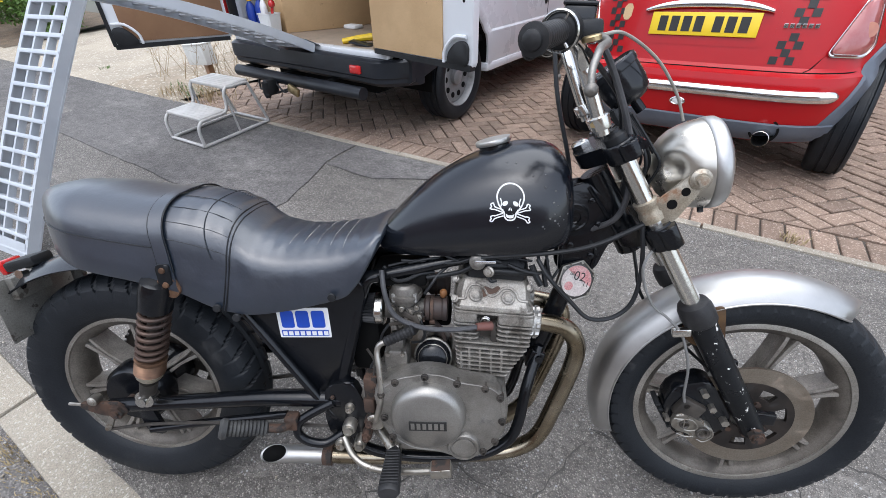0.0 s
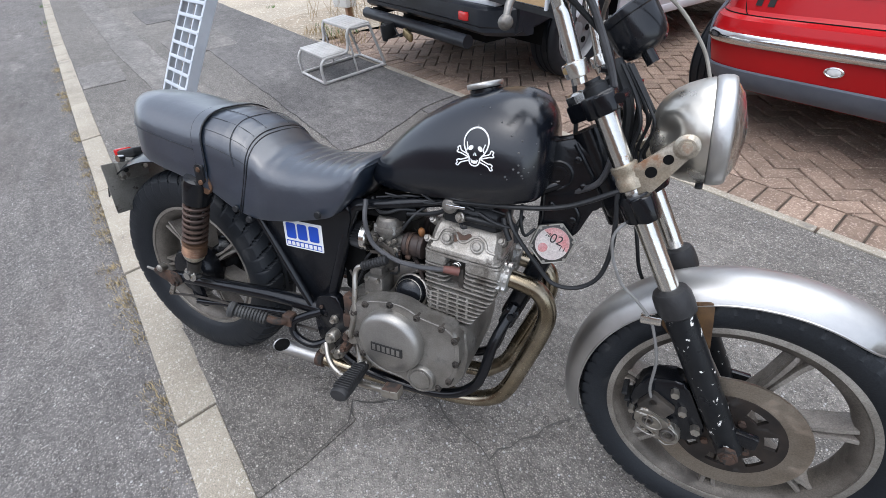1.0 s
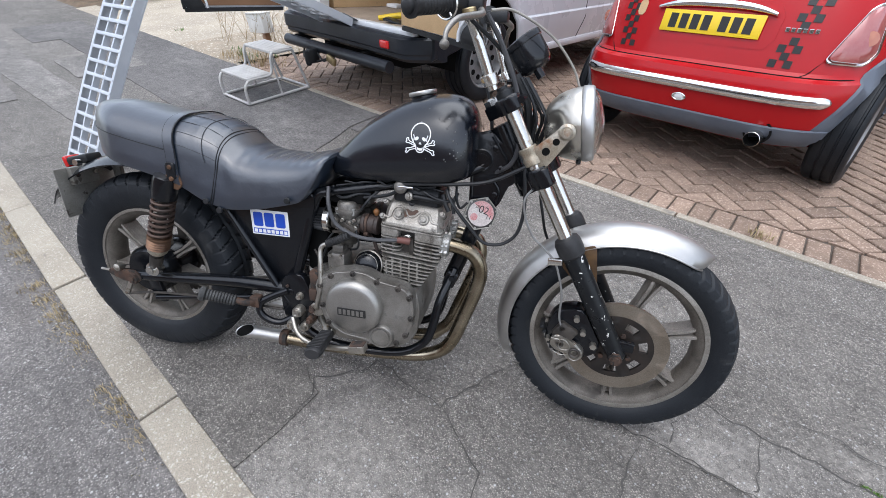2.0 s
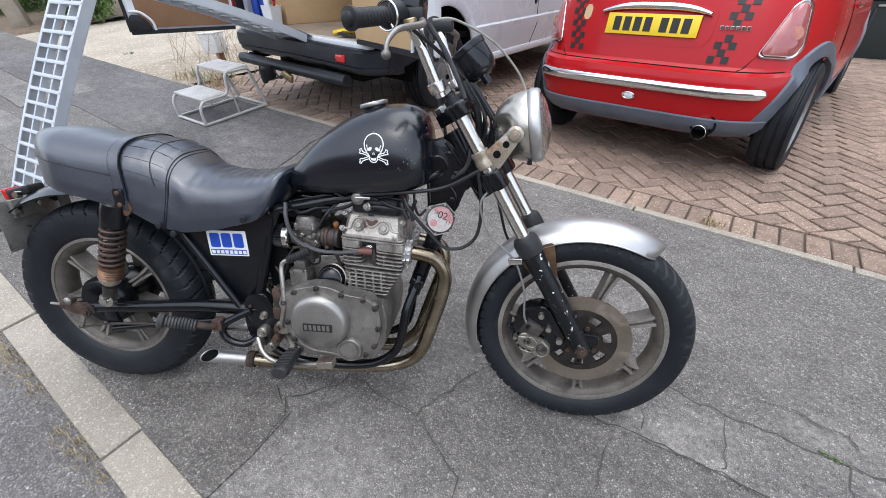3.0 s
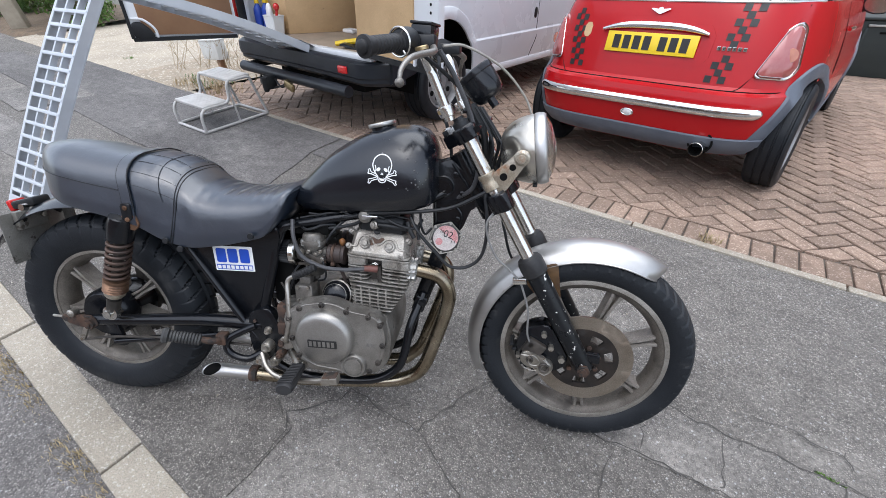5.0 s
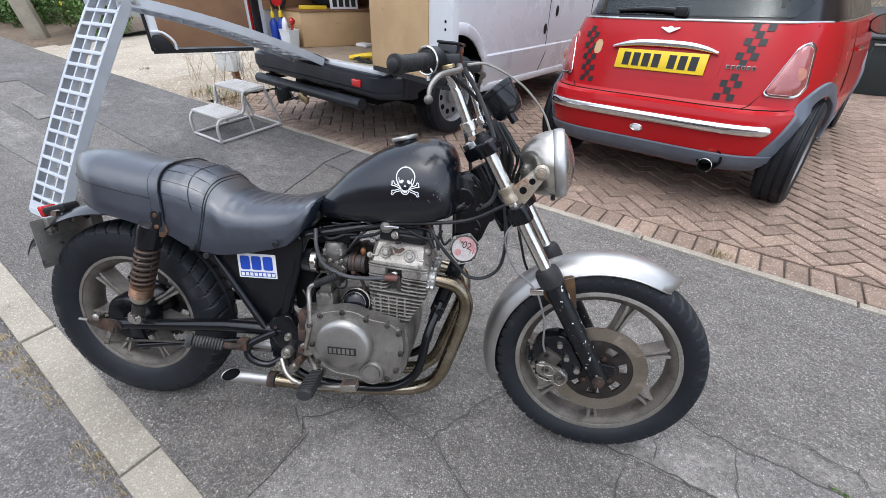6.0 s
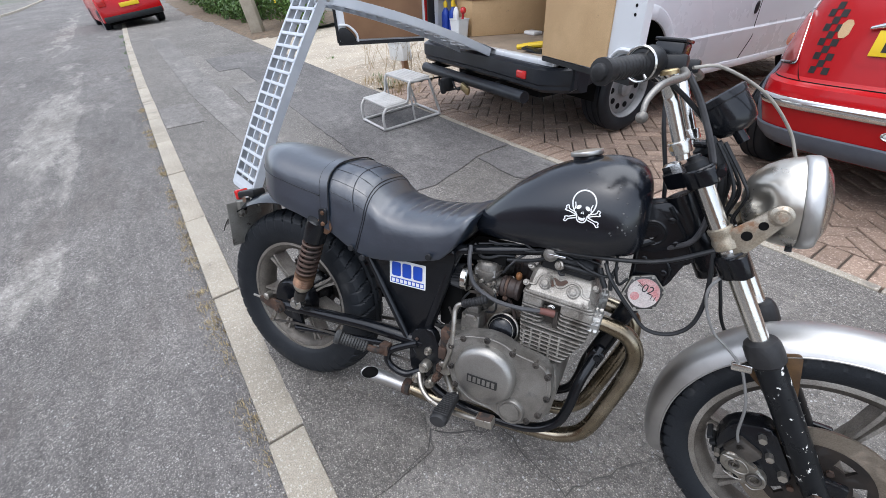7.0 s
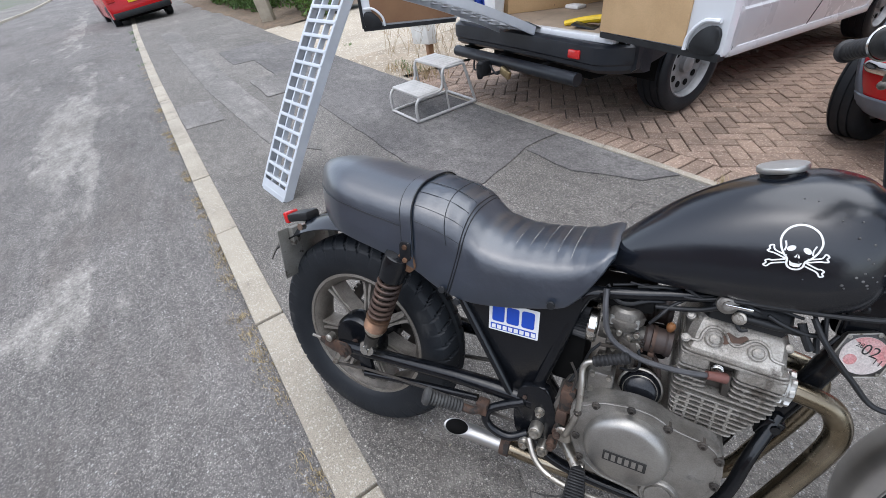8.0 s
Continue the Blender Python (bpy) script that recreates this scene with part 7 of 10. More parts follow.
# exhaust headers
for s in (-1, 1):
    PORT, fd = uv(0.216, 0.518, s * 0.055), (0.024 if s > 0 else 0.0)  # the far pipe sweeps back sooner
    bm = BM()
    lathe(bm, [(0.022, -0.016), (0.032, -0.014), (0.032, 0.010), (0.028, 0.013), (0.020, 0.013)], PORT, V(1, 0, -0.12), 28)
    col = bpart("exhaust_clamp", bm, M_ALUDULL, None, "finned bright alloy exhaust clamp")
    lobes = [((0.0365 if k % 4 < 2 else 0.0310) * math.cos(2 * math.pi * k / 36), (0.0365 if k % 4 < 2 else 0.0310) * math.sin(2 * math.pi * k / 36)) for k in range(36)]
    for d0 in (-0.010, 0.002):
        bm = BM()
        prism(bm, lobes, lambda a, b, d: PORT + V(d + 0.12 * b, a, b), d0, d0 + 0.008, 0.001, 1)
        bpart("clamp_fin", bm, M_CAPMETAL, col, "scalloped bright fin ring")
    bm = BM()
    tube(bm, [uv(0.195, 0.522, s * 0.055), uv(0.245, 0.516, s * 0.055), uv(0.292, 0.500, s * 0.054), uv(0.316 - fd * 0.5, 0.458, s * 0.052), uv(0.312 - fd * 0.8, 0.400, s * 0.052), uv(0.277 - fd, 0.285, s * 0.054), uv(0.248 - fd, 0.205, s * 0.056), uv(0.212 - fd, 0.164, s * 0.057), uv(0.150, 0.140, s * 0.058), uv(0.03, 0.130, s * 0.062), uv(-0.15, 0.132, s * 0.076), uv(-0.30, 0.148, s * 0.090)], 0.0205, 20, 6)
    pipe = bpart("exhaust_pipe", bm, M_EXHAUST, None, "heat-tinted exhaust header pipe")
    A, B = uv(-0.275, 0.147, s * 0.089), uv(-0.428, 0.153, s * 0.096)
    dd = (B - A).normalized()
    x, y, _ = frame_of(dd)
    cut = V(0, -s * 0.55, -0.83).normalized()

    def pipe_ring(t, r):
        ring = []
        for k in range(32):
            o = x * math.cos(2 * math.pi * k / 32) * r + y * math.sin(2 * math.pi * k / 32) * r
            ring.append(A + (B - A) * t + o + dd * (t ** 2 * o.dot(cut) * 1.9))
        return ring
    bm = BM()
    skin(bm, [pipe_ring(t, 0.0218) for t in (0, 0.3, 0.6, 0.8, 0.97)] + [pipe_ring(1.0, 0.0212), pipe_ring(0.995, 0.0202), pipe_ring(0.95, 0.0200)], True, False)
    bpart("slash_cut_tip", bm, M_BRUSHED, pipe, "chrome slash-cut exhaust tip", 60)
    # The bore is near-black from just inside the rim.
    bm = BM()
    skin(bm, [pipe_ring(0.985, 0.0199), pipe_ring(0.7, 0.0195), pipe_ring(0.4, 0.0190), pipe_ring(0.4, 0.001)], True, False)
    bpart("tip_opening", bm, M_DARK, pipe, "near-black pipe opening")
    bm = BM()
    lathe(bm, [(0.0215, -0.012), (0.0255, -0.010), (0.0255, 0.012), (0.0215, 0.014)], uv(-0.285, 0.147, s * 0.0895), dd, 20)
    bpart("pipe_clip", bm, M_RUST, pipe, "rusty pipe clip")

# footrest, brake pedal, kick start -----------------------------------------
bm = BM()
b0, b1 = V(-0.098, -0.152, 0.240), V(-0.090, -0.275, 0.252)
pd = (b1 - b0).normalized()
px = V(1, 0, 0) - pd * pd.x
px.normalize()
pz = pd.cross(px)
rot = Matrix((px, pd, pz)).transposed()
rings = []
for h, a, b in ((0.0, 0.012, 0.012), (0.018, 0.017, 0.014), (0.10, 0.023, 0.017), (0.125, 0.023, 0.017), (0.130, 0.020, 0.014)):
    rings.append([b0 + pd * h + px * a * math.cos(2 * math.pi * k / 20) + pz * b * math.sin(2 * math.pi * k / 20) for k in range(20)])
skin(bm, rings)
peg = bpart("footrest", bm, M_GRIP, None, "ribbed black rubber footrest")
bm = BM()
for k in range(12):
    box(bm, b0 + pd * (0.028 + k * 0.008) + pz * 0.0135, (0.030 + k * 0.0008, 0.0042, 0.012), 0.001, rot, 1)
bpart("rubber_rib", bm, M_GRIP, peg)
bm = BM()
cyl(bm, V(-0.15, -0.10, 0.262), b0 + pd * 0.012, 0.012, n=12)
lathe(bm, [(0.013, -0.012), (0.013, 0.012), (0.001, 0.013)], b0, V(1, 0, 0.2), 14)
bpart("footrest_bracket", bm, M_WORN, peg)
bm = BM()
tube(bm, [V(-0.215, -0.150, 0.268), V(-0.190, -0.175, 0.238), V(-0.150, -0.190, 0.222), V(-0.08, -0.200, 0.222), V(0.005, -0.208, 0.238)], 0.0072, 12, 6)
pedal = bpart("brake_pedal", bm, M_WORN, None, "chrome rear brake pedal")
bm = BM()
box(bm, V(0.012, -0.212, 0.246), (0.046, 0.030, 0.022), 0.003, Matrix.Rotation(radians(-8), 3, "Y"))
bpart("pedal_pad", bm, M_WORN, pedal)
bm = BM()
box(bm, V(0.012, -0.212, 0.2575), (0.040, 0.026, 0.004), 0.001, Matrix.Rotation(radians(-8), 3, "Y"))
bpart("pedal_tread", bm, M_RUST, pedal, "rusty pedal tread")
for c, r, d, mm in (((-0.204, 0.283), 0.0165, 0.150, M_WORN), ((-0.202, 0.328), 0.012, 0.131, M_WORN), ((-0.227, 0.238), 0.0150, 0.150, M_WORN), ((-0.183, 0.238), 0.0145, 0.152, M_WORN), ((-0.155, 0.300), 0.013, 0.145, M_RUST), ((-0.165, 0.262), 0.012, 0.150, M_RUST), ((-0.240, 0.355), 0.008, 0.12, M_RUST)):
    bm = BM()
    lathe(bm, [(r, 0.09), (r, d - 0.008), (r * 0.85, d - 0.004), (r * 0.62, d - 0.004), (r * 0.62, d + 0.004), (r * 0.3, d + 0.005), (0.001, d + 0.003)], uv(*c, 0), (0, -1, 0), 18)
    bpart("pivot_bolt", bm, mm, None, "worn bright pivot bolt")
bm = BM()
prism(bm, rounded([(-0.255, 0.385), (-0.19, 0.40), (-0.155, 0.30), (-0.175, 0.24), (-0.255, 0.235), (-0.265, 0.30)], 0.02), uv, -0.120, -0.095, 0.004)
bpart("pivot_plate", bm, M_FRAME, None, "black footrest plate")
bm = BM()
tube(bm, [V(-0.142, -0.125, 0.300), V(-0.136, -0.150, 0.318), V(-0.119, -0.152, 0.385), V(-0.120, -0.140, 0.45), V(-0.124, -0.128, 0.484), V(-0.118, -0.124, 0.500), V(-0.104, -0.122, 0.507)], 0.0066, 12, 5)
kick = bpart("kick_start", bm, M_WORN, None, "folded chrome kick-start lever with rubber")
bm = BM()
k0_, k1_ = V(-0.106, -0.122, 0.506), V(-0.043, -0.120, 0.536)
prof = [(0.009, 0)]
for k in range(8):
    prof += [(0.0115, 0.003 + k * 0.008), (0.0115, 0.006 + k * 0.008), (0.0098, 0.0075 + k * 0.008)]
prof += [(0.0115, 0.068), (0.008, 0.071), (0.001, 0.071)]
lathe(bm, prof, k0_, k1_ - k0_, 14)
bpart("kick_rubber", bm, M_GRIP, kick)
bm = BM()
lathe(bm, [(0.020, -0.02), (0.022, -0.015), (0.022, 0.02), (0.017, 0.024), (0.001, 0.024)], V(-0.142, -0.118, 0.300), (0, -1, 0), 18)
bpart("kick_boss", bm, M_WORN, kick)

# rear brake gear ------------------------------------------------------------
bm = BM()
cyl(bm, uv(*AX_R, 0.13), uv(*AX_R, -0.145), 0.009, n=12)
cyl(bm, uv(*AX_R, -0.128), uv(*AX_R, -0.140), 0.018, n=6)
bpart("rear_axle", bm, M_RUST, None, "rusty rear axle nut")
bm = BM()
prism(bm, rounded([(-0.860, 0.318), (-0.855, 0.335), (-0.76, 0.338), (-0.74, 0.31), (-0.76, 0.295), (-0.81, 0.298)], 0.008), uv, -0.132, -0.126, 0.001)
bpart("chain_adjuster", bm, M_RUST, None, "rusty chain adjuster plate")
bm = BM()
lathe(bm, [(0.012, 0), (0.012, 0.02), (0.007, 0.024), (0.001, 0.026)], uv(-0.815, 0.345, -0.120), (0, -1, 0), 12)
cyl(bm, uv(-0.855, 0.328, -0.13), uv(-0.885, 0.330, -0.13), 0.004, n=8)
bpart("adjuster_bolt", bm, M_WORN)
bm = BM()
prism(bm, rounded([(-0.798, 0.296), (-0.784, 0.294), (-0.810, 0.246), (-0.828, 0.246)], 0.006), uv, -0.127, -0.120, 0.002)
bpart("brake_arm", bm, M_WORN, None, "bright rear brake arm")
cable([V(-0.825, -0.122, 0.244), V(-0.70, -0.123, 0.266), V(-0.50, -0.125, 0.278), V(-0.26, -0.125, 0.275)], 0.004, M_GRIME, "thin rear brake rod", False, "brake_rod")
bm = BM()
tube(bm, [V(-0.71, -0.118, 0.245), V(-0.55, -0.112, 0.268), V(-0.36, -0.112, 0.295)], 0.0095, 10, 4)
bpart("torque_arm", bm, M_FRAME, None, "black brake torque arm")
bm = BM()
prism(bm, rounded([(-0.735, 0.33), (-0.70, 0.34), (-0.675, 0.23), (-0.72, 0.235)], 0.012), uv, -0.118, -0.106, 0.003)
bpart("brake_plate_lug", bm, M_FRAME)
bm = BM()
for s in (-1, 1):
    tube(bm, [uv(-0.62, 0.392 + 0.0 * s, 0.075) if s > 0 else uv(-0.62, 0.232, 0.075), uv(-0.20, 0.36 if s > 0 else 0.30, 0.075)], 0.006, 6, 1, smooth=False)
bpart("drive_chain", bm, M_GRIME, None, "oily drive chain")

# rear mudguard, tail lamp, plate ----------------------------------------------
bm = BM()
rings = []
for i in range(25):
    a = radians(84 + 66 * i / 24)
    r0 = 0.375 + 0.035 * (i / 24) ** 2
    ring = []
    for j in range(11):
        b = -1 + 2 * j / 10
        r = r0 - 0.028 * abs(b) ** 2.2
        ring.append((r, 0.075 * b * (1 - 0.25 * max(0, i - 20) / 4)))
    rings.append([V(AX_R[0] + r * math.cos(a), v, AX_R[1] + r * math.sin(a)) for r, v in ring] + [V(AX_R[0] + (r - 0.003) * math.cos(a), v * 0.97, AX_R[1] + (r - 0.003) * math.sin(a)) for r, v in ring[::-1]])
skin(bm, rings)
rg = bpart("rear_mudguard", bm, M_TANK, None, "short black rear mudguard with a tail lamp", 60)
bm = BM()
box(bm, V(-0.990, -0.005, 0.650), (0.085, 0.056, 0.026), 0.008, Matrix.Rotation(radians(-14), 3, "Y"))
tl = bpart("tail_lamp", bm, M_PLASTIC, None, "small black tail lamp with a red lens")
bm = BM()
box(bm, V(-1.040, -0.005, 0.639), (0.018, 0.050, 0.036), 0.006, Matrix.Rotation(radians(-14), 3, "Y"))
bpart("lens", bm, M_REDLENS, tl, "red lens")
bm = BM()
prot = Matrix.Rotation(radians(-3), 3, "Y")
box(bm, V(-0.990, 0.0, 0.556), (0.004, 0.215, 0.150), 0.0015, prot)
npl = bpart("number_plate", bm, M_PLATEBACK, None, "tarnished back of a rear number plate")
bm = BM()
box(bm, V(-0.979, -0.03, 0.606), (0.018, 0.085, 0.055), 0.003, prot)
box(bm, V(-0.945, 0.0, 0.636), (0.08, 0.085, 0.010), 0.003)
box(bm, V(-0.925, 0.045, 0.590), (0.03, 0.016, 0.11), 0.003)
bpart("plate_bracket", bm, M_PLATEBACK, npl, "dull grey plate bracket with bolts")
bm = BM()
for a in (-0.06, 0.0):
    cyl(bm, V(-0.972, a, 0.610), V(-0.962, a, 0.610), 0.008, n=6)
cyl(bm, V(-0.893, -0.10, 0.662), V(-0.893, -0.115, 0.664), 0.010, n=8)
bpart("plate_bolt", bm, M_CHROME_OLD, npl)

# side stand on the far side
bm = BM()
tube(bm, [V(-0.16, 0.11, 0.22), V(-0.14, 0.19, 0.10), V(-0.13, 0.275, 0.083)], 0.011, 10, 3)
box(bm, V(-0.13, 0.285, 0.083), (0.06, 0.03, 0.008), 0.002, Matrix.Rotation(radians(LEAN_DEG), 3, "X"))
bpart("side_stand", bm, M_FRAME, None, "black side stand")

# ---- red hatchback on the drive: x to its right, y ahead, from the rear axle ----
car = thing("car", pose(1.554, 2.290, -0.075, -3.5, -2.7, -36.9), "red three-door hatchback with black checker stickers on the drive", "car")
CY, NEX = 1.25, 5.2
HULL = [(0.235, 0.770, 0.43), (0.28, 0.805, 0.475), (0.36, 0.830, 0.500), (0.46, 0.842, 0.520), (0.53, 0.842, 0.520), (0.575, 0.838, 0.505), (0.59, 0.832, 0.470), (0.61, 0.828, 0.448),
        (0.70, 0.820, 0.425), (0.80, 0.806, 0.398), (0.90, 0.785, 0.362), (0.97, 0.768, 0.330), (1.00, 0.755, 0.312)]
GREEN = [(1.00, 0.735, 0.300), (1.06, 0.715, 0.262), (1.15, 0.680, 0.200), (1.25, 0.640, 0.130), (1.33, 0.600, 0.060), (1.38, 0.540, -0.05), (1.41, 0.42, -0.25), (1.415, 0.10, -0.7)]


def dims(tab, z):
    z = max(tab[0][0], min(tab[-1][0], z))
    for a, b in zip(tab, tab[1:]):
        if z <= b[0]:
            t = (z - a[0]) / (b[0] - a[0])
            return a[1] + (b[1] - a[1]) * t, a[2] + (b[2] - a[2]) * t
    return tab[-1][1:]


def hull(phi, z, off=0.0, tab=HULL):
    a, r = dims(tab, z)
    a, b = a + off, (CY + r + off)
    c, s = math.cos(phi), math.sin(phi)
    front = 1.92 - (0.12 if z > 0.8 else 0) - max(0, z - 0.97) * 2.6
    if s > 0:
        b = front + off
    return V(math.copysign(abs(c) ** (2 / NEX), c) * a, CY + math.copysign(abs(s) ** (2 / NEX), s) * b, z)


def rear(x, z, off=0.0, tab=HULL):
    a, r = dims(tab, z)
    return V(x, CY - (CY + r + off) * max(0.0, 1 - abs(x / (a + off)) ** NEX) ** (1 / NEX), z)


def flank(y, z, off=0.0, side=1, tab=HULL):
    a, r = dims(tab, z)
    return V(side * (a + off) * max(0, 1 - abs((y - CY) / (CY + r)) ** NEX) ** (1 / NEX), y, z)


def cpart(name, bm, material, parent=None, label="", sharp=38):
    return part(name, bm, material, parent or car, label, sharp)


WHEEL_Y = (0.0, 2.467)


def arch_open(c):
    return abs(c.x) > 0.55 and any((c.y - y) ** 2 + (c.z - 0.305) ** 2 < 0.335 ** 2 for y in WHEEL_Y)


bm = BM()
N = 180
zs = []
for a, b in zip(HULL, HULL[1:]):
    zs += [a[0] + (b[0] - a[0]) * k / 2 for k in range(2)]
zs.append(HULL[-1][0])
skin(bm, [[hull(2 * math.pi * i / N, z) for i in range(N)] for z in zs])
bmesh.ops.delete(bm, geom=[f for f in bm.faces if arch_open(f.calc_center_median()) and len(f.verts) == 4], context="FACES")
body = cpart("body", bm, M_RED, None, "glossy red bodywork", 30)
bm = BM()
skin(bm, [[hull(2 * math.pi * i / 120, z, 0, GREEN) for i in range(120)] for z, _, _ in GREEN])
cpart("cabin", bm, M_GLASSDARK, None, "dark cabin with black pillars", 50)
bm = BM()
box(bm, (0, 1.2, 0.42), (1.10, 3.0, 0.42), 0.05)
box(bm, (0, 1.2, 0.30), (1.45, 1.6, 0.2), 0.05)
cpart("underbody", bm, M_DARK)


def rear_patch(x0, x1, z0, z1, off, thick=0.004, nx=24, nz=6, tab=HULL, rnd=0.0):
    """A skin that follows the tail between x0 and x1."""
    bm = BM()
    grid_ = []
    for i in range(nx + 1):
        x = x0 + (x1 - x0) * i / nx
        e = min(x - x0, x1 - x)
        cut = rnd - math.sqrt(max(0, rnd ** 2 - (rnd - e) ** 2)) if e < rnd else 0
        grid_.append([(x, z0 + cut + (z1 - z0 - 2 * cut) * j / nz) for j in range(nz + 1)])
    for o in (off, off - thick):
        skin(bm, [[rear(x, z, o, tab) for x, z in col] for col in grid_], loop=False)
    edge = grid_[0] + [c[-1] for c in grid_[1:]] + grid_[-1][::-1][1:] + [c[0] for c in grid_[::-1][1:-1]]
    skin(bm, [[rear(x, z, off, tab) for x, z in edge], [rear(x, z, off - thick, tab) for x, z in edge]], True, False)
    return bm


cpart("rear_window", rear_patch(-0.60, 0.60, 1.025, 1.32, 0.006, 0.004, 24, 10, GREEN, 0.05), M_SMOKED, None, "tinted rear window")
bm = BM()
tube(bm, [rear(x, 1.003, 0.0) for x in grid(-0.70, 0.70, 0.1)], 0.007, 8, 2)
cpart("window_trim", bm, M_CHROME, None, "thin chrome trim below the window")
bm = BM()
tube(bm, [rear(0.02, 1.045, 0.02, GREEN), rear(-0.15, 1.055, 0.022, GREEN), rear(-0.36, 1.045, 0.018, GREEN)], [0.016, 0.008], 8, 4)
box(bm, rear(0.02, 1.045, 0.025, GREEN), (0.07, 0.03, 0.05), 0.01)
cpart("wiper", bm, M_PLASTIC, None, "black rear wiper")
# bumper: lower plastic valance, chrome strip
bm = BM()
ph = [math.pi * (1.0 + k / 60) for k in range(61)]
skin(bm, [[hull(p, z, o) for p in ph] for z, o in ((0.237, 0.0), (0.245, 0.010), (0.30, 0.014), (0.342, 0.014), (0.350, 0.004))], loop=False)
bmesh.ops.delete(bm, geom=[f for f in bm.faces if arch_open(f.calc_center_median())], context="FACES")
cpart("rear_valance", bm, M_GREYPLASTIC, None, "grey plastic lower bumper")
bm = BM()
path = [rear(x, 0.494, 0.014) for x in grid(-0.67, 0.67, 0.01)]
x_, y_ = 0.018, 0.029
ends = lambda i: math.sqrt(max(0.06, 1 - (max(0.0, abs(2 * i / (len(path) - 1) - 1) - 0.95) / 0.05) ** 2))
rings = [[p + V(0, -math.cos(2 * math.pi * k / 12) * x_, math.sin(2 * math.pi * k / 12) * y_ * ends(i)) for k in range(12)] for i, p in enumerate(path)]
skin(bm, rings)
cpart("bumper_strip", bm, M_CHROME, None, "bright chrome bumper strip", 60)
# seams
def seam(pts, r=0.0035):
    bm = BM()
    tube(bm, pts, r, 5, 3)
    cpart("panel_gap", bm, M_DARK)


seam([rear(x, 0.592, -0.0005) for x in grid(-0.76, 0.76, 0.08)])
for s in (-1, 1):
    seam([rear(s * x, z, -0.0005) for x, z in ((0.50, 0.595), (0.53, 0.62), (0.60, 0.75), (0.64, 0.88), (0.66, 0.99))], 0.003)
# number plate with plain bars
cpart("plate_recess", rear_patch(-0.33, 0.33, 0.690, 0.895, 0.003, 0.003, 20, 6, HULL, 0.05), M_RED)
PZ = 0.789
bm = BM()
tilt = Matrix.Rotation(radians(-14), 3, "X")
PC = rear(0, PZ, 0.014)
box(bm, PC, (0.520, 0.006, 0.111), 0.002, tilt)
pl = cpart("number_plate", bm, M_YELLOW, None, "yellow rear number plate with plain black bars")
for k, x in enumerate((-0.195, -0.135, -0.075, -0.015, 0.075, 0.135, 0.195)):
    bm = BM()
    box(bm, PC + V(x, 0, 0) + tilt @ V(0, -0.004, 0), (0.042, 0.002, 0.074), 0, tilt)
    cpart("plate_bar", bm, M_BLACK, pl)
bm = BM()
path = [rear(x, 0.880 - 0.03 * abs(x / 0.3) ** 3, 0.012) for x in grid(-0.30, 0.30, 0.03)]
rings = []
for i, p in enumerate(path):
    t = abs(2 * i / (len(path) - 1) - 1)
    hh = 0.022 * (1 - 0.55 * t ** 3)
    rings.append([p + V(0, -math.cos(2 * math.pi * k / 12) * 0.020, math.sin(2 * math.pi * k / 12) * hh) for k in range(12)])
skin(bm, rings)
cpart("boot_handle", bm, M_CHROME, None, "chrome boot handle", 60)
bm = BM()
for s in (-1, 1):
    prism(bm, [(s * 0.012, -0.009), (s * 0.055, 0.012), (s * 0.050, 0.016), (s * 0.012, 0.012)], lambda a, b, d: rear(a, 0.950 + b, 0.006 + d), 0, 0.006)
lathe(bm, [(0.018, 0.0), (0.018, 0.008), (0.001, 0.010)], rear(0, 0.952, 0.004), (0, -1, 0.3), 20)
cpart("badge", bm, M_CHROME, None, "small plain chrome badge")
bm = BM()
for k in range(6):
    box(bm, rear(0.365 + k * 0.024, 0.790, 0.008), (0.018, 0.006, 0.020), 0.002)
cpart("badge_bars", bm, M_CHROME, None, "row of small plain chrome shapes")
# checker stickers
for xc, zc, rows_, slant, sq in ((0.395, 0.640, 11, 0.010, 0.034), (-0.435, 0.650, 10, -0.010, 0.032)):
    for r in range(rows_):
        z = zc + r * sq
        if abs(z - 0.79) < 0.02 and xc > 0:
            continue
        for c in ((-1, 1) if r % 2 == 0 else (0,)):
            x = xc + c * sq * 0.98 + slant * r * 0.6
            bm = rear_patch(x - sq / 2, x + sq / 2, z - sq / 2, z + sq / 2, 0.0035, 0.002, 1, 1)
            cpart("checker_square", bm, M_BLACK)
bm = rear_patch(-0.435, -0.385, 0.800, 0.880, 0.0040, 0.002, 4, 4, HULL, 0.018)
cpart("crest_sticker", bm, M_PLY, None, "small beige crest-shaped sticker")
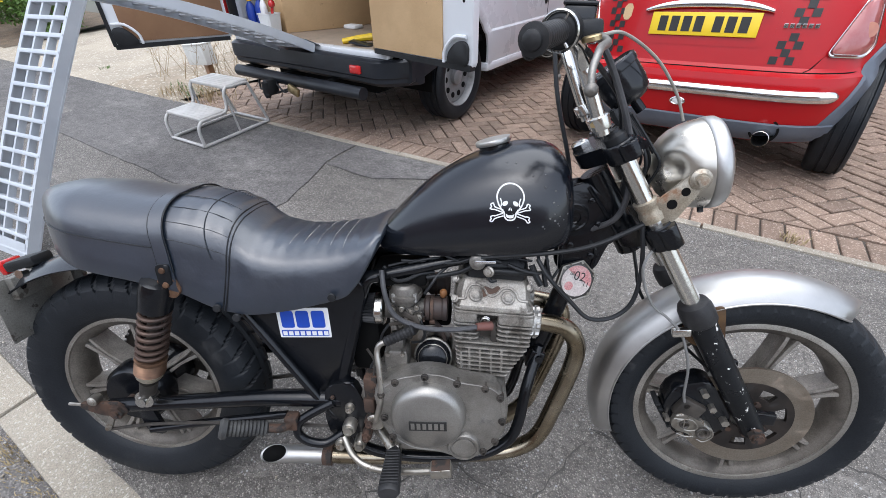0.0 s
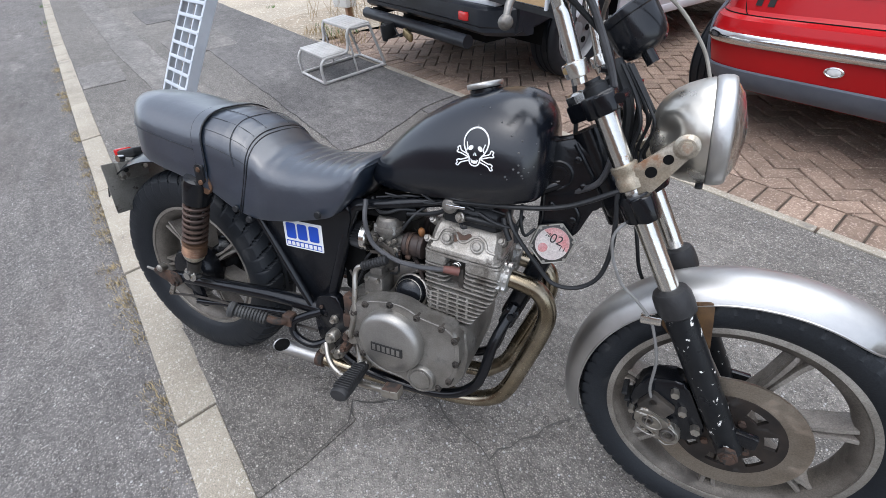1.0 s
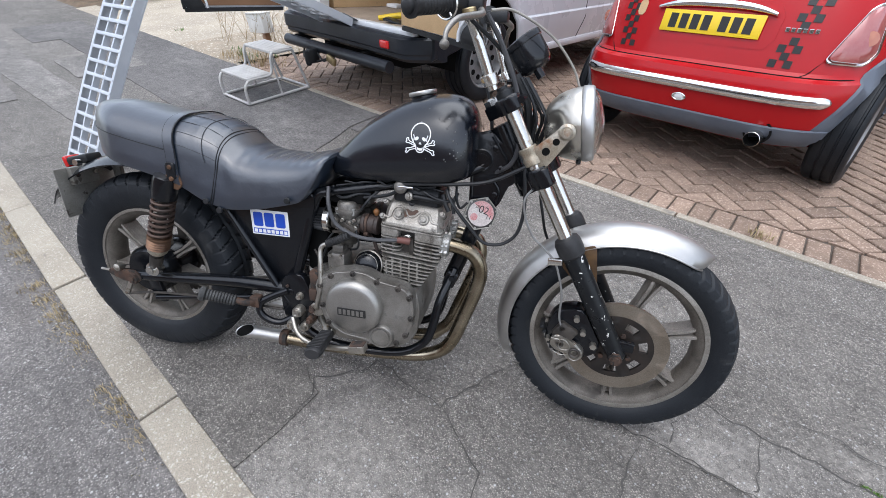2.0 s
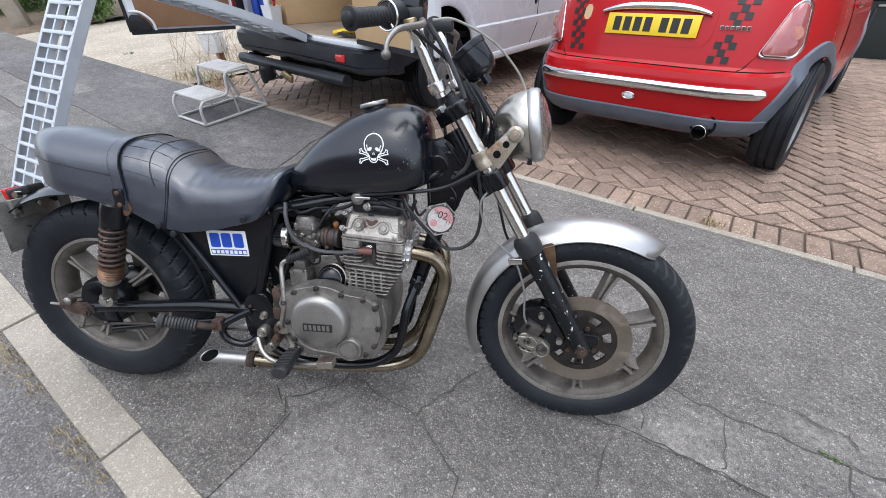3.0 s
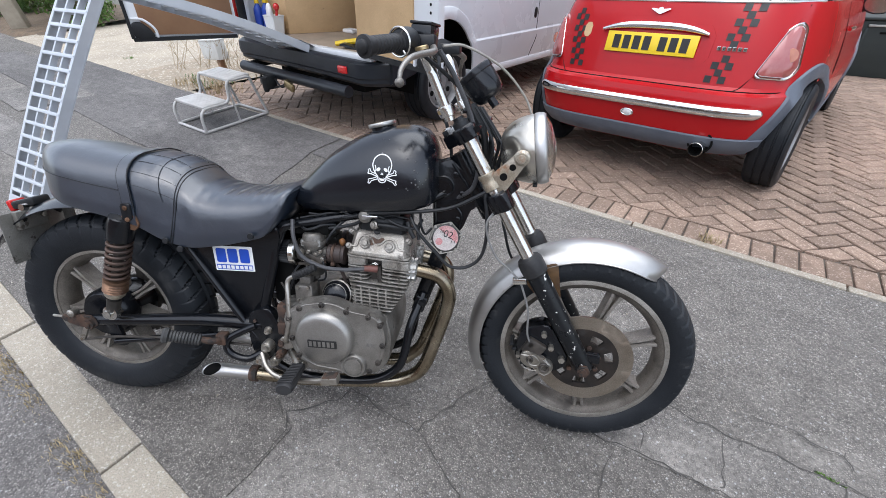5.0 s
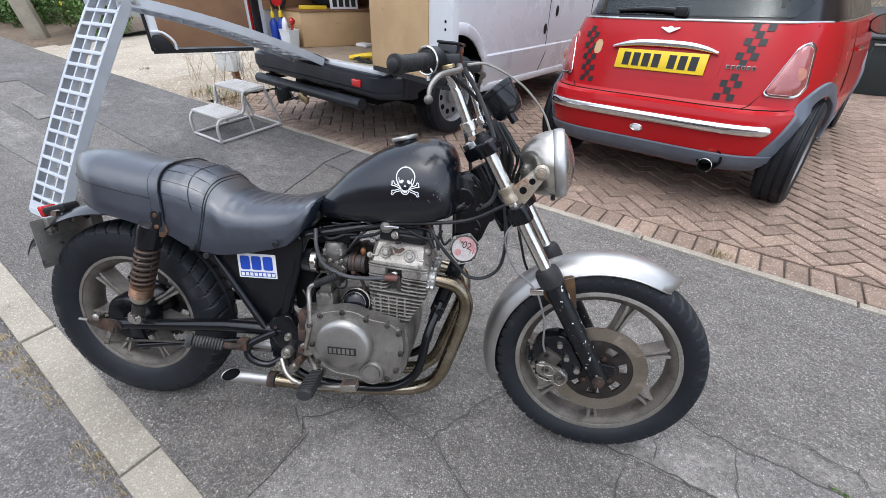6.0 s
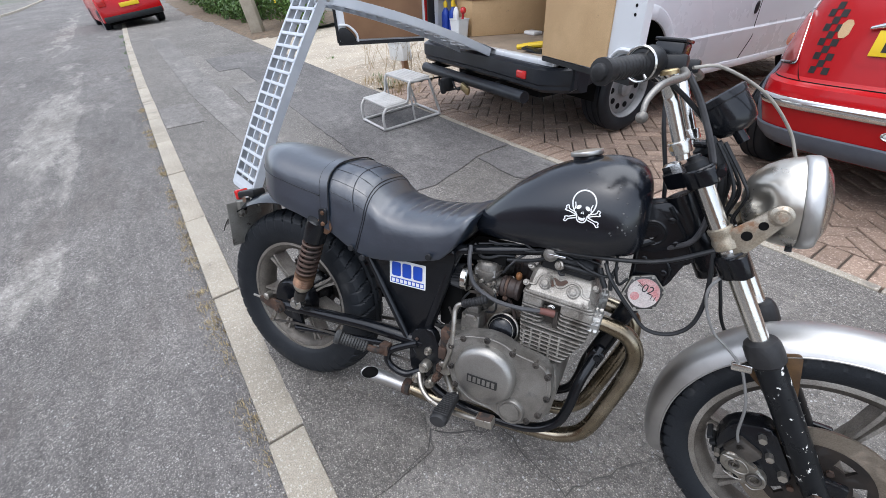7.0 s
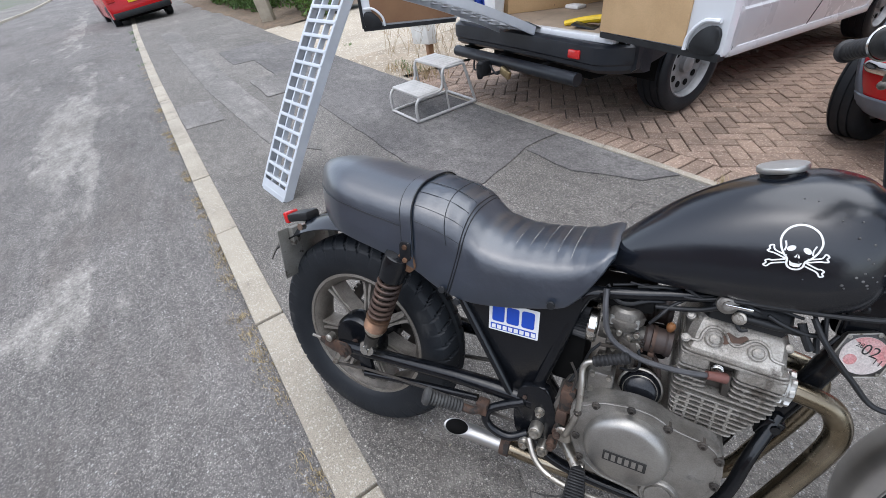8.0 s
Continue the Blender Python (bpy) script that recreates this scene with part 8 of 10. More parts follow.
# tail lamps
for s in (-1, 1):
    def lamp_ring(k, off, sz):
        out = rounded([(0.562, 0.668), (0.700, 0.656), (0.722, 0.70), (0.690, 0.885), (0.662, 0.915), (0.630, 0.890)], 0.03)
        cx, cz = 0.650, 0.775
        return [rear(s * (cx + (a - cx) * sz), cz + (b - cz) * sz, off) for a, b in out]
    bm = BM()
    skin(bm, [lamp_ring(0, 0.000, 1.06), lamp_ring(0, 0.012, 1.05), lamp_ring(0, 0.014, 1.0), lamp_ring(0, 0.010, 0.95)])
    tlm = cpart("tail_lamp", bm, M_CHROME, None, "teardrop tail lamp with chrome surround", 50)
    bm = BM()
    skin(bm, [lamp_ring(0, 0.008, 0.95), lamp_ring(0, 0.020, 0.90), lamp_ring(0, 0.026, 0.6), lamp_ring(0, 0.027, 0.2)])
    cpart("lens", bm, M_TAILLENS, tlm, "pale red lens", 60)
    bm = BM()
    lathe(bm, [(0.035, 0), (0.033, 0.006), (0.001, 0.008)], rear(s * 0.675, 0.77, 0.022), V(s * 0.6, -1, 0.2), 20)
    cpart("indicator_lens", bm, M_ORANGE, tlm)
# fog lamp, exhaust
bm = BM()
lathe(bm, [(0.040, 0.0), (0.040, 0.008), (0.034, 0.010), (0.030, 0.008)], V(0, 0, 0), (0, -1, 0), 24)
xform(bm, Matrix.Translation(rear(-0.005, 0.418, 0.002)) @ Matrix.Diagonal((1, 1, 0.55, 1)))
fog = cpart("reverse_lamp", bm, M_CHROME, None, "small oval reversing lamp")
bm = BM()
lathe(bm, [(0.031, 0.006), (0.020, 0.012), (0.001, 0.013)], V(0, 0, 0), (0, -1, 0), 24)
xform(bm, Matrix.Translation(rear(-0.005, 0.418, 0.002)) @ Matrix.Diagonal((1, 1, 0.55, 1)))
cpart("lens", bm, M_WHITEPL, fog)
bm = BM()
lathe(bm, [(0.040, -0.06), (0.040, 0.10), (0.038, 0.102), (0.036, 0.098), (0.036, -0.06), (0.040, -0.06)], V(0.432, -0.44, 0.282), (0, -1, 0), 28, False)
cpart("exhaust_tip", bm, M_CHROME_OLD, None, "dull chrome exhaust tip")
bm = BM()
lathe(bm, [(0.0358, 0.094), (0.035, -0.05), (0.001, -0.05)], V(0.432, -0.44, 0.282), (0, -1, 0), 28, False)
cpart("pipe_bore", bm, M_DARK)
bm = BM()
lathe(bm, [(0.066, 0.0), (0.066, 0.02), (0.055, 0.02), (0.055, -0.03)], rear(0.432, 0.31, -0.008), (0, -1, 0), 28)
cpart("exhaust_surround", bm, M_DARK)
bm = BM()
lathe(bm, [(0.08, 0.2), (0.09, -0.2), (0.04, -0.25)], V(0.33, -0.12, 0.27), (-1, 0, 0), 20)
cpart("silencer", bm, M_GRIME)
# wheels and arches
def road_wheel(c, r, w, side, spokes, parent, mk, alloy):
    """Tyre with ribs, rim and spokes; side +1 shows to the right."""
    bm = BM()
    h = w / 2
    prof = [(r * 0.66, -h * 0.85), (r * 0.80, -h * 1.02), (r * 0.92, -h), (r * 0.975, -h * 0.86)]
    for k in (-0.55, -0.05, 0.45):
        prof += [(r, h * (k - 0.20)), (r, h * (k + 0.16)), (r * 0.975, h * (k + 0.18)), (r * 0.975, h * (k + 0.28))]
    prof += [(r, h * 0.78), (r * 0.975, h * 0.88), (r * 0.92, h), (r * 0.80, h * 1.02), (r * 0.66, h * 0.85)]
    lathe(bm, prof, c, (side, 0, 0), 64, False)
    wh = mk("wheel", bm, M_RUBBER, parent, "black tyre on a silver wheel")
    bm = BM()
    lathe(bm, [(r * 0.69, h * 0.86), (r * 0.66, h * 0.90), (r * 0.62, h * 0.75), (r * 0.60, -h * 0.6), (r * 0.20, -h * 0.5), (0.001, -h * 0.5)], c, (side, 0, 0), 48, False)
    mk("rim", bm, alloy, wh)
    for k in range(spokes):
        a = 2 * math.pi * k / spokes + 0.3
        bm = BM()
        d, q = V(0, math.cos(a), math.sin(a)), V(0, -math.sin(a), math.cos(a))
        prism(bm, [(0.03, -0.024), (r * 0.64, -0.034), (r * 0.64, 0.034), (0.03, 0.024)], lambda p, b, e: Vector(c) + d * p + q * b + V(side * e, 0, 0), h * 0.35, h * 0.66, 0.006)
        mk("spoke", bm, alloy, wh)
    bm = BM()
    lathe(bm, [(0.055, h * 0.3), (0.055, h * 0.66), (0.04, h * 0.74), (0.001, h * 0.75)], c, (side, 0, 0), 24)
    mk("hub_cap", bm, alloy, wh)
    return wh


for y in WHEEL_Y:
    for s in (-1, 1):
        road_wheel(V(s * 0.735, y, 0.302), 0.302, 0.178, s, 8, car, cpart, M_STEELWHEEL)
        bm = BM()
        rings = []
        for k in range(41):
            a = radians(-9 + 198 * k / 40)
            row = []
            for rr, o in ((0.405, 0.002), (0.400, 0.016), (0.340, 0.018), (0.328, 0.010), (0.328, -0.12)):
                yy, zz = y + rr * math.cos(a), 0.305 + rr * math.sin(a)
                f = flank(yy, max(0.235, zz), o, s)
                row.append(V(f.x, yy, zz))
            rings.append(row)
        skin(bm, rings, loop=False)
        cpart("wheel_arch", bm, M_GREYPLASTIC, None, "grey plastic wheel arch trim")
# door mirror
bm = BM()
lathe(bm, [(0.001, 0.075), (0.045, 0.070), (0.080, 0.045), (0.092, 0.010), (0.092, -0.004), (0.084, -0.008), (0.082, 0.0)], V(0, 0, 0), (0, 1, 0), 32)
xform(bm, Matrix.Translation((0.875, 1.62, 0.945)) @ Matrix.Diagonal((1.15, 1, 0.80, 1)))
door_mirror = cpart("door_mirror", bm, M_GLOSSBLACK, None, "rounded black door mirror")
bm = BM()
lathe(bm, [(0.001, -0.002), (0.081, -0.002), (0.081, 0.0)], V(0, 0, 0), (0, 1, 0), 32)
xform(bm, Matrix.Translation((0.875, 1.62, 0.945)) @ Matrix.Diagonal((1.15, 1, 0.80, 1)))
cpart("mirror_glass", bm, M_CHROME, door_mirror, "mirror glass")
bm = BM()
tube(bm, [V(0.78, 1.66, 0.90), V(0.82, 1.66, 0.915), V(0.86, 1.655, 0.93)], 0.022, 10, 4)
cpart("mirror_arm", bm, M_GLOSSBLACK, door_mirror)
# sills, door line, handle
for s in (-1, 1):
    bm = BM()
    skin(bm, [[flank(y, z, o, s) for y in grid(0.40, 2.08, 0.2)] for z, o in ((0.235, 0.0), (0.24, 0.012), (0.29, 0.014), (0.30, 0.002))], loop=False)
    cpart("sill", bm, M_GREYPLASTIC)
    seam([flank(0.62, 0.98, -0.0005, s), flank(0.60, 0.80, -0.0005, s), flank(0.52, 0.60, -0.0005, s), flank(0.50, 0.32, -0.0005, s)], 0.003)
    seam([flank(1.85, 0.98, -0.0005, s), flank(1.88, 0.60, -0.0005, s), flank(1.85, 0.32, -0.0005, s)], 0.003)
    bm = BM()
    tube(bm, [flank(0.70, 0.83, 0.010, s), flank(0.78, 0.835, 0.026, s), flank(0.86, 0.835, 0.010, s)], 0.011, 8, 4)
    cpart("door_handle", bm, M_CHROME, None, "chrome door handle")
    bm = BM()
    tube(bm, [flank(y, 1.003, 0.0, s) for y in grid(0.1, 2.0, 0.2)], 0.006, 6, 2)
    cpart("waist_trim", bm, M_CHROME)
bm = BM()
box(bm, rear(0.40, 1.085, 0.0, GREEN) + V(0, 0.025, 0), (0.20, 0.002, 0.045), 0, Matrix.Rotation(radians(-35), 3, "X"))
cpart("window_sticker", bm, M_BLACK, None, "dark strip sticker inside the rear window")

# ---- white panel van, rear doors open: x to its right, y ahead, from the rear ----
VANM = pose(-1.14, 2.665, 0.0, -3.2, 0, 58 - 90)
van = thing("van", VANM, "white panel van with open plywood-lined rear doors and black bumper", "van")
VI = VANM.inverted()
HW = 0.885


def vpart(name, bm, material, parent=None, label="", sharp=38):
    return part(name, bm, material, parent or van, label, sharp)


VW_Y, VW_Z, VR = 0.77, 0.31, 0.315


def side_x(z):
    """The flank leans in a little towards sill and roof and has a crease."""
    t = [(0.30, HW - 0.03), (0.50, HW - 0.006), (0.585, HW), (0.60, HW - 0.012), (0.80, HW - 0.012), (1.20, HW - 0.02), (1.60, HW - 0.06), (1.90, HW - 0.12)]
    for a, b in zip(t, t[1:]):
        if z <= b[0]:
            return a[1] + (b[1] - a[1]) * max(0, z - a[0]) / (b[0] - a[0])
    return t[-1][1]


for s in (-1, 1):
    bm = BM()
    ys = grid(0.06, 4.5, 0.04)
    zl = [0.30, 0.34, 0.38, 0.42, 0.46, 0.50, 0.54, 0.575, 0.585, 0.60, 0.64, 0.68, 0.72, 0.76, 0.80, 0.9, 1.0, 1.2, 1.4, 1.6, 1.8, 1.9]
    taper = lambda y: 1 - 0.10 * max(0, (y - 3.6) / 0.9) ** 2
    skin(bm, [[V(s * side_x(z) * taper(y), y, z) for y in ys] for z in zl], loop=False)
    skin(bm, [[V(s * (side_x(z) * taper(y) - 0.03), y, z) for y in ys] for z in zl], loop=False)
    bmesh.ops.delete(bm, geom=[f for f in bm.faces if any(math.hypot((f.calc_center_median().y - y) / 0.43, (f.calc_center_median().z - VW_Z) / 0.512) < 1.0 for y in (VW_Y, VW_Y + 2.9))], context="FACES")
    bmesh.ops.delete(bm, geom=[f for f in bm.faces if f.calc_center_median().y < VW_Y - 0.2 and f.calc_center_median().z < 0.55], context="FACES")
    vpart("body_side", bm, M_VANWHITE, None, "white painted van side", 25)
    for wy in (VW_Y, VW_Y + 2.9):
        bm = BM()
        rings = []
        for k in range(37):
            a = radians(-4 + (154 if wy == VW_Y else 188) * k / 36)
            row = []
            for rr, o in ((0.455, -0.001), (0.445, 0.010), (0.395, 0.014), (0.380, 0.004), (0.380, -0.012)):
                yy, zz = wy + rr * 1.04 * math.cos(a), VW_Z + rr * 1.235 * math.sin(a)
                row.append(V(s * (side_x(max(0.30, zz)) * taper(yy) + o), yy, max(0.29, zz)))
            rings.append(row)
        skin(bm, rings, loop=False)
        vpart("wheel_arch", bm, M_VANWHITE, None, "flared white wheel arch")
        bm = BM()
        rings = []
        for k in range(25):
            a = radians(-4 + 188 * k / 24)
            rings.append([V(s * (HW - o), wy + 0.392 * 1.04 * math.cos(a), max(0.29, VW_Z + 0.392 * 1.235 * math.sin(a))) for o in (0.010, 0.36)])
        skin(bm, rings, loop=False)
        bm.faces.new([bm.verts.new(r[1]) for r in rings])
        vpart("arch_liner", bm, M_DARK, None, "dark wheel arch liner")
        road_wheel(V(s * (HW - 0.125), wy, VW_Z), VR, 0.215, s, 0, van, vpart, M_STEELWHEEL)
        # Near-black discs put the slots' shade on the wheel face.
        bm = BM()
        for k in range(10):
            a = 2 * math.pi * k / 10
            cyl(bm, V(s * (HW - 0.078), wy + 0.135 * math.cos(a), VW_Z + 0.135 * math.sin(a)), V(s * (HW - 0.073), wy + 0.135 * math.cos(a), VW_Z + 0.135 * math.sin(a)), 0.022, n=12)
        vpart("wheel_slot", bm, M_DARK)
        bm = BM()
        lathe(bm, [(0.001, 0.0), (0.10, 0.004), (0.150, 0.014), (0.185, 0.010), (0.200, -0.01)], V(s * (HW - 0.090), wy, VW_Z), (s, 0, 0), 40, False)
        vpart("wheel_disc", bm, M_STEELWHEEL, None, "dirty silver steel wheel")
    # seam and handles
    for yy in (2.28, 3.35):
        bm = BM()
        tube(bm, [V(s * (side_x(z) + 0.0005), yy - (0.10 * max(0, 0.52 - z) / 0.2 if yy < 3 else 0), z) for z in (0.32, 0.42, 0.52, 0.60, 0.9, 1.2, 1.7)], 0.004, 5, 2)
        vpart("panel_gap", bm, M_DARK)
    for yy, zz in ((2.44, 0.90), (2.22, 0.745)):
        bm = BM()
        lathe(bm, [(0.045, 0.0), (0.043, 0.010), (0.030, 0.014), (0.001, 0.015)], V(0, 0, 0), (s, 0, 0), 24)
        xform(bm, Matrix.Translation(V(s * (side_x(zz)), yy, zz)) @ Matrix.Diagonal((1, 0.55, 1.1, 1)))
        vpart("door_handle", bm, M_PLASTIC, None, "black oval door handle")
    bm = BM()
    box(bm, (s * (HW - 0.06), 2.2, 0.315), (0.10, 2.1, 0.07), 0.02)
    vpart("sill", bm, M_VANWHITE)
    # rear corner pillar and lamp
    bm = BM()
    box(bm, (s * (HW - 0.045), 0.06, 1.24), (0.09, 0.10, 1.32), 0.02)
    vpart("rear_pillar", bm, M_VANWHITE, None, "white rear pillar")
    bm = BM()
    box(bm, (s * (HW - 0.02), 0.01, 0.92), (0.075, 0.05, 0.50), 0.012)
    vpart("tail_lamp", bm, M_REDLENS, None, "tall red tail lamp")
    bm = BM()
    box(bm, (s * (HW - 0.098), 0.02, 1.24), (0.022, 0.07, 1.30), 0.006)
    vpart("door_seal", bm, M_PLASTIC, None, "black rubber door seal")
bm = BM()
box(bm, (0, 2.3, 1.91), (1.60, 4.4, 0.06), 0.03)
vpart("roof", bm, M_VANWHITE, None, "white van roof")
bm = BM()
box(bm, (0, 4.45, 0.8), (1.6, 0.25, 1.0), 0.08)
box(bm, (0, 3.2, 1.4), (1.5, 0.05, 1.0), 0.01)
vpart("nose", bm, M_VANWHITE, None, "white van front")
bm = BM()
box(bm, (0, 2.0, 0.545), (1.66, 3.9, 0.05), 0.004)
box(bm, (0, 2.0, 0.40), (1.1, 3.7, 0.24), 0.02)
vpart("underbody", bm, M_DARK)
bm = BM()
box(bm, (0, 1.6, 0.582), (1.04, 3.1, 0.018), 0.002)
for q in (-1, 1):
    box(bm, (q * 0.665, 0.205, 0.582), (0.29, 0.31, 0.018), 0.002)
    box(bm, (q * 0.665, 2.175, 0.582), (0.29, 1.95, 0.018), 0.002)
vpart("load_floor", bm, M_PLYFLOOR, None, "worn plywood load floor")
bm = BM()
box(bm, (0, 0.03, 0.578), (1.62, 0.075, 0.035), 0.006)
vpart("rear_step", bm, M_VANWHITE, None, "white painted rear sill")
# Left lining takes the darker, redder plywood colour, the right one the paler.
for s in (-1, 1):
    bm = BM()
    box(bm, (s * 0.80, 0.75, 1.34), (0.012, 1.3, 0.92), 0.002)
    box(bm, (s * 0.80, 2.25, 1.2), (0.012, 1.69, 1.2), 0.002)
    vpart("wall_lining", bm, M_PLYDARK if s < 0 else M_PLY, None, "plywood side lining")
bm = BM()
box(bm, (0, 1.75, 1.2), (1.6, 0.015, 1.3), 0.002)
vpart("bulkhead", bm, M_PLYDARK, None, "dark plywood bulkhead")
# bumper
bm = BM()
rings = []
for x in grid(-0.93, 0.93, 0.03):
    t = abs(x) / 0.93
    y = -0.085 + 0.20 * max(0, t - 0.80) ** 1.6 / 0.2 ** 1.6
    rings.append([V(x, y + a, b - 0.012 * t * t) for a, b in ((0.10, 0.565), (0.03, 0.570), (0.0, 0.556), (-0.004, 0.50), (0.0, 0.465), (0.012, 0.455), (0.014, 0.43), (0.05, 0.405), (0.10, 0.405))])
skin(bm, rings)
bump = vpart("rear_bumper", bm, M_VANBUMP, None, "black plastic rear bumper with red reflectors", 30)
for s in (-1, 1):
    bm = BM()
    rings = []
    for k in range(14):
        y = 0.08 + 0.36 * k / 13
        x = 0.93 - 0.028 * (k / 13)
        hh = 0.565 - 0.02 * (k / 13)
        lo = 0.405 + 0.05 * (k / 13) ** 2
        rings.append([V(s * x, y, hh), V(s * (x + 0.004), y, hh - 0.03), V(s * x, y, lo + 0.02), V(s * (x - 0.03), y, lo), V(s * (x - 0.05), y, hh)])
    skin(bm, rings)
    vpart("bumper_end", bm, M_VANBUMP, None, "wrap-around bumper end", 30)
for x in (-0.70, 0.60):
    bm = BM()
    box(bm, (x, -0.090 + (0.02 if x < 0 else 0), 0.498), (0.10, 0.014, 0.052), 0.010)
    vpart("reflector", bm, M_REDLENS, bump, "red rectangular reflector")
bm = BM()
box(bm, (-0.885, 0.035, 0.505), (0.012, 0.09, 0.05), 0.008, Matrix.Rotation(radians(52), 3, "Z"))
vpart("reflector", bm, M_REDLENS, bump, "red reflector on the bumper's corner")
for x in (-0.62, -0.15, 0.32):
    bm = BM()
    box(bm, (x, 0.02, 0.375), (0.05, 0.20, 0.05), 0.006)
    vpart("bumper_bracket", bm, M_DARK, bump, "black bumper bracket")
for x0, x1, z in ((-0.52, -0.20, 0.30), (-0.40, -0.05, 0.285), (0.02, -0.24, 0.315)):
    bm = BM()
    tube(bm, [V(x0, -0.06, 0.34), V(x0 * 0.7 + x1 * 0.3, -0.14, z - 0.02), V((x0 + x1) / 2, -0.16, z - 0.035), V(x1, -0.13, z + 0.02)], 0.008, 8, 5)
    vpart("trailer_cable", bm, M_PLASTIC, bump, "drooping black trailer cable")
# tow bar
bm = BM()
cyl(bm, V(-0.72, -0.10, 0.355), V(0.66, -0.10, 0.355), 0.042, n=24)
tow = vpart("tow_bar", bm, M_VANBUMP, None, "black tubular tow bar with ball hitch")
bm = BM()
box(bm, (-0.235, -0.17, 0.30), (0.06, 0.09, 0.11), 0.008)
box(bm, (-0.30, -0.15, 0.315), (0.05, 0.04, 0.05), 0.006)
lathe(bm, [(0.001, 0.0), (0.018, 0.004), (0.025, 0.02), (0.025, 0.03), (0.018, 0.045), (0.013, 0.05), (0.015, 0.09)], V(-0.235, -0.215, 0.225), (0, 0, 1), 20)
cyl(bm, V(-0.235, -0.215, 0.26), V(-0.235, -0.215, 0.34), 0.028, n=16)
vpart("tow_ball", bm, M_PLASTIC, tow, "black ball hitch")
bm = BM()
box(bm, (-0.0, -0.15, 0.30), (0.11, 0.03, 0.06), 0.01, Matrix.Rotation(radians(18), 3, "Y"))
vpart("tow_socket", bm, M_BRASS, tow, "dull metal socket bracket")


def rear_door(name, hinge, free, z0, z1, ply, pack):
    """A rear door from its hinge edge to its free edge, lining towards the viewer."""
    a, b = VI @ Vector((*hinge, 0)), VI @ Vector((*free, 0))
    a.z = b.z = 0
    d = (b - a).normalized()
    n = V(d.y, -d.x, 0)
    n = n if n.y < 0 else -n
    L = (b - a).length
    put = lambda p, z, e: a + d * p + V(0, 0, z) + n * e
    bm = BM()
    outline = rounded([(0, z0), (L, z0 - 0.01), (L, z1), (0, z1)], 0.03)
    prism(bm, outline, put, -0.045, 0.0, 0.008)
    dr = vpart(name, bm, M_VANWHITE, None, "open white rear door lined with plywood")
    bm = BM()
    prism(bm, rounded([(0.015, z0 - 0.012), (L - 0.005, z0 - 0.020), (L - 0.005, z0 + 0.012), (0.015, z0 + 0.015)], 0.006), put, -0.03, 0.012)
    prism(bm, rounded([(L - 0.018, z0), (L + 0.006, z0), (L + 0.006, z1), (L - 0.018, z1)], 0.006), put, -0.03, 0.010) if pack else None
    vpart("door_seal", bm, M_PLASTIC, dr, "black rubber seal")
    bm = BM()
    w1 = L - (0.085 if pack else 0.20)
    prism(bm, [(0.02, z0 + 0.028), (w1 - 0.11, z0 + 0.028), (w1 - 0.04, z0 + 0.06), (w1, z0 + 0.14), (w1, z1 - 0.05), (0.02, z1 - 0.05)] if pack else
          [(0.01, z0 + 0.02), (w1, z0 + 0.02), (w1, z1 - 0.05), (0.01, z1 - 0.05)], put, 0.001, 0.012, 0.001)
    vpart("door_lining", bm, ply, dr, "plywood door lining")
    bm = BM()
    prism(bm, rounded([(L - 0.17, z0 + 0.005), (L - 0.02, z0 + 0.005), (L - 0.02, z0 + 0.12), (L - 0.09, z0 + 0.125), (L - 0.15, z0 + 0.07)], 0.03), put, 0.001, 0.020, 0.006)
    vpart("door_bracket", bm, M_PLASTIC, dr, "black corner check bracket")
    bm = BM()
    tube(bm, [put(L - 0.185, z0 + 0.01, 0.016), put(L - 0.175, z0 + 0.075, 0.016), put(L - 0.11, z0 + 0.138, 0.016), put(L - 0.03, z0 + 0.145, 0.016)], 0.010, 8, 4)
    vpart("bracket_rim", bm, M_VANWHITE, dr)
    # Near-black discs paint the dark of latch holes on the solid door.
    bm = BM()
    for z in (z0 + 0.30, z0 + 0.34, z0 + 0.62):
        cyl(bm, put(L - 0.06, z, 0.0005), put(L - 0.06, z, 0.002), 0.008, n=10)
    vpart("latch_hole", bm, M_DARK, dr)
    return dr


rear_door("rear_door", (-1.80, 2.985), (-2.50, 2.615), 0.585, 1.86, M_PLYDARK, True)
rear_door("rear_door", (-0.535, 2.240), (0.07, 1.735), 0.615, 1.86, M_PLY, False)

# things in the van
def in_van(x, y, z, rz=0):
    return VANM @ pose(x, y, z, 0, 0, rz)


ply_box = thing("plywood_box", in_van(0, 0, 0.592), "stained plywood wheel box inside the van", "box")
BOXP = [(-0.79, 0.262), (-0.49, 0.262), (-0.27, 0.81), (-0.27, 1.25), (-0.79, 1.25)]
bm = BM()
prism(bm, BOXP, lambda a, b, e: V(a, b, e), 0.001, 0.28, 0.002)
part("front_panel", bm, M_PLY, ply_box)
bm = BM()
prism(bm, [(a + (0.006 if a > -0.7 else 0), b - (0.006 if b < 0.3 else 0)) for a, b in BOXP], lambda a, b, e: V(a, b, e), 0.281, 0.297, 0.002)
part("lid", bm, M_PLYDARK, ply_box)
spare = thing("spare_wheel", in_van(-0.59, 0.61, 1.19), "spare wheel standing on the plywood box", "wheel")
road_wheel(V(0, 0, 0), 0.30, 0.18, 1, 5, spare, lambda n_, b_, m_, p_=None, l_="", s_=38: part(n_, b_, m_, p_ or spare, l_, s_), M_STEELWHEEL)
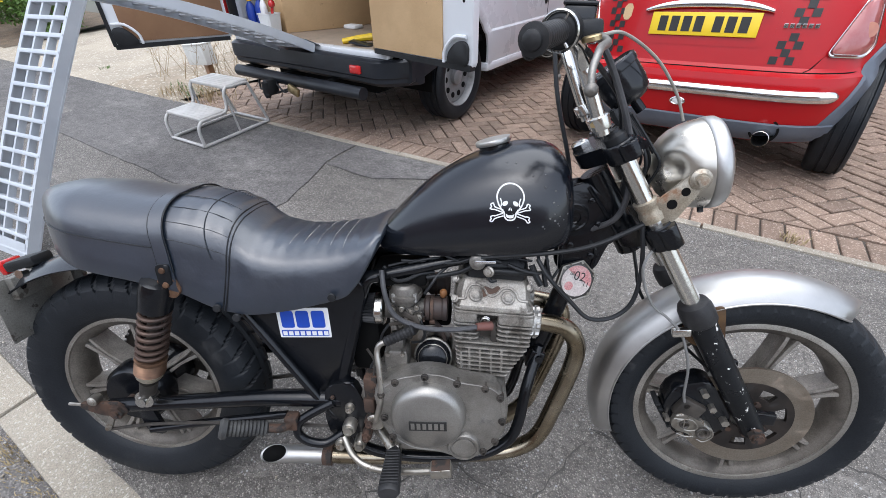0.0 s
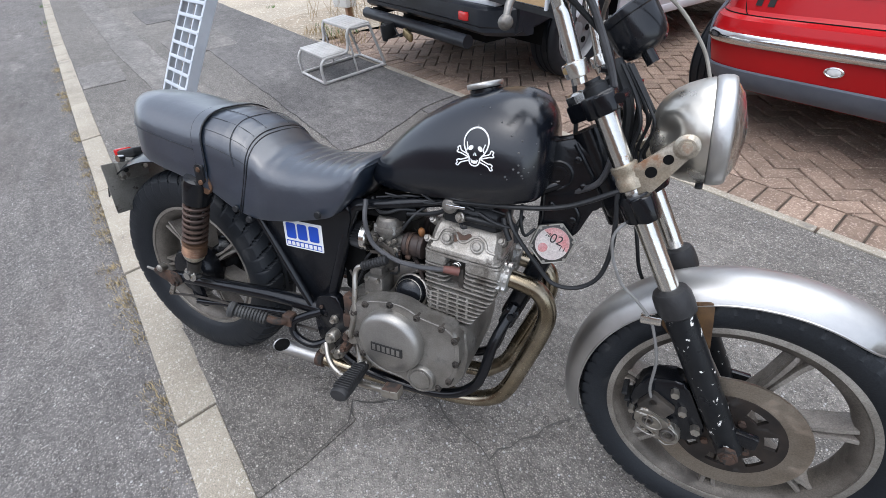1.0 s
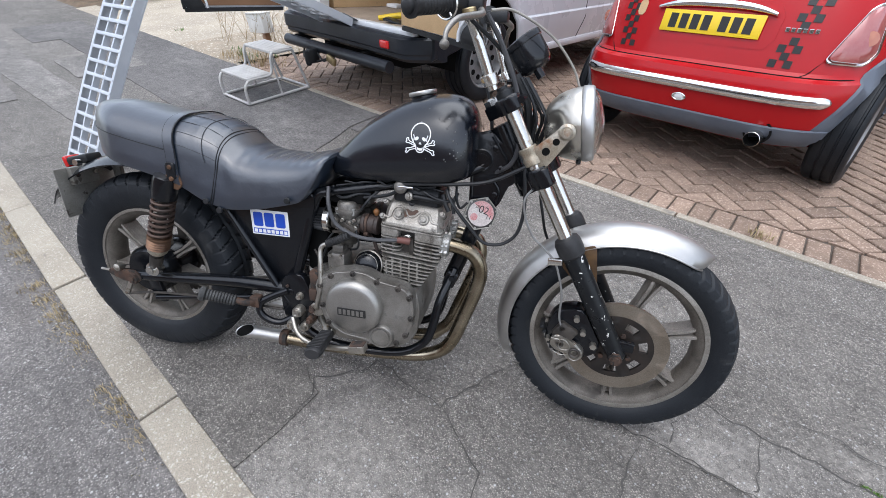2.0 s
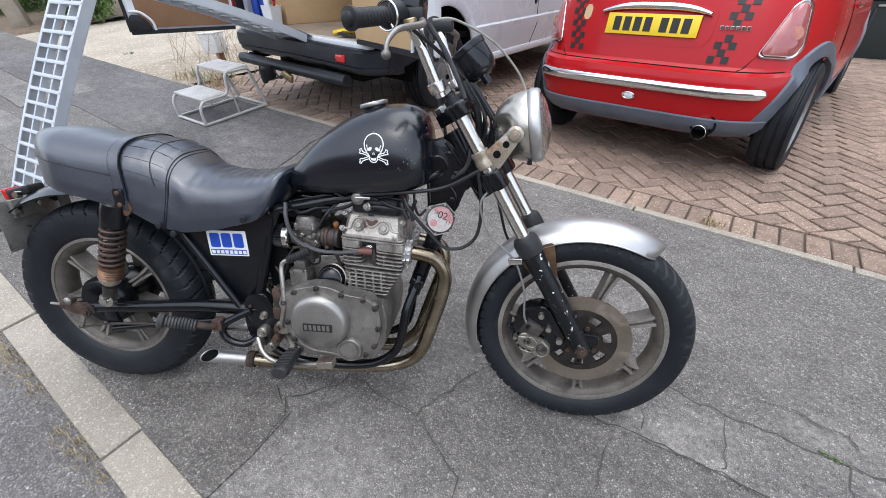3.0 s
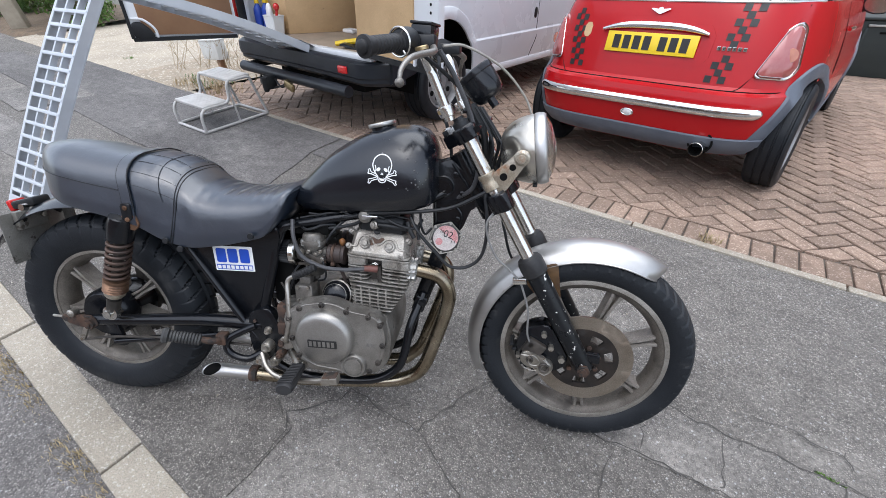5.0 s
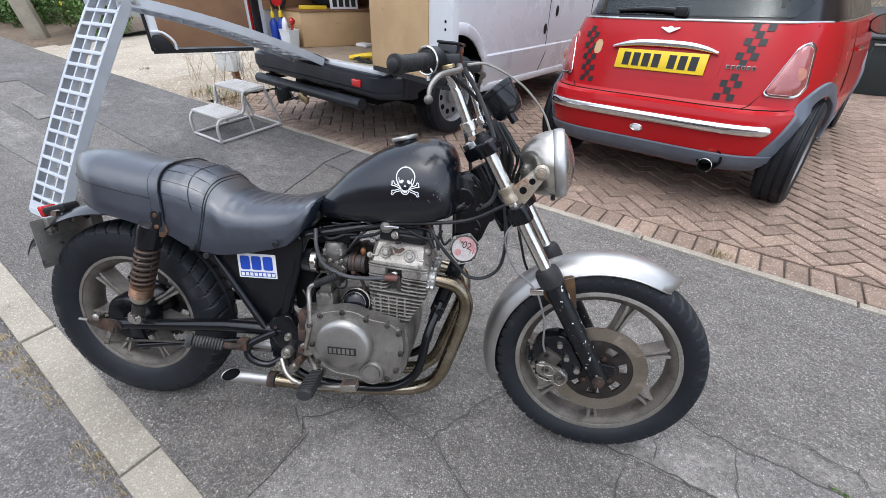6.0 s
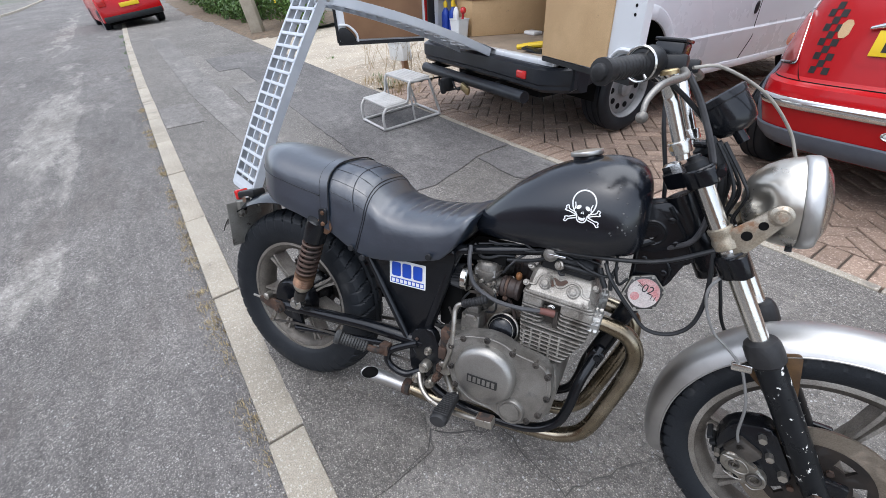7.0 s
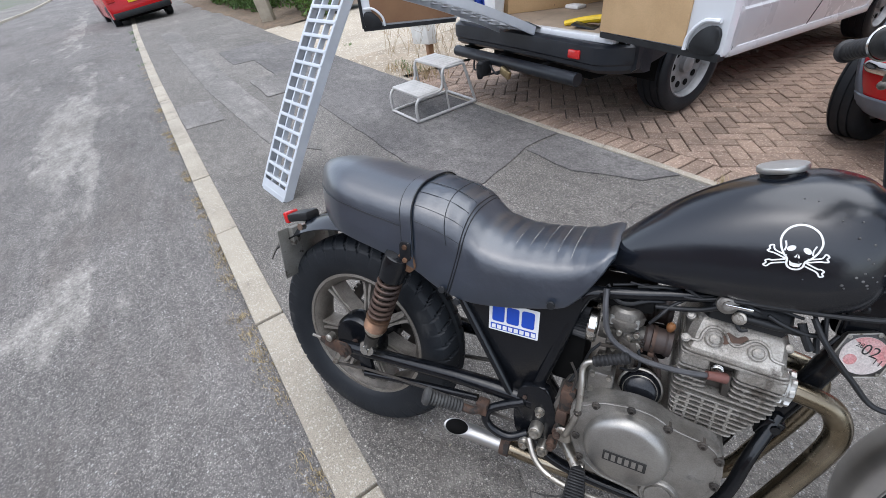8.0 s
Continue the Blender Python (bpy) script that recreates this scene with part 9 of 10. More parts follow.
spare.matrix_world = in_van(-0.60, 0.70, 1.192) @ pose(0, 0, 0, 0, 0, -25)
npv = thing("loose_number_plate", in_van(-0.375, 0.66, 0.892, 68.7) @ pose(0, 0, 0.055, -8), "loose white number plate with plain bars on the box", "number plate")
bm = BM()
box(bm, (0, 0, 0), (0.26, 0.004, 0.11), 0.001)
part("plate", bm, M_WHITE, npv)
for k in range(4):
    bm = BM()
    box(bm, (-0.085 + k * 0.058, -0.003, 0), (0.040, 0.002, 0.075))
    part("plate_bar", bm, M_BLACK, npv)
ybar = thing("yellow_level", in_van(-0.50, 0.41, 0.890, 62), "yellow spirit level lying on the box", "tool")
bm = BM()
box(bm, (0, 0, 0.015), (0.24, 0.022, 0.03), 0.003)
part("level_bar", bm, M_YELLOWPL, ybar)


def bottle(x, y, h, r, cap):
    b = thing("bottle", in_van(x, y, 0.592), "blue plastic bottle with a yellow cap on the van floor", "bottle", "bottles in the van")
    bm = BM()
    lathe(bm, [(r * 0.9, 0), (r, 0.008), (r, h * 0.62), (r * 0.9, h * 0.70), (r * 0.4, h * 0.82), (r * 0.36, h * 0.88)], V(0, 0, 0), (0, 0, 1), 24)
    part("bottle_body", bm, M_BLUEBOTTLE, b)
    bm = BM()
    lathe(bm, [(r * 0.5, h * 0.84), (r * 0.5, h * 0.96), (r * 0.4, h), (r * 0.15, h * 1.02), (r * 0.12, h * 1.15), (0.001, h * 1.15)], V(0, 0, 0), (0, 0, 1), 16)
    part("cap", bm, cap, b, "yellow cap")


bottle(-0.745, 0.15, 0.27, 0.037, M_YELLOWPL)
bottle(-0.668, 0.18, 0.28, 0.037, M_YELLOWPL)
bottle(-0.715, 0.225, 0.25, 0.033, M_YELLOWPL)
tub = thing("bucket", in_van(-0.545, 0.165, 0.592) @ Matrix.Diagonal((0.86, 0.86, 0.95, 1)), "white plastic tub holding tools and a cloth", "bucket")
bm = BM()
skin(bm, [[V(sx * a, sy * b, z) for sx, sy in ((-1, -0.8), (-0.85, -1), (0.85, -1), (1, -0.8), (1, 0.8), (0.85, 1), (-0.85, 1), (-1, 0.8))] for z, a, b in ((0, 0.065, 0.06), (0.15, 0.080, 0.072), (0.152, 0.084, 0.076), (0.158, 0.084, 0.076), (0.158, 0.078, 0.07), (0.03, 0.062, 0.055))])
part("tub", bm, M_WHITEPL, tub)
bm = BM()
bmesh.ops.create_icosphere(bm, subdivisions=2, radius=0.032, matrix=Matrix.Translation((0.055, 0.01, 0.225)))
cyl(bm, (0.04, 0.0, 0.10), (0.055, 0.01, 0.20), 0.013, n=10)
part("brush", bm, M_REDLENS, tub, "red-topped brush")
bm = BM()
skin(bm, [[V(-0.06 + 0.045 * math.cos(2 * math.pi * k / 10) * r + 0.012 * noise.noise((k, z * 30, 0)), 0.03 * math.sin(2 * math.pi * k / 10) * r, z) for k in range(10)] for z, r in ((0.08, 0.7), (0.15, 0.9), (0.20, 0.9), (0.235, 0.6), (0.25, 0.2))])
part("cloth", bm, M_WHITE, tub, "crumpled pale cloth")
reel = thing("tape_reel", in_van(-0.74, 0.22, 0.96), "red reel hung on the van's inner wall", "reel")
bm = BM()
lathe(bm, [(0.02, -0.02), (0.055, -0.02), (0.055, 0.02), (0.02, 0.02)], V(0, 0, 0), (0.5, -1, 0), 24)
part("reel_body", bm, M_REDLENS, reel)
bm = BM()
lathe(bm, [(0.06, -0.012), (0.075, -0.012), (0.075, 0.012), (0.06, 0.012)], V(0, 0.0, 0), (0.5, -1, 0), 24)
part("reel_rim", bm, M_PLASTIC, reel)
clampx = thing("hand_clamp", in_van(0.40, 0.20, 0.592, 25), "yellow and black plastic tool on the van floor", "tool")
bm = BM()
tube(bm, [V(-0.14, 0, 0.015), V(-0.05, 0.01, 0.03), V(0.05, -0.01, 0.045), V(0.12, 0.0, 0.05)], [0.018, 0.024], 8, 4)
tube(bm, [V(-0.12, 0.06, 0.012), V(0.0, 0.05, 0.02), V(0.10, 0.02, 0.03)], 0.012, 8, 4)
part("handle", bm, M_YELLOWPL, clampx, "yellow handle")
bm = BM()
box(bm, (0.02, -0.06, 0.012), (0.16, 0.10, 0.012), 0.004, Matrix.Rotation(0.2, 3, "Y"))
part("jaw", bm, M_VANBUMP, clampx)
tray = thing("paper_scrap", in_van(-0.20, 0.72, 0.592), "white scrap of paper on the van floor", "paper")
bm = BM()
box(bm, (0, 0, 0.015), (0.14, 0.10, 0.03), 0.01)
part("scrap", bm, M_WHITE, tray)

# ---- folding loading ramp from the pavement into the van ----
RB, RT, RE = V(-2.277, 1.037, 0.0), V(-1.870, 1.715, 1.105), V(-1.13, 2.61, 0.612)
RW = V(0.930, -0.367, 0)
ramp = thing("loading_ramp", Matrix.Identity(4), "folding aluminium loading ramp leaning from pavement into the van", "ramp")


def ramp_half(A, B, half, cells, name, rail_h, arch):
    L = (B - A).length
    d = (B - A).normalized()
    nrm = d.cross(RW).normalized()
    nrm = nrm if nrm.z > 0 else -nrm

    def at(t, w, h=0.0):
        return A + d * (L * t) + RW * w + nrm * (h + arch * 4 * t * (1 - t))
    for s in (-1, 1):
        rail = None
        for h0, h1, th in ((0.0, -rail_h, 0.004), (0.0, -0.006, 0.020), (-rail_h + 0.005, -rail_h, 0.012), (-rail_h + 0.010, -rail_h + 0.006, 0.0055)):
            bm = BM()
            skin(bm, [[at(t, s * half, h0), at(t, s * (half - th) if th > 0.01 else s * (half + th), h0), at(t, s * (half - th) if th > 0.01 else s * (half + th), h1), at(t, s * half, h1)] for t in grid(0, 1, 0.05)])
            if rail is None:
                rail = part("side_rail", bm, M_ALU, ramp, "grooved aluminium side rail")
            else:
                part("flange" if th > 0.01 else "rib", bm, M_ALU, rail)
    for w in (-half / 3, half / 3):
        bm = BM()
        skin(bm, [[at(t, w - 0.0075, -0.003), at(t, w + 0.0075, -0.003), at(t, w + 0.0075, -0.034), at(t, w - 0.0075, -0.034)] for t in grid(0.01, 0.99, 0.07)])
        part("tread_bar", bm, M_ALU, ramp)
    for k in range(cells + 1):
        t = 0.015 + 0.97 * k / cells
        bm = BM()
        hw = 0.0098
        skin(bm, [[at(t, w, 0.0) + d * -hw, at(t, w, 0.003), at(t, w, 0.0) + d * hw, at(t, w, -0.032) + d * hw, at(t, w, -0.032) - d * hw] for w in grid(-half + 0.003, half - 0.003, 0.1)])
        part("rung", bm, M_ALU, ramp)
    return at


at1 = ramp_half(RB + V(0, 0, 0.01), RT, 0.172, 16, "lower", 0.056, 0.02)
at2 = ramp_half(RE, RT, 0.160, 16, "upper", 0.055, 0.035)
bm = BM()
for s in (-1, 1):
    prism(bm, rounded([(-0.055, -0.07), (0.065, -0.07), (0.05, 0.025), (-0.04, 0.025)], 0.02), lambda a, b, e: RT + V(0.62, 0.78, 0) * a + V(0, 0, b) + RW * (e * s), 0.162, 0.170, 0.002)
part("hinge_plate", bm, M_ALU, ramp, "aluminium hinge plate")
bm = BM()
for s in (-1, 1):
    for a, b in ((-0.03, -0.04), (0.03, -0.04), (0.0, 0.0)):
        p = RT + V(0.62, 0.78, 0) * a + V(0, 0, b) + RW * (s * 0.170)
        lathe(bm, [(0.013, 0), (0.012, 0.007), (0.001, 0.009)], p, RW * s, 14)
part("hinge_bolt", bm, M_ALUDULL, ramp)
bm = BM()
skin(bm, [[at1(t, w, 0.0) + V(0, 0, o) for w in (-0.160, 0.160)] for t, o in ((-0.03, -0.008), (0.02, 0.002), (0.05, 0.004))], loop=False)
skin(bm, [[at1(t, w, -0.004) + V(0, 0, o) for w in (-0.160, 0.160)] for t, o in ((-0.03, -0.008), (0.02, 0.002), (0.05, 0.004))], loop=False)
part("foot_plate", bm, M_ALU, ramp)
bm = BM()
skin(bm, [[at2(t, w, 0.006) for w in (-0.165, 0.165)] for t in (-0.05, 0.06)], loop=False)
skin(bm, [[at2(t, w, 0.002) for w in (-0.165, 0.165)] for t in (-0.05, 0.06)], loop=False)
part("lip_plate", bm, M_ALU, ramp)

# ---- step stool ----
stool = thing("step_stool", pose(-1.885, 2.595, 0.010, 0, 0, -29.0), "two-step tubular steel stool with grey treads", "step stool")
SW, SD, SH = 0.208, 0.285, 0.340
for s in (-1, 1):
    bm = BM()
    x = s * SW
    tube(bm, [V(x, -SD, 0.012), V(x, -SD, 0.12), V(x, -SD + 0.03, 0.175), V(x, -SD + 0.08, 0.185), V(x, -0.07, 0.185), V(x, -0.03, 0.205), V(x, -0.015, 0.25), V(x, -0.01, 0.30), V(x, 0.015, 0.345), V(x, 0.06, SH), V(x, 0.16, SH), V(x, 0.20, 0.33), V(x, 0.215, 0.28), V(x, SD, 0.03), V(x, SD, 0.012)], 0.0115, 12, 4)
    part("side_tube", bm, M_STOOL, stool, "bent grey steel tube")
    bm = BM()
    cyl(bm, V(x, -SD, 0.0115), V(x, SD, 0.0115), 0.0115, n=12)
    part("base_tube", bm, M_STOOL, stool)
    bm = BM()
    cyl(bm, V(x, 0.0, 0.30), V(x, 0.02, 0.0115), 0.008, n=10)
    part("strut", bm, M_STOOL, stool)
for y in (-SD, SD):
    bm = BM()
    cyl(bm, V(-SW, y, 0.0115), V(SW, y, 0.0115), 0.0115, n=12)
    part("cross_tube", bm, M_STOOL, stool)
for y, z, dpt in ((-0.145, 0.193, 0.22), (0.105, 0.348, 0.21)):
    bm = BM()
    box(bm, (0, y, z), (SW * 2 + 0.005, dpt, 0.022), 0.007)
    tread = part("tread", bm, M_STOOL, stool, "flat ribbed grey tread")
    for k in range(6):
        bm = BM()
        box(bm, (0, y - dpt / 2 + 0.03 + k * (dpt - 0.06) / 5, z + 0.0115), (SW * 2 - 0.03, 0.010, 0.003), 0.001, None, 1)
        part("grip_rib", bm, M_STOOL, tread)

# ---- verge between pavement and van: soil, pale concrete, post, weeds ----
sheet("verge", grid(-5.3, -3.99, 0.3), [DRIVE_N - 0.06] + grid(DRIVE_N + 0.02, 5.5, 0.30), lambda s, n: (0.012 + 0.02 * noise.noise((s * 1.6, n * 1.6, 2)) if n > DRIVE_N else 0.002) + drive_z(n) * max(0.0, min(1.0, (s + 5.3) / 1.25)), M_SOIL, "dry bare soil verge beside the drive", "ground")
sheet("pale_drive", grid(-9.4, -5.28, 0.5), [DRIVE_N - 0.06] + grid(DRIVE_N + 0.02, 9.0, 0.5), lambda s, n: (0.012 + 0.012 * noise.noise((s, n, 5)) if n > DRIVE_N else 0.004), M_PALE, "pale dusty concrete drive next door", "ground")
sheet("leaf_verge", grid(-34, -9.2, 0.35), grid(1.1, 2.3, 0.1) + [2.6, 3.0, 4.0], lambda s, n: (0.012 + 0.03 * abs(noise.noise((s * 2, n * 2, 1))) + 0.05 * max(0, n - 2)) if n > 1.35 + 0.055 * max(0, s + 18) + 0.18 * noise.noise((s * 1.3, 0, 7)) else -0.03, M_DUST, "brown leaf litter under the hedge", "ground")
block = thing("board_on_post", pose(-2.66, 3.97, 0.0, 0, 0, -38), "flaking white board on a short brown post", "post")
bm = BM()
box(bm, (-0.06, 0, 0.270), (0.48, 0.11, 0.19), 0.008, Matrix.Rotation(radians(-7), 3, "Y"))
box(bm, (-0.06, 0, 0.369), (0.46, 0.125, 0.014), 0.004, Matrix.Rotation(radians(-7), 3, "Y"))
part("board", bm, M_WHITEWOOD, block, "flaking white board")
bm = BM()
box(bm, (0.06, 0.0, 0.10), (0.085, 0.06, 0.20), 0.006)
part("post", bm, M_PLYDARK, block, "brown wooden post")
gate_post = thing("gate_post", pose(-8.12, 6.86, 0.0, 0, -5, 20), "leaning weathered concrete gate post by the hedge", "post")
bm = BM()
box(bm, (0, 0, 0.62), (0.27, 0.16, 1.4), 0.02)
part("shaft", bm, M_WOODPOST, gate_post)


def tufts(name, spots, n_each, h, spread, material, label, w=0.003):
    bm = BM()
    rnd = random.Random(5)
    for p in spots:
        for _ in range(n_each):
            a = rnd.uniform(0, 2 * math.pi)
            r = spread * rnd.random() ** 0.7
            q = Vector(p) + V(math.cos(a) * r, math.sin(a) * r, 0)
            b = rnd.uniform(0, 2 * math.pi)
            hh = h * rnd.uniform(0.4, 1.0)
            blade(bm, q, (math.cos(b), math.sin(b)), w * rnd.uniform(0.6, 1.2), hh, hh * rnd.uniform(0.2, 0.9), rnd)
    return tagged(part(name, bm, material), label, "grass", "", "stuff")


rk = random.Random(11)
kerb_spots = []
for i in range(70):
    s = -rk.uniform(0.3, 9.0)
    kerb_spots.append(pv(s, KERB_OUT - 0.012 - rk.random() * 0.03, -0.025))
tufts("kerb_grass", kerb_spots, 20, 0.016, 0.06, M_DRYGRASS, "dry grass and grit along the kerb", 0.0017)
clump_spots = []
for c_ in (0.55, 1.15, 1.35, 1.9, 2.25, 2.75, 3.3, 4.2, 4.6, 5.6):
    for _ in range(5):
        clump_spots.append(pv(-c_ + rk.gauss(0, 0.09), KERB_OUT - 0.008 - abs(rk.gauss(0, 0.016)), -0.022))
tufts("kerb_straw", clump_spots, 44, 0.022, 0.045, M_DRYGRASS, "straw-coloured dry clumps along the kerb", 0.0017)
tufts("kerb_weeds", [pv(-s, KERB_OUT - 0.02, -0.025) for s in (9.0, 11.0, 12.4, 13.0, 14.2, 14.6)], 22, 0.06, 0.08, M_LEAFLIGHT, "small green weeds along the kerb", 0.004)
tufts("drive_weeds", [pv(0.80, 1.685, 0.002), pv(0.84, 1.69, 0.002), pv(-0.65, 1.66, 0.002)], 26, 0.05, 0.035, M_DRYGRASS, "dry tuft of grass at the drive's edge", 0.0025)
tufts("crack_moss", [pv(1.27 + 0.012 * k, 0.603, -0.004 + sunken(1.3, 0.6)) for k in range(6)], 20, 0.012, 0.010, M_LEAFLIGHT, "tiny green moss in a pavement crack", 0.003)
tufts("verge_weeds", [pv(-4.3 + rk.random() * 0.75, 1.70 + rk.random() * 0.28, 0.01) for _ in range(11)], 30, 0.10, 0.15, M_STRAW, "dry straggling weeds on the verge", 0.0026)
tufts("verge_green", [pv(-4.5 + rk.random() * 0.7, 1.76 + rk.random() * 0.25, 0.01) for _ in range(6)], 12, 0.07, 0.10, M_LEAF, "low green weeds behind the stool", 0.004)
tufts("pale_weeds", [pv(-6.1, 1.95, 0.01)], 22, 0.04, 0.06, M_LEAFLIGHT, "small green weed on the pale drive", 0.004)
stalks = thing("dead_stalks", Matrix.Identity(4), "thin dead weed stalks on the verge", "plant")
for i in range(34):
    b = pv(-5.2 + rk.random() * 1.6, 1.95 + rk.random() * 0.7, 0.0)
    bm = BM()
    tip = b + V(rk.uniform(-0.2, 0.2), rk.uniform(-0.2, 0.2), rk.uniform(0.25, 0.6))
    mid = (b + tip) / 2 + V(rk.uniform(-0.05, 0.05), rk.uniform(-0.05, 0.05), 0.03)
    tube(bm, [b, mid, tip], [0.0028, 0.0012], 5, 3)
    for _ in range(3):
        t = rk.uniform(0.4, 0.9)
        q = b + (tip - b) * t
        tube(bm, [q, q + V(rk.uniform(-0.1, 0.1), rk.uniform(-0.1, 0.1), rk.uniform(0.04, 0.12))], [0.002, 0.001], 4, 1, smooth=False)
    part("stalk", bm, M_STRAW, stalks)
# grit and litter on road and pavement
bm = BM()
for i in range(520):
    s, n = rk.uniform(-7, 2.5), rk.choice((rk.uniform(-2.6, -0.63), rk.uniform(-0.68, -0.62), rk.uniform(-0.5, 1.6)))
    r = rk.uniform(0.0015, 0.0045)
    z = -0.018 if n < KERB_OUT else 0.004
    bmesh.ops.create_icosphere(bm, subdivisions=1, radius=r, matrix=Matrix.Translation(pv(s, n, z)) @ Matrix.Diagonal((1, rk.uniform(0.6, 1.6), 0.6, 1)))
tagged(part("loose_grit", bm, M_KERB), "small pale stones lying on the asphalt", "grit", "", "stuff")


# ---- hedge, flowering bush, far car, garage ----
def leaf_mass(name, blobs, n, size, material, label, category):
    """A crown of many small leaves round a few uneven clumps, with twigs inside."""
    rnd = random.Random(len(name) + n)
    t = thing(name, Matrix.Identity(4), label, category)
    bm = BM()
    for _ in range(n):
        c, r = rnd.choice(blobs)
        d = Vector((rnd.gauss(0, 1), rnd.gauss(0, 1), rnd.gauss(0, 1))).normalized()
        k = 0.55 + 0.5 * rnd.random() ** 0.5 + 0.25 * noise.noise(Vector(c) * 3 + d * 2.5)
        p = Vector(c) + Vector((d.x * r[0], d.y * r[1], d.z * r[2])) * k
        if p.z < 0.03:
            continue
        a = Vector((rnd.gauss(0, 1), rnd.gauss(0, 1), rnd.gauss(0, 1))).normalized()
        b = a.cross(d + Vector((0.01, 0.02, 0.3))).normalized()
        sz = size * rnd.uniform(0.6, 1.3)
        v = [bm.verts.new(p + a * sz * x + b * sz * y) for x, y in ((-1, 0), (-0.2, 0.45), (1, 0), (-0.2, -0.45))]
        bm.faces.new(v)
    part("crown", bm, material, t, sharp=180)
    bm = BM()
    for c, r in blobs:
        for _ in range(5):
            e = Vector(c) + Vector((rnd.uniform(-1, 1) * r[0], rnd.uniform(-1, 1) * r[1], rnd.uniform(0, 0.9) * r[2]))
            tube(bm, [V(c[0], c[1], 0), (V(c[0], c[1], 0) + e) / 2 + V(rnd.uniform(-0.1, 0.1), rnd.uniform(-0.1, 0.1), 0.1), e], [0.02, 0.006], 5, 3)
    part("stems", bm, M_TWIG, t)
    return t


hb = []
for i in range(16):
    s = -12.2 - i * 1.0
    p = pv(s, 2.95 - 0.06 * min(i, 6) + 0.15 * math.sin(i * 1.7), 0.85 + 0.1 * math.sin(i * 2.3))
    hb.append(((p.x, p.y, p.z), (0.85, 0.70, 0.95)))
for i in range(8):
    p = pv(-12.6 - i * 0.8, 2.45 - 0.03 * i, 0.42 + 0.12 * math.sin(i * 2.1))
    hb.append(((p.x, p.y, p.z), (0.50, 0.45, 0.55)))
leaf_mass("hedge", hb, 34000, 0.05, M_LEAF, "tall dark green ivy-like hedge beside the pavement", "hedge")
hb2 = []
for i in range(6):
    p = pv(-9.3 - 0.35 * i, 2.75 + 0.2 * (i % 2), 0.55 + 0.18 * (i % 3))
    hb2.append(((p.x, p.y, p.z), (0.48, 0.45, 0.62)))
leaf_mass("bush", hb2, 9000, 0.035, M_LEAFLIGHT, "bright green bush with yellow flowers", "bush")
fl = thing("flowers", Matrix.Identity(4), "yellow flowers on the green bush", "flowers")
rf = random.Random(4)
for i in range(26):
    bm = BM()
    c, r = rf.choice(hb2[:3])
    p = V(c[0] + rf.uniform(-0.5, 0.5), c[1] - 0.35 + rf.uniform(-0.1, 0.2), c[2] + rf.uniform(-0.1, 0.55))
    for k in range(6):
        a = k * math.pi / 3
        v = [bm.verts.new(p + V(math.cos(a + o) * rr, rf.uniform(-0.01, 0.01), math.sin(a + o) * rr)) for o, rr in ((0, 0.005), (-0.35, 0.025), (0, 0.032), (0.35, 0.025))]
        bm.faces.new(v)
    part("flower", bm, M_FLOWER, fl)


def far_car(m):
    """The tail of a red car parked half on the pavement, far down the road."""
    t = thing("parked_car", m, "red car parked half on the pavement far away", "car")
    bm = BM()
    prof = [(0.0, 0.30), (-0.04, 0.45), (0.0, 0.62), (0.08, 0.90), (0.45, 1.30), (0.75, 1.44), (2.1, 1.42), (2.9, 0.98), (3.8, 0.85), (3.95, 0.5), (3.9, 0.28)]
    rings = []
    for x, sc in ((-0.84, 0.86), (-0.82, 0.95), (-0.70, 1.0), (0.70, 1.0), (0.82, 0.95), (0.84, 0.86)):
        rings.append([V(x * (1 - 0.16 * max(0, z - 0.9) / 0.5), 1.95 + (y - 1.95) * (sc * 0.5 + 0.5), 0.28 + (z - 0.28) * (0.4 * sc + 0.6)) for y, z in prof])
    skin(bm, rings)
    part("body", bm, M_RED, t, "faded red bodywork")
    for y in (0.75, 3.2):
        for s in (-1, 1):
            road_wheel(V(s * 0.75, y, 0.31), 0.31, 0.2, s, 5, t, lambda n_, b_, m_, p_=None, l_="", s_=38: part(n_, b_, m_, p_ or t, l_, s_), M_STEELWHEEL)
    bm = BM()
    box(bm, (0, -0.03, 0.66), (0.52, 0.02, 0.11), 0.004)
    part("number_plate", bm, M_YELLOW, t, "yellow plate")
    for s in (-1, 1):
        bm = BM()
        box(bm, (s * 0.68, 0.02, 0.80), (0.22, 0.06, 0.22), 0.03)
        part("tail_lamp", bm, M_REDLENS, t)
    bm = BM()
    box(bm, (0, -0.02, 0.36), (1.60, 0.06, 0.16), 0.03)
    part("bumper", bm, M_PLASTIC, t)
    bm = BM()
    box(bm, (0, 0.30, 1.16), (1.20, 0.02, 0.30), 0.02, Matrix.Rotation(radians(-43), 3, "X"))
    part("rear_window", bm, M_GLASSDARK, t)
    bm = BM()
    box(bm, (0, 1.9, 0.28), (1.4, 3.2, 0.16), 0.02)
    part("underbody", bm, M_DARK, t)


far_car(Matrix.Translation(pv(-16.6, -0.10, 0.0)) @ pose(0, 0, 0, 0, 0, math.degrees(ANG) + 90 + 5) @ pose(0, 0, -0.05, 0, -4))

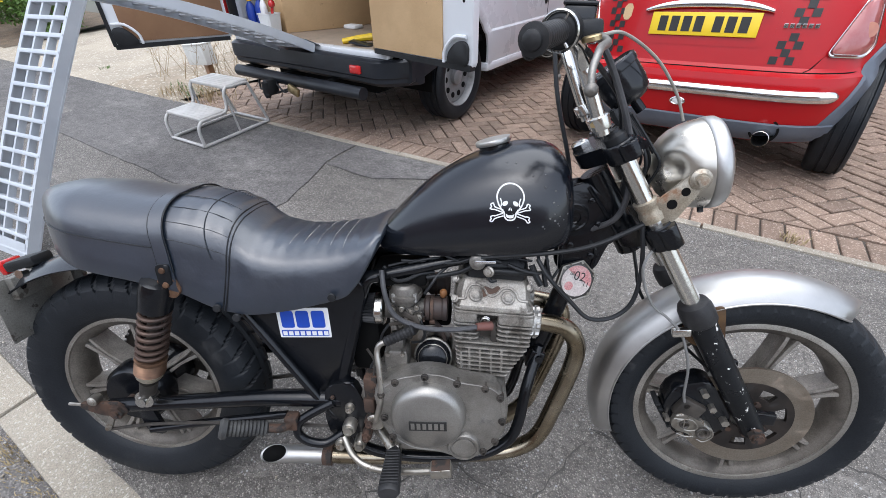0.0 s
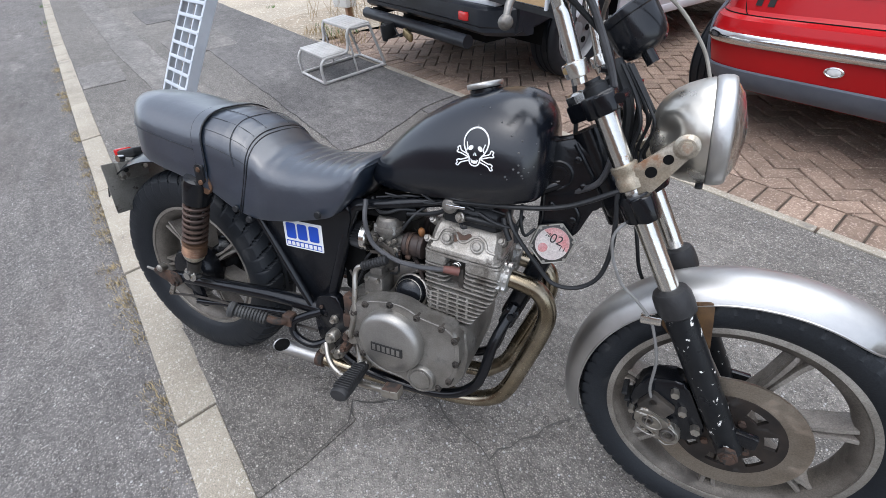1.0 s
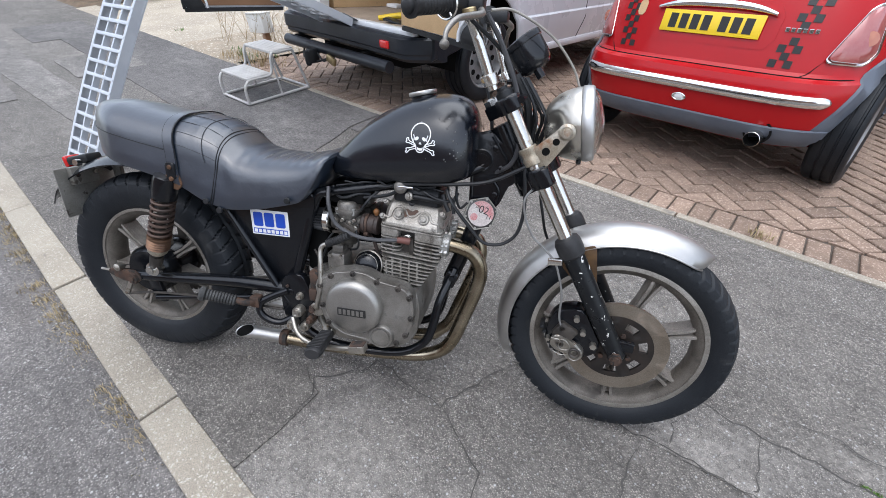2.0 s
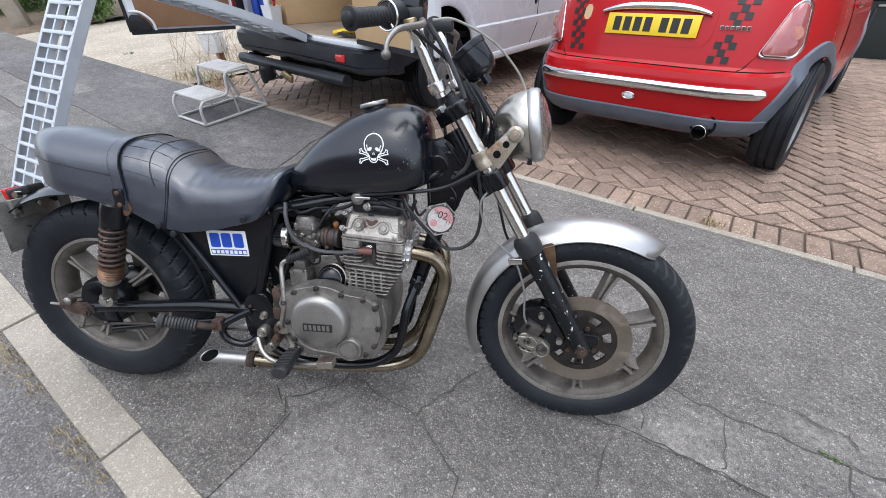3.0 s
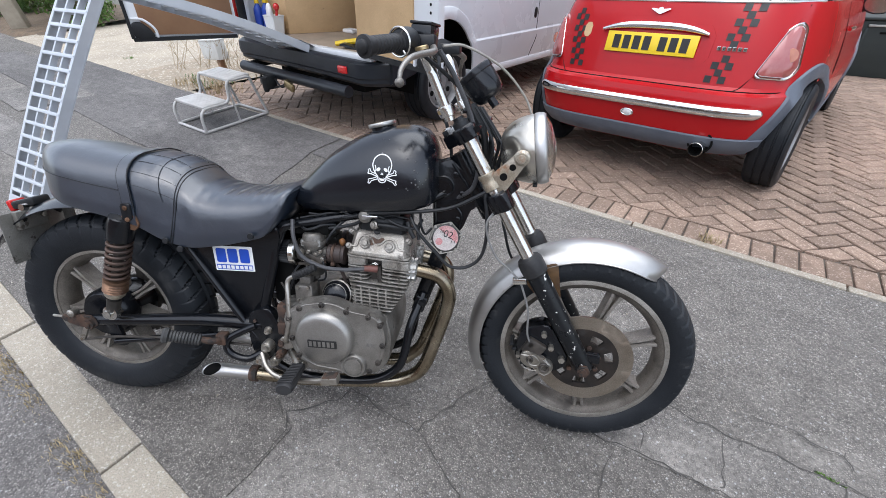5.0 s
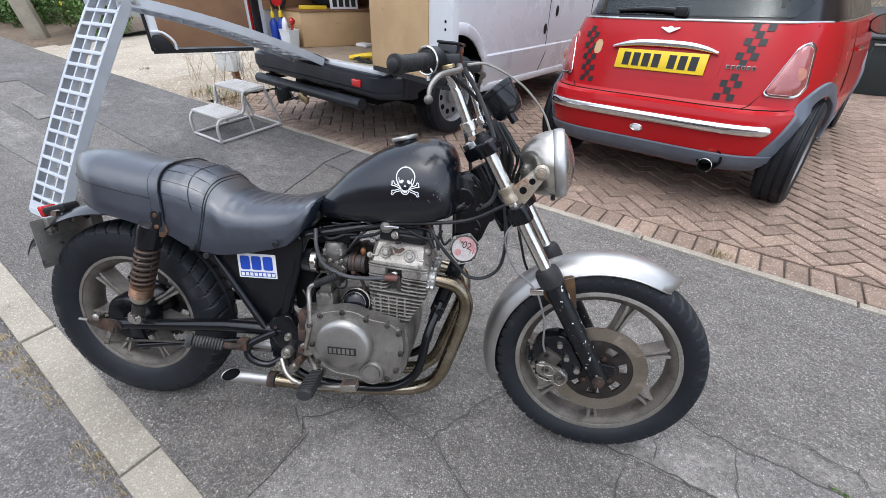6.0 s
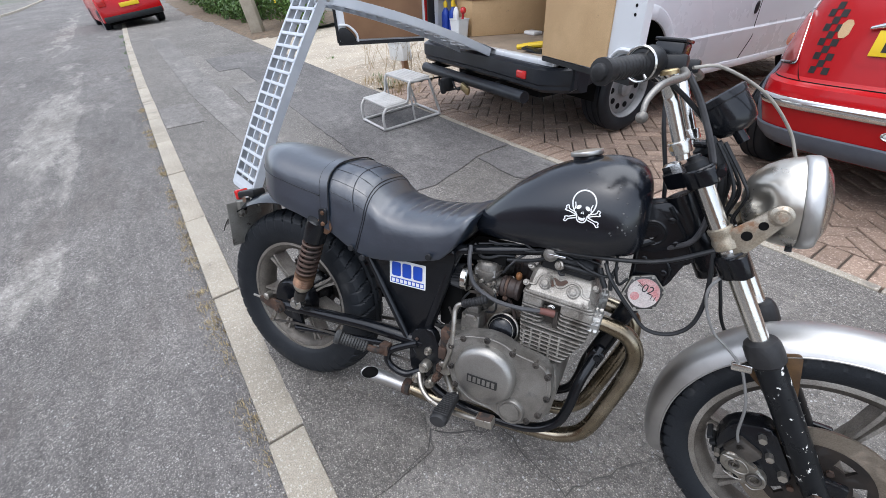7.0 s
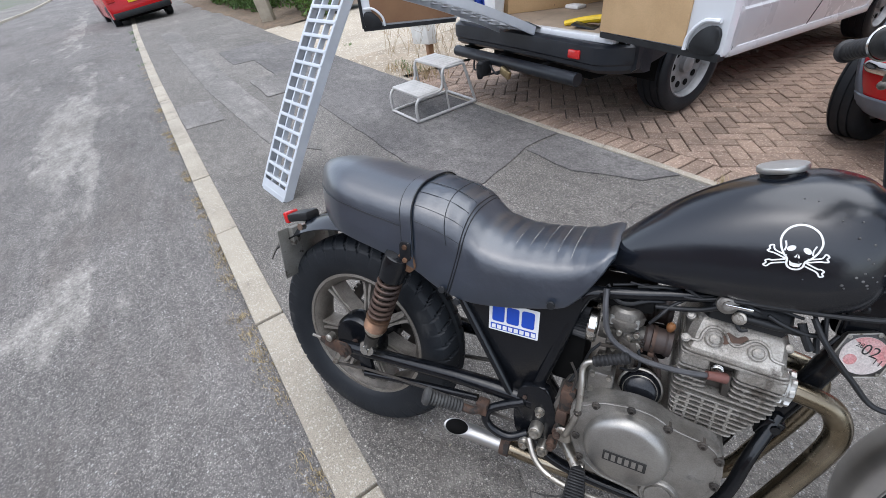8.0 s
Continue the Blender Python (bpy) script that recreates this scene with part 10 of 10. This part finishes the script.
# dark plastic storage box beside the car's far end
chest = thing("storage_box", pose(4.864, 5.595, -0.315, 0, 0, -15.6), "large dark green plastic storage box with sloping lid", "storage box")
bm = BM()
prism(bm, rounded([(0.0, 0.0), (0.0, 0.655), (0.62, 0.86), (0.62, 0.0)], 0.02), lambda a, b, d: V(d, a, b), -0.65, 0.65, 0.008)
part("chest_body", bm, M_GREENDARK, chest)
bm = BM()
prism(bm, rounded([(-0.03, 0.655), (-0.03, 0.690), (0.60, 0.955), (0.65, 0.950), (0.65, 0.885)], 0.012), lambda a, b, d: V(d, a, b), -0.67, 0.67, 0.008)
part("lid", bm, M_GREENDARK, chest, "sloping dark lid")
bm = BM()
box(bm, (0.27, -0.012, 0.600), (0.34, 0.024, 0.024), 0.006)
part("handle", bm, M_ALUDULL, chest, "pale metal handle strip")
bm = BM()
box(bm, (0.33, -0.004, 0.520), (0.16, 0.012, 0.022), 0.004)
part("vent_slot", bm, M_DARK, chest, "dark slot")
for k in range(4):
    bm = BM()
    box(bm, (-0.56 + k * 0.22, -0.004, 0.30), (0.030, 0.012, 0.54), 0.005)
    part("rib", bm, M_GREENDARK, chest)
for x in (-0.56, 0.56):
    bm = BM()
    box(bm, (x, 0.06, -0.015), (0.10, 0.08, 0.05), 0.006)
    part("foot", bm, M_DARK, chest)
bm = BM()
box(bm, (0, 0.10, 1.15), (3.0, 0.14, 2.5), 0.01)
tagged(part("garage_wall", bm, M_SOIL), "plain rendered garage wall behind the drive", "wall", "", "structure")
bpy.data.objects["garage_wall"].matrix_world = pose(6.1, 7.0, -0.45, 0, 0, -10)
house = thing("house_wall", Matrix.Translation(pv(-6.4, 9.5, 0.0)) @ pose(0, 0, 0, 0, 0, math.degrees(ANG)), "blue-grey house wall at the back of the pale drive", "wall", "", "structure")
bm = BM()
box(bm, (0, 0, 1.5), (6.0, 0.25, 3.0), 0.01)
part("wall_face", bm, M_WALL, house)

# ---- unseen houses added round the street to close the horizon against low skylight ----
def horizon_house(name, s, n, length, depth, rot, label):
    t = thing(name, Matrix.Translation(pv(s, n, -0.3)) @ pose(0, 0, 0, 0, 0, math.degrees(ANG) + rot), label, "house")
    bm = BM()
    box(bm, (0, 0, 2.7), (length, depth, 5.4))
    part("wall", bm, M_HOUSE, t, "brown brick wall")
    bm = BM()
    prism(bm, [(-depth / 2 - 0.4, 5.3), (depth / 2 + 0.4, 5.3), (0, 8.2)], lambda a, b, d: V(d, a, b), -length / 2, length / 2)
    part("roof", bm, M_ROOF, t, "dark tiled roof")


horizon_house("house", 2.0, -17.5, 34, 8, 0, "unseen brown brick house added across the road to block low sky")
horizon_house("house", 15.0, 14.0, 16, 8, 0, "unseen brown brick house added beyond the drive to block low sky")
horizon_house("house", -1.0, 18.0, 14, 8, 0, "unseen brown brick house added behind the van to block low sky")

# ---- block paving: herringbone with a soldier course along the edging ----
paving = thing("block_paving", Matrix.Identity(4), "weathered reddish clay block paving in herringbone", "paving", "", "structure")
BL, BW, BH, GAP = 0.200, 0.100, 0.05, 0.0085


def block_mesh(name):
    bm = BM()
    box(bm, (0, 0, 0), (BL - GAP, BW - GAP, BH), 0.004, None, 1)
    me = bpy.data.meshes.new(name)
    bm.to_mesh(me)
    bm.free()
    me.materials.append(M_BRICK)
    return me


blocks = []
for k in range(-39, 85):
    blocks.append((k * BW + 0.05, DRIVE_N + 0.022 + BL / 2, 90))
S0, S1, N0, N1 = -4.0, 7.5, DRIVE_N + 0.024 + BL, 8.6
C45 = math.sqrt(0.5)
for i in range(-120, 140):
    for j in range(-90, 130):
        # each step of the zigzag holds one lying and one standing block
        a, b = i * BW + j * BL, i * BW - j * BL
        for da, db, rot in ((BL / 2, BW / 2, 0), (-BW / 2, BL / 2 - 0.0, 90)):
            x, y = a + da, b + db
            s, n = (x - y) * C45 + 1.0, (x + y) * C45 + 3.5
            if S0 + 0.02 < s < S1 and N0 - 0.10 < n < N1:
                blocks.append((s, n, rot + 45))
me_b = block_mesh("brick")
tilt_x = math.atan(FALL)
rb = random.Random(21)


def block_matrix(s, n, rot):
    z = drive_z(n, s) - BH / 2 + rb.uniform(-0.0025, 0.0015)
    return Matrix.Translation(pv(s, n, z)) @ Matrix.Rotation(ANG, 4, "Z") @ Matrix.Rotation(-tilt_x + rb.uniform(-0.01, 0.01), 4, "X") @ Matrix.Rotation(radians(rot + rb.uniform(-0.7, 0.7)), 4, "Z") @ Matrix.Rotation(rb.uniform(-0.01, 0.01), 4, "Y")


def nearness(b):
    return abs(b[0] - 0.9) * 0.45 + (b[1] - DRIVE_N)


blocks.sort(key=nearness)
near, far = blocks[:300], blocks[300:]
near += [b for b in far if b[2] != 90 and b[1] < N0 + 0.11 and b[0] < 4.0]
far = [b for b in far if b[2] == 90 or b[1] >= N0 + 0.11]
for s, n, rot in near:
    if rot != 90 and n < N0 + 0.11:
        # a block cut along the soldier course
        m = block_matrix(s, n, rot)
        bm = BM()
        bm.from_mesh(me_b)
        xform(bm, m)
        bmesh.ops.bisect_plane(bm, geom=list(bm.verts) + list(bm.edges) + list(bm.faces), plane_co=pv(0, N0 + 0.004, 0), plane_no=-N_DIR, clear_outer=True)
        if len(bm.faces) < 4:
            bm.free()
            continue
        bmesh.ops.holes_fill(bm, edges=[e for e in bm.edges if e.is_boundary])
        xform(bm, m.inverted())
        cut = bpy.data.meshes.new("cut_brick")
        bm.to_mesh(cut)
        bm.free()
        cut.materials.append(M_BRICK)
        o = new("brick", cut)
        o.parent = paving
        o.matrix_local = m
        continue
    o = new("brick", me_b)
    o.parent = paving
    o.matrix_local = block_matrix(s, n, rot)
tmpl = [v.co.copy() for v in me_b.vertices]
faces_t = [tuple(p.vertices) for p in me_b.polygons]
verts, faces = [], []
for s, n, rot in far:
    m = block_matrix(s, n, rot)
    o = len(verts)
    verts += [m @ c for c in tmpl]
    faces += [tuple(i + o for i in f) for f in faces_t]
me = bpy.data.meshes.new("far_bricks")
me.from_pydata(verts, [], faces)
M_BRICKFAR = M_BRICK.copy()
M_BRICKFAR.name = "clay_block_joined"
nt = M_BRICKFAR.node_tree
geo = nt.nodes.new("ShaderNodeNewGeometry")
for nd in [x for x in nt.nodes if x.bl_idname == "ShaderNodeObjectInfo"]:
    for l in list(nd.outputs["Random"].links):
        nt.links.new(geo.outputs["Random Per Island"], l.to_socket)
me.materials.append(M_BRICKFAR)
fb = new("far_bricks", me)
fb.parent = paving
tagged(fb, "", "", "", "stuff")
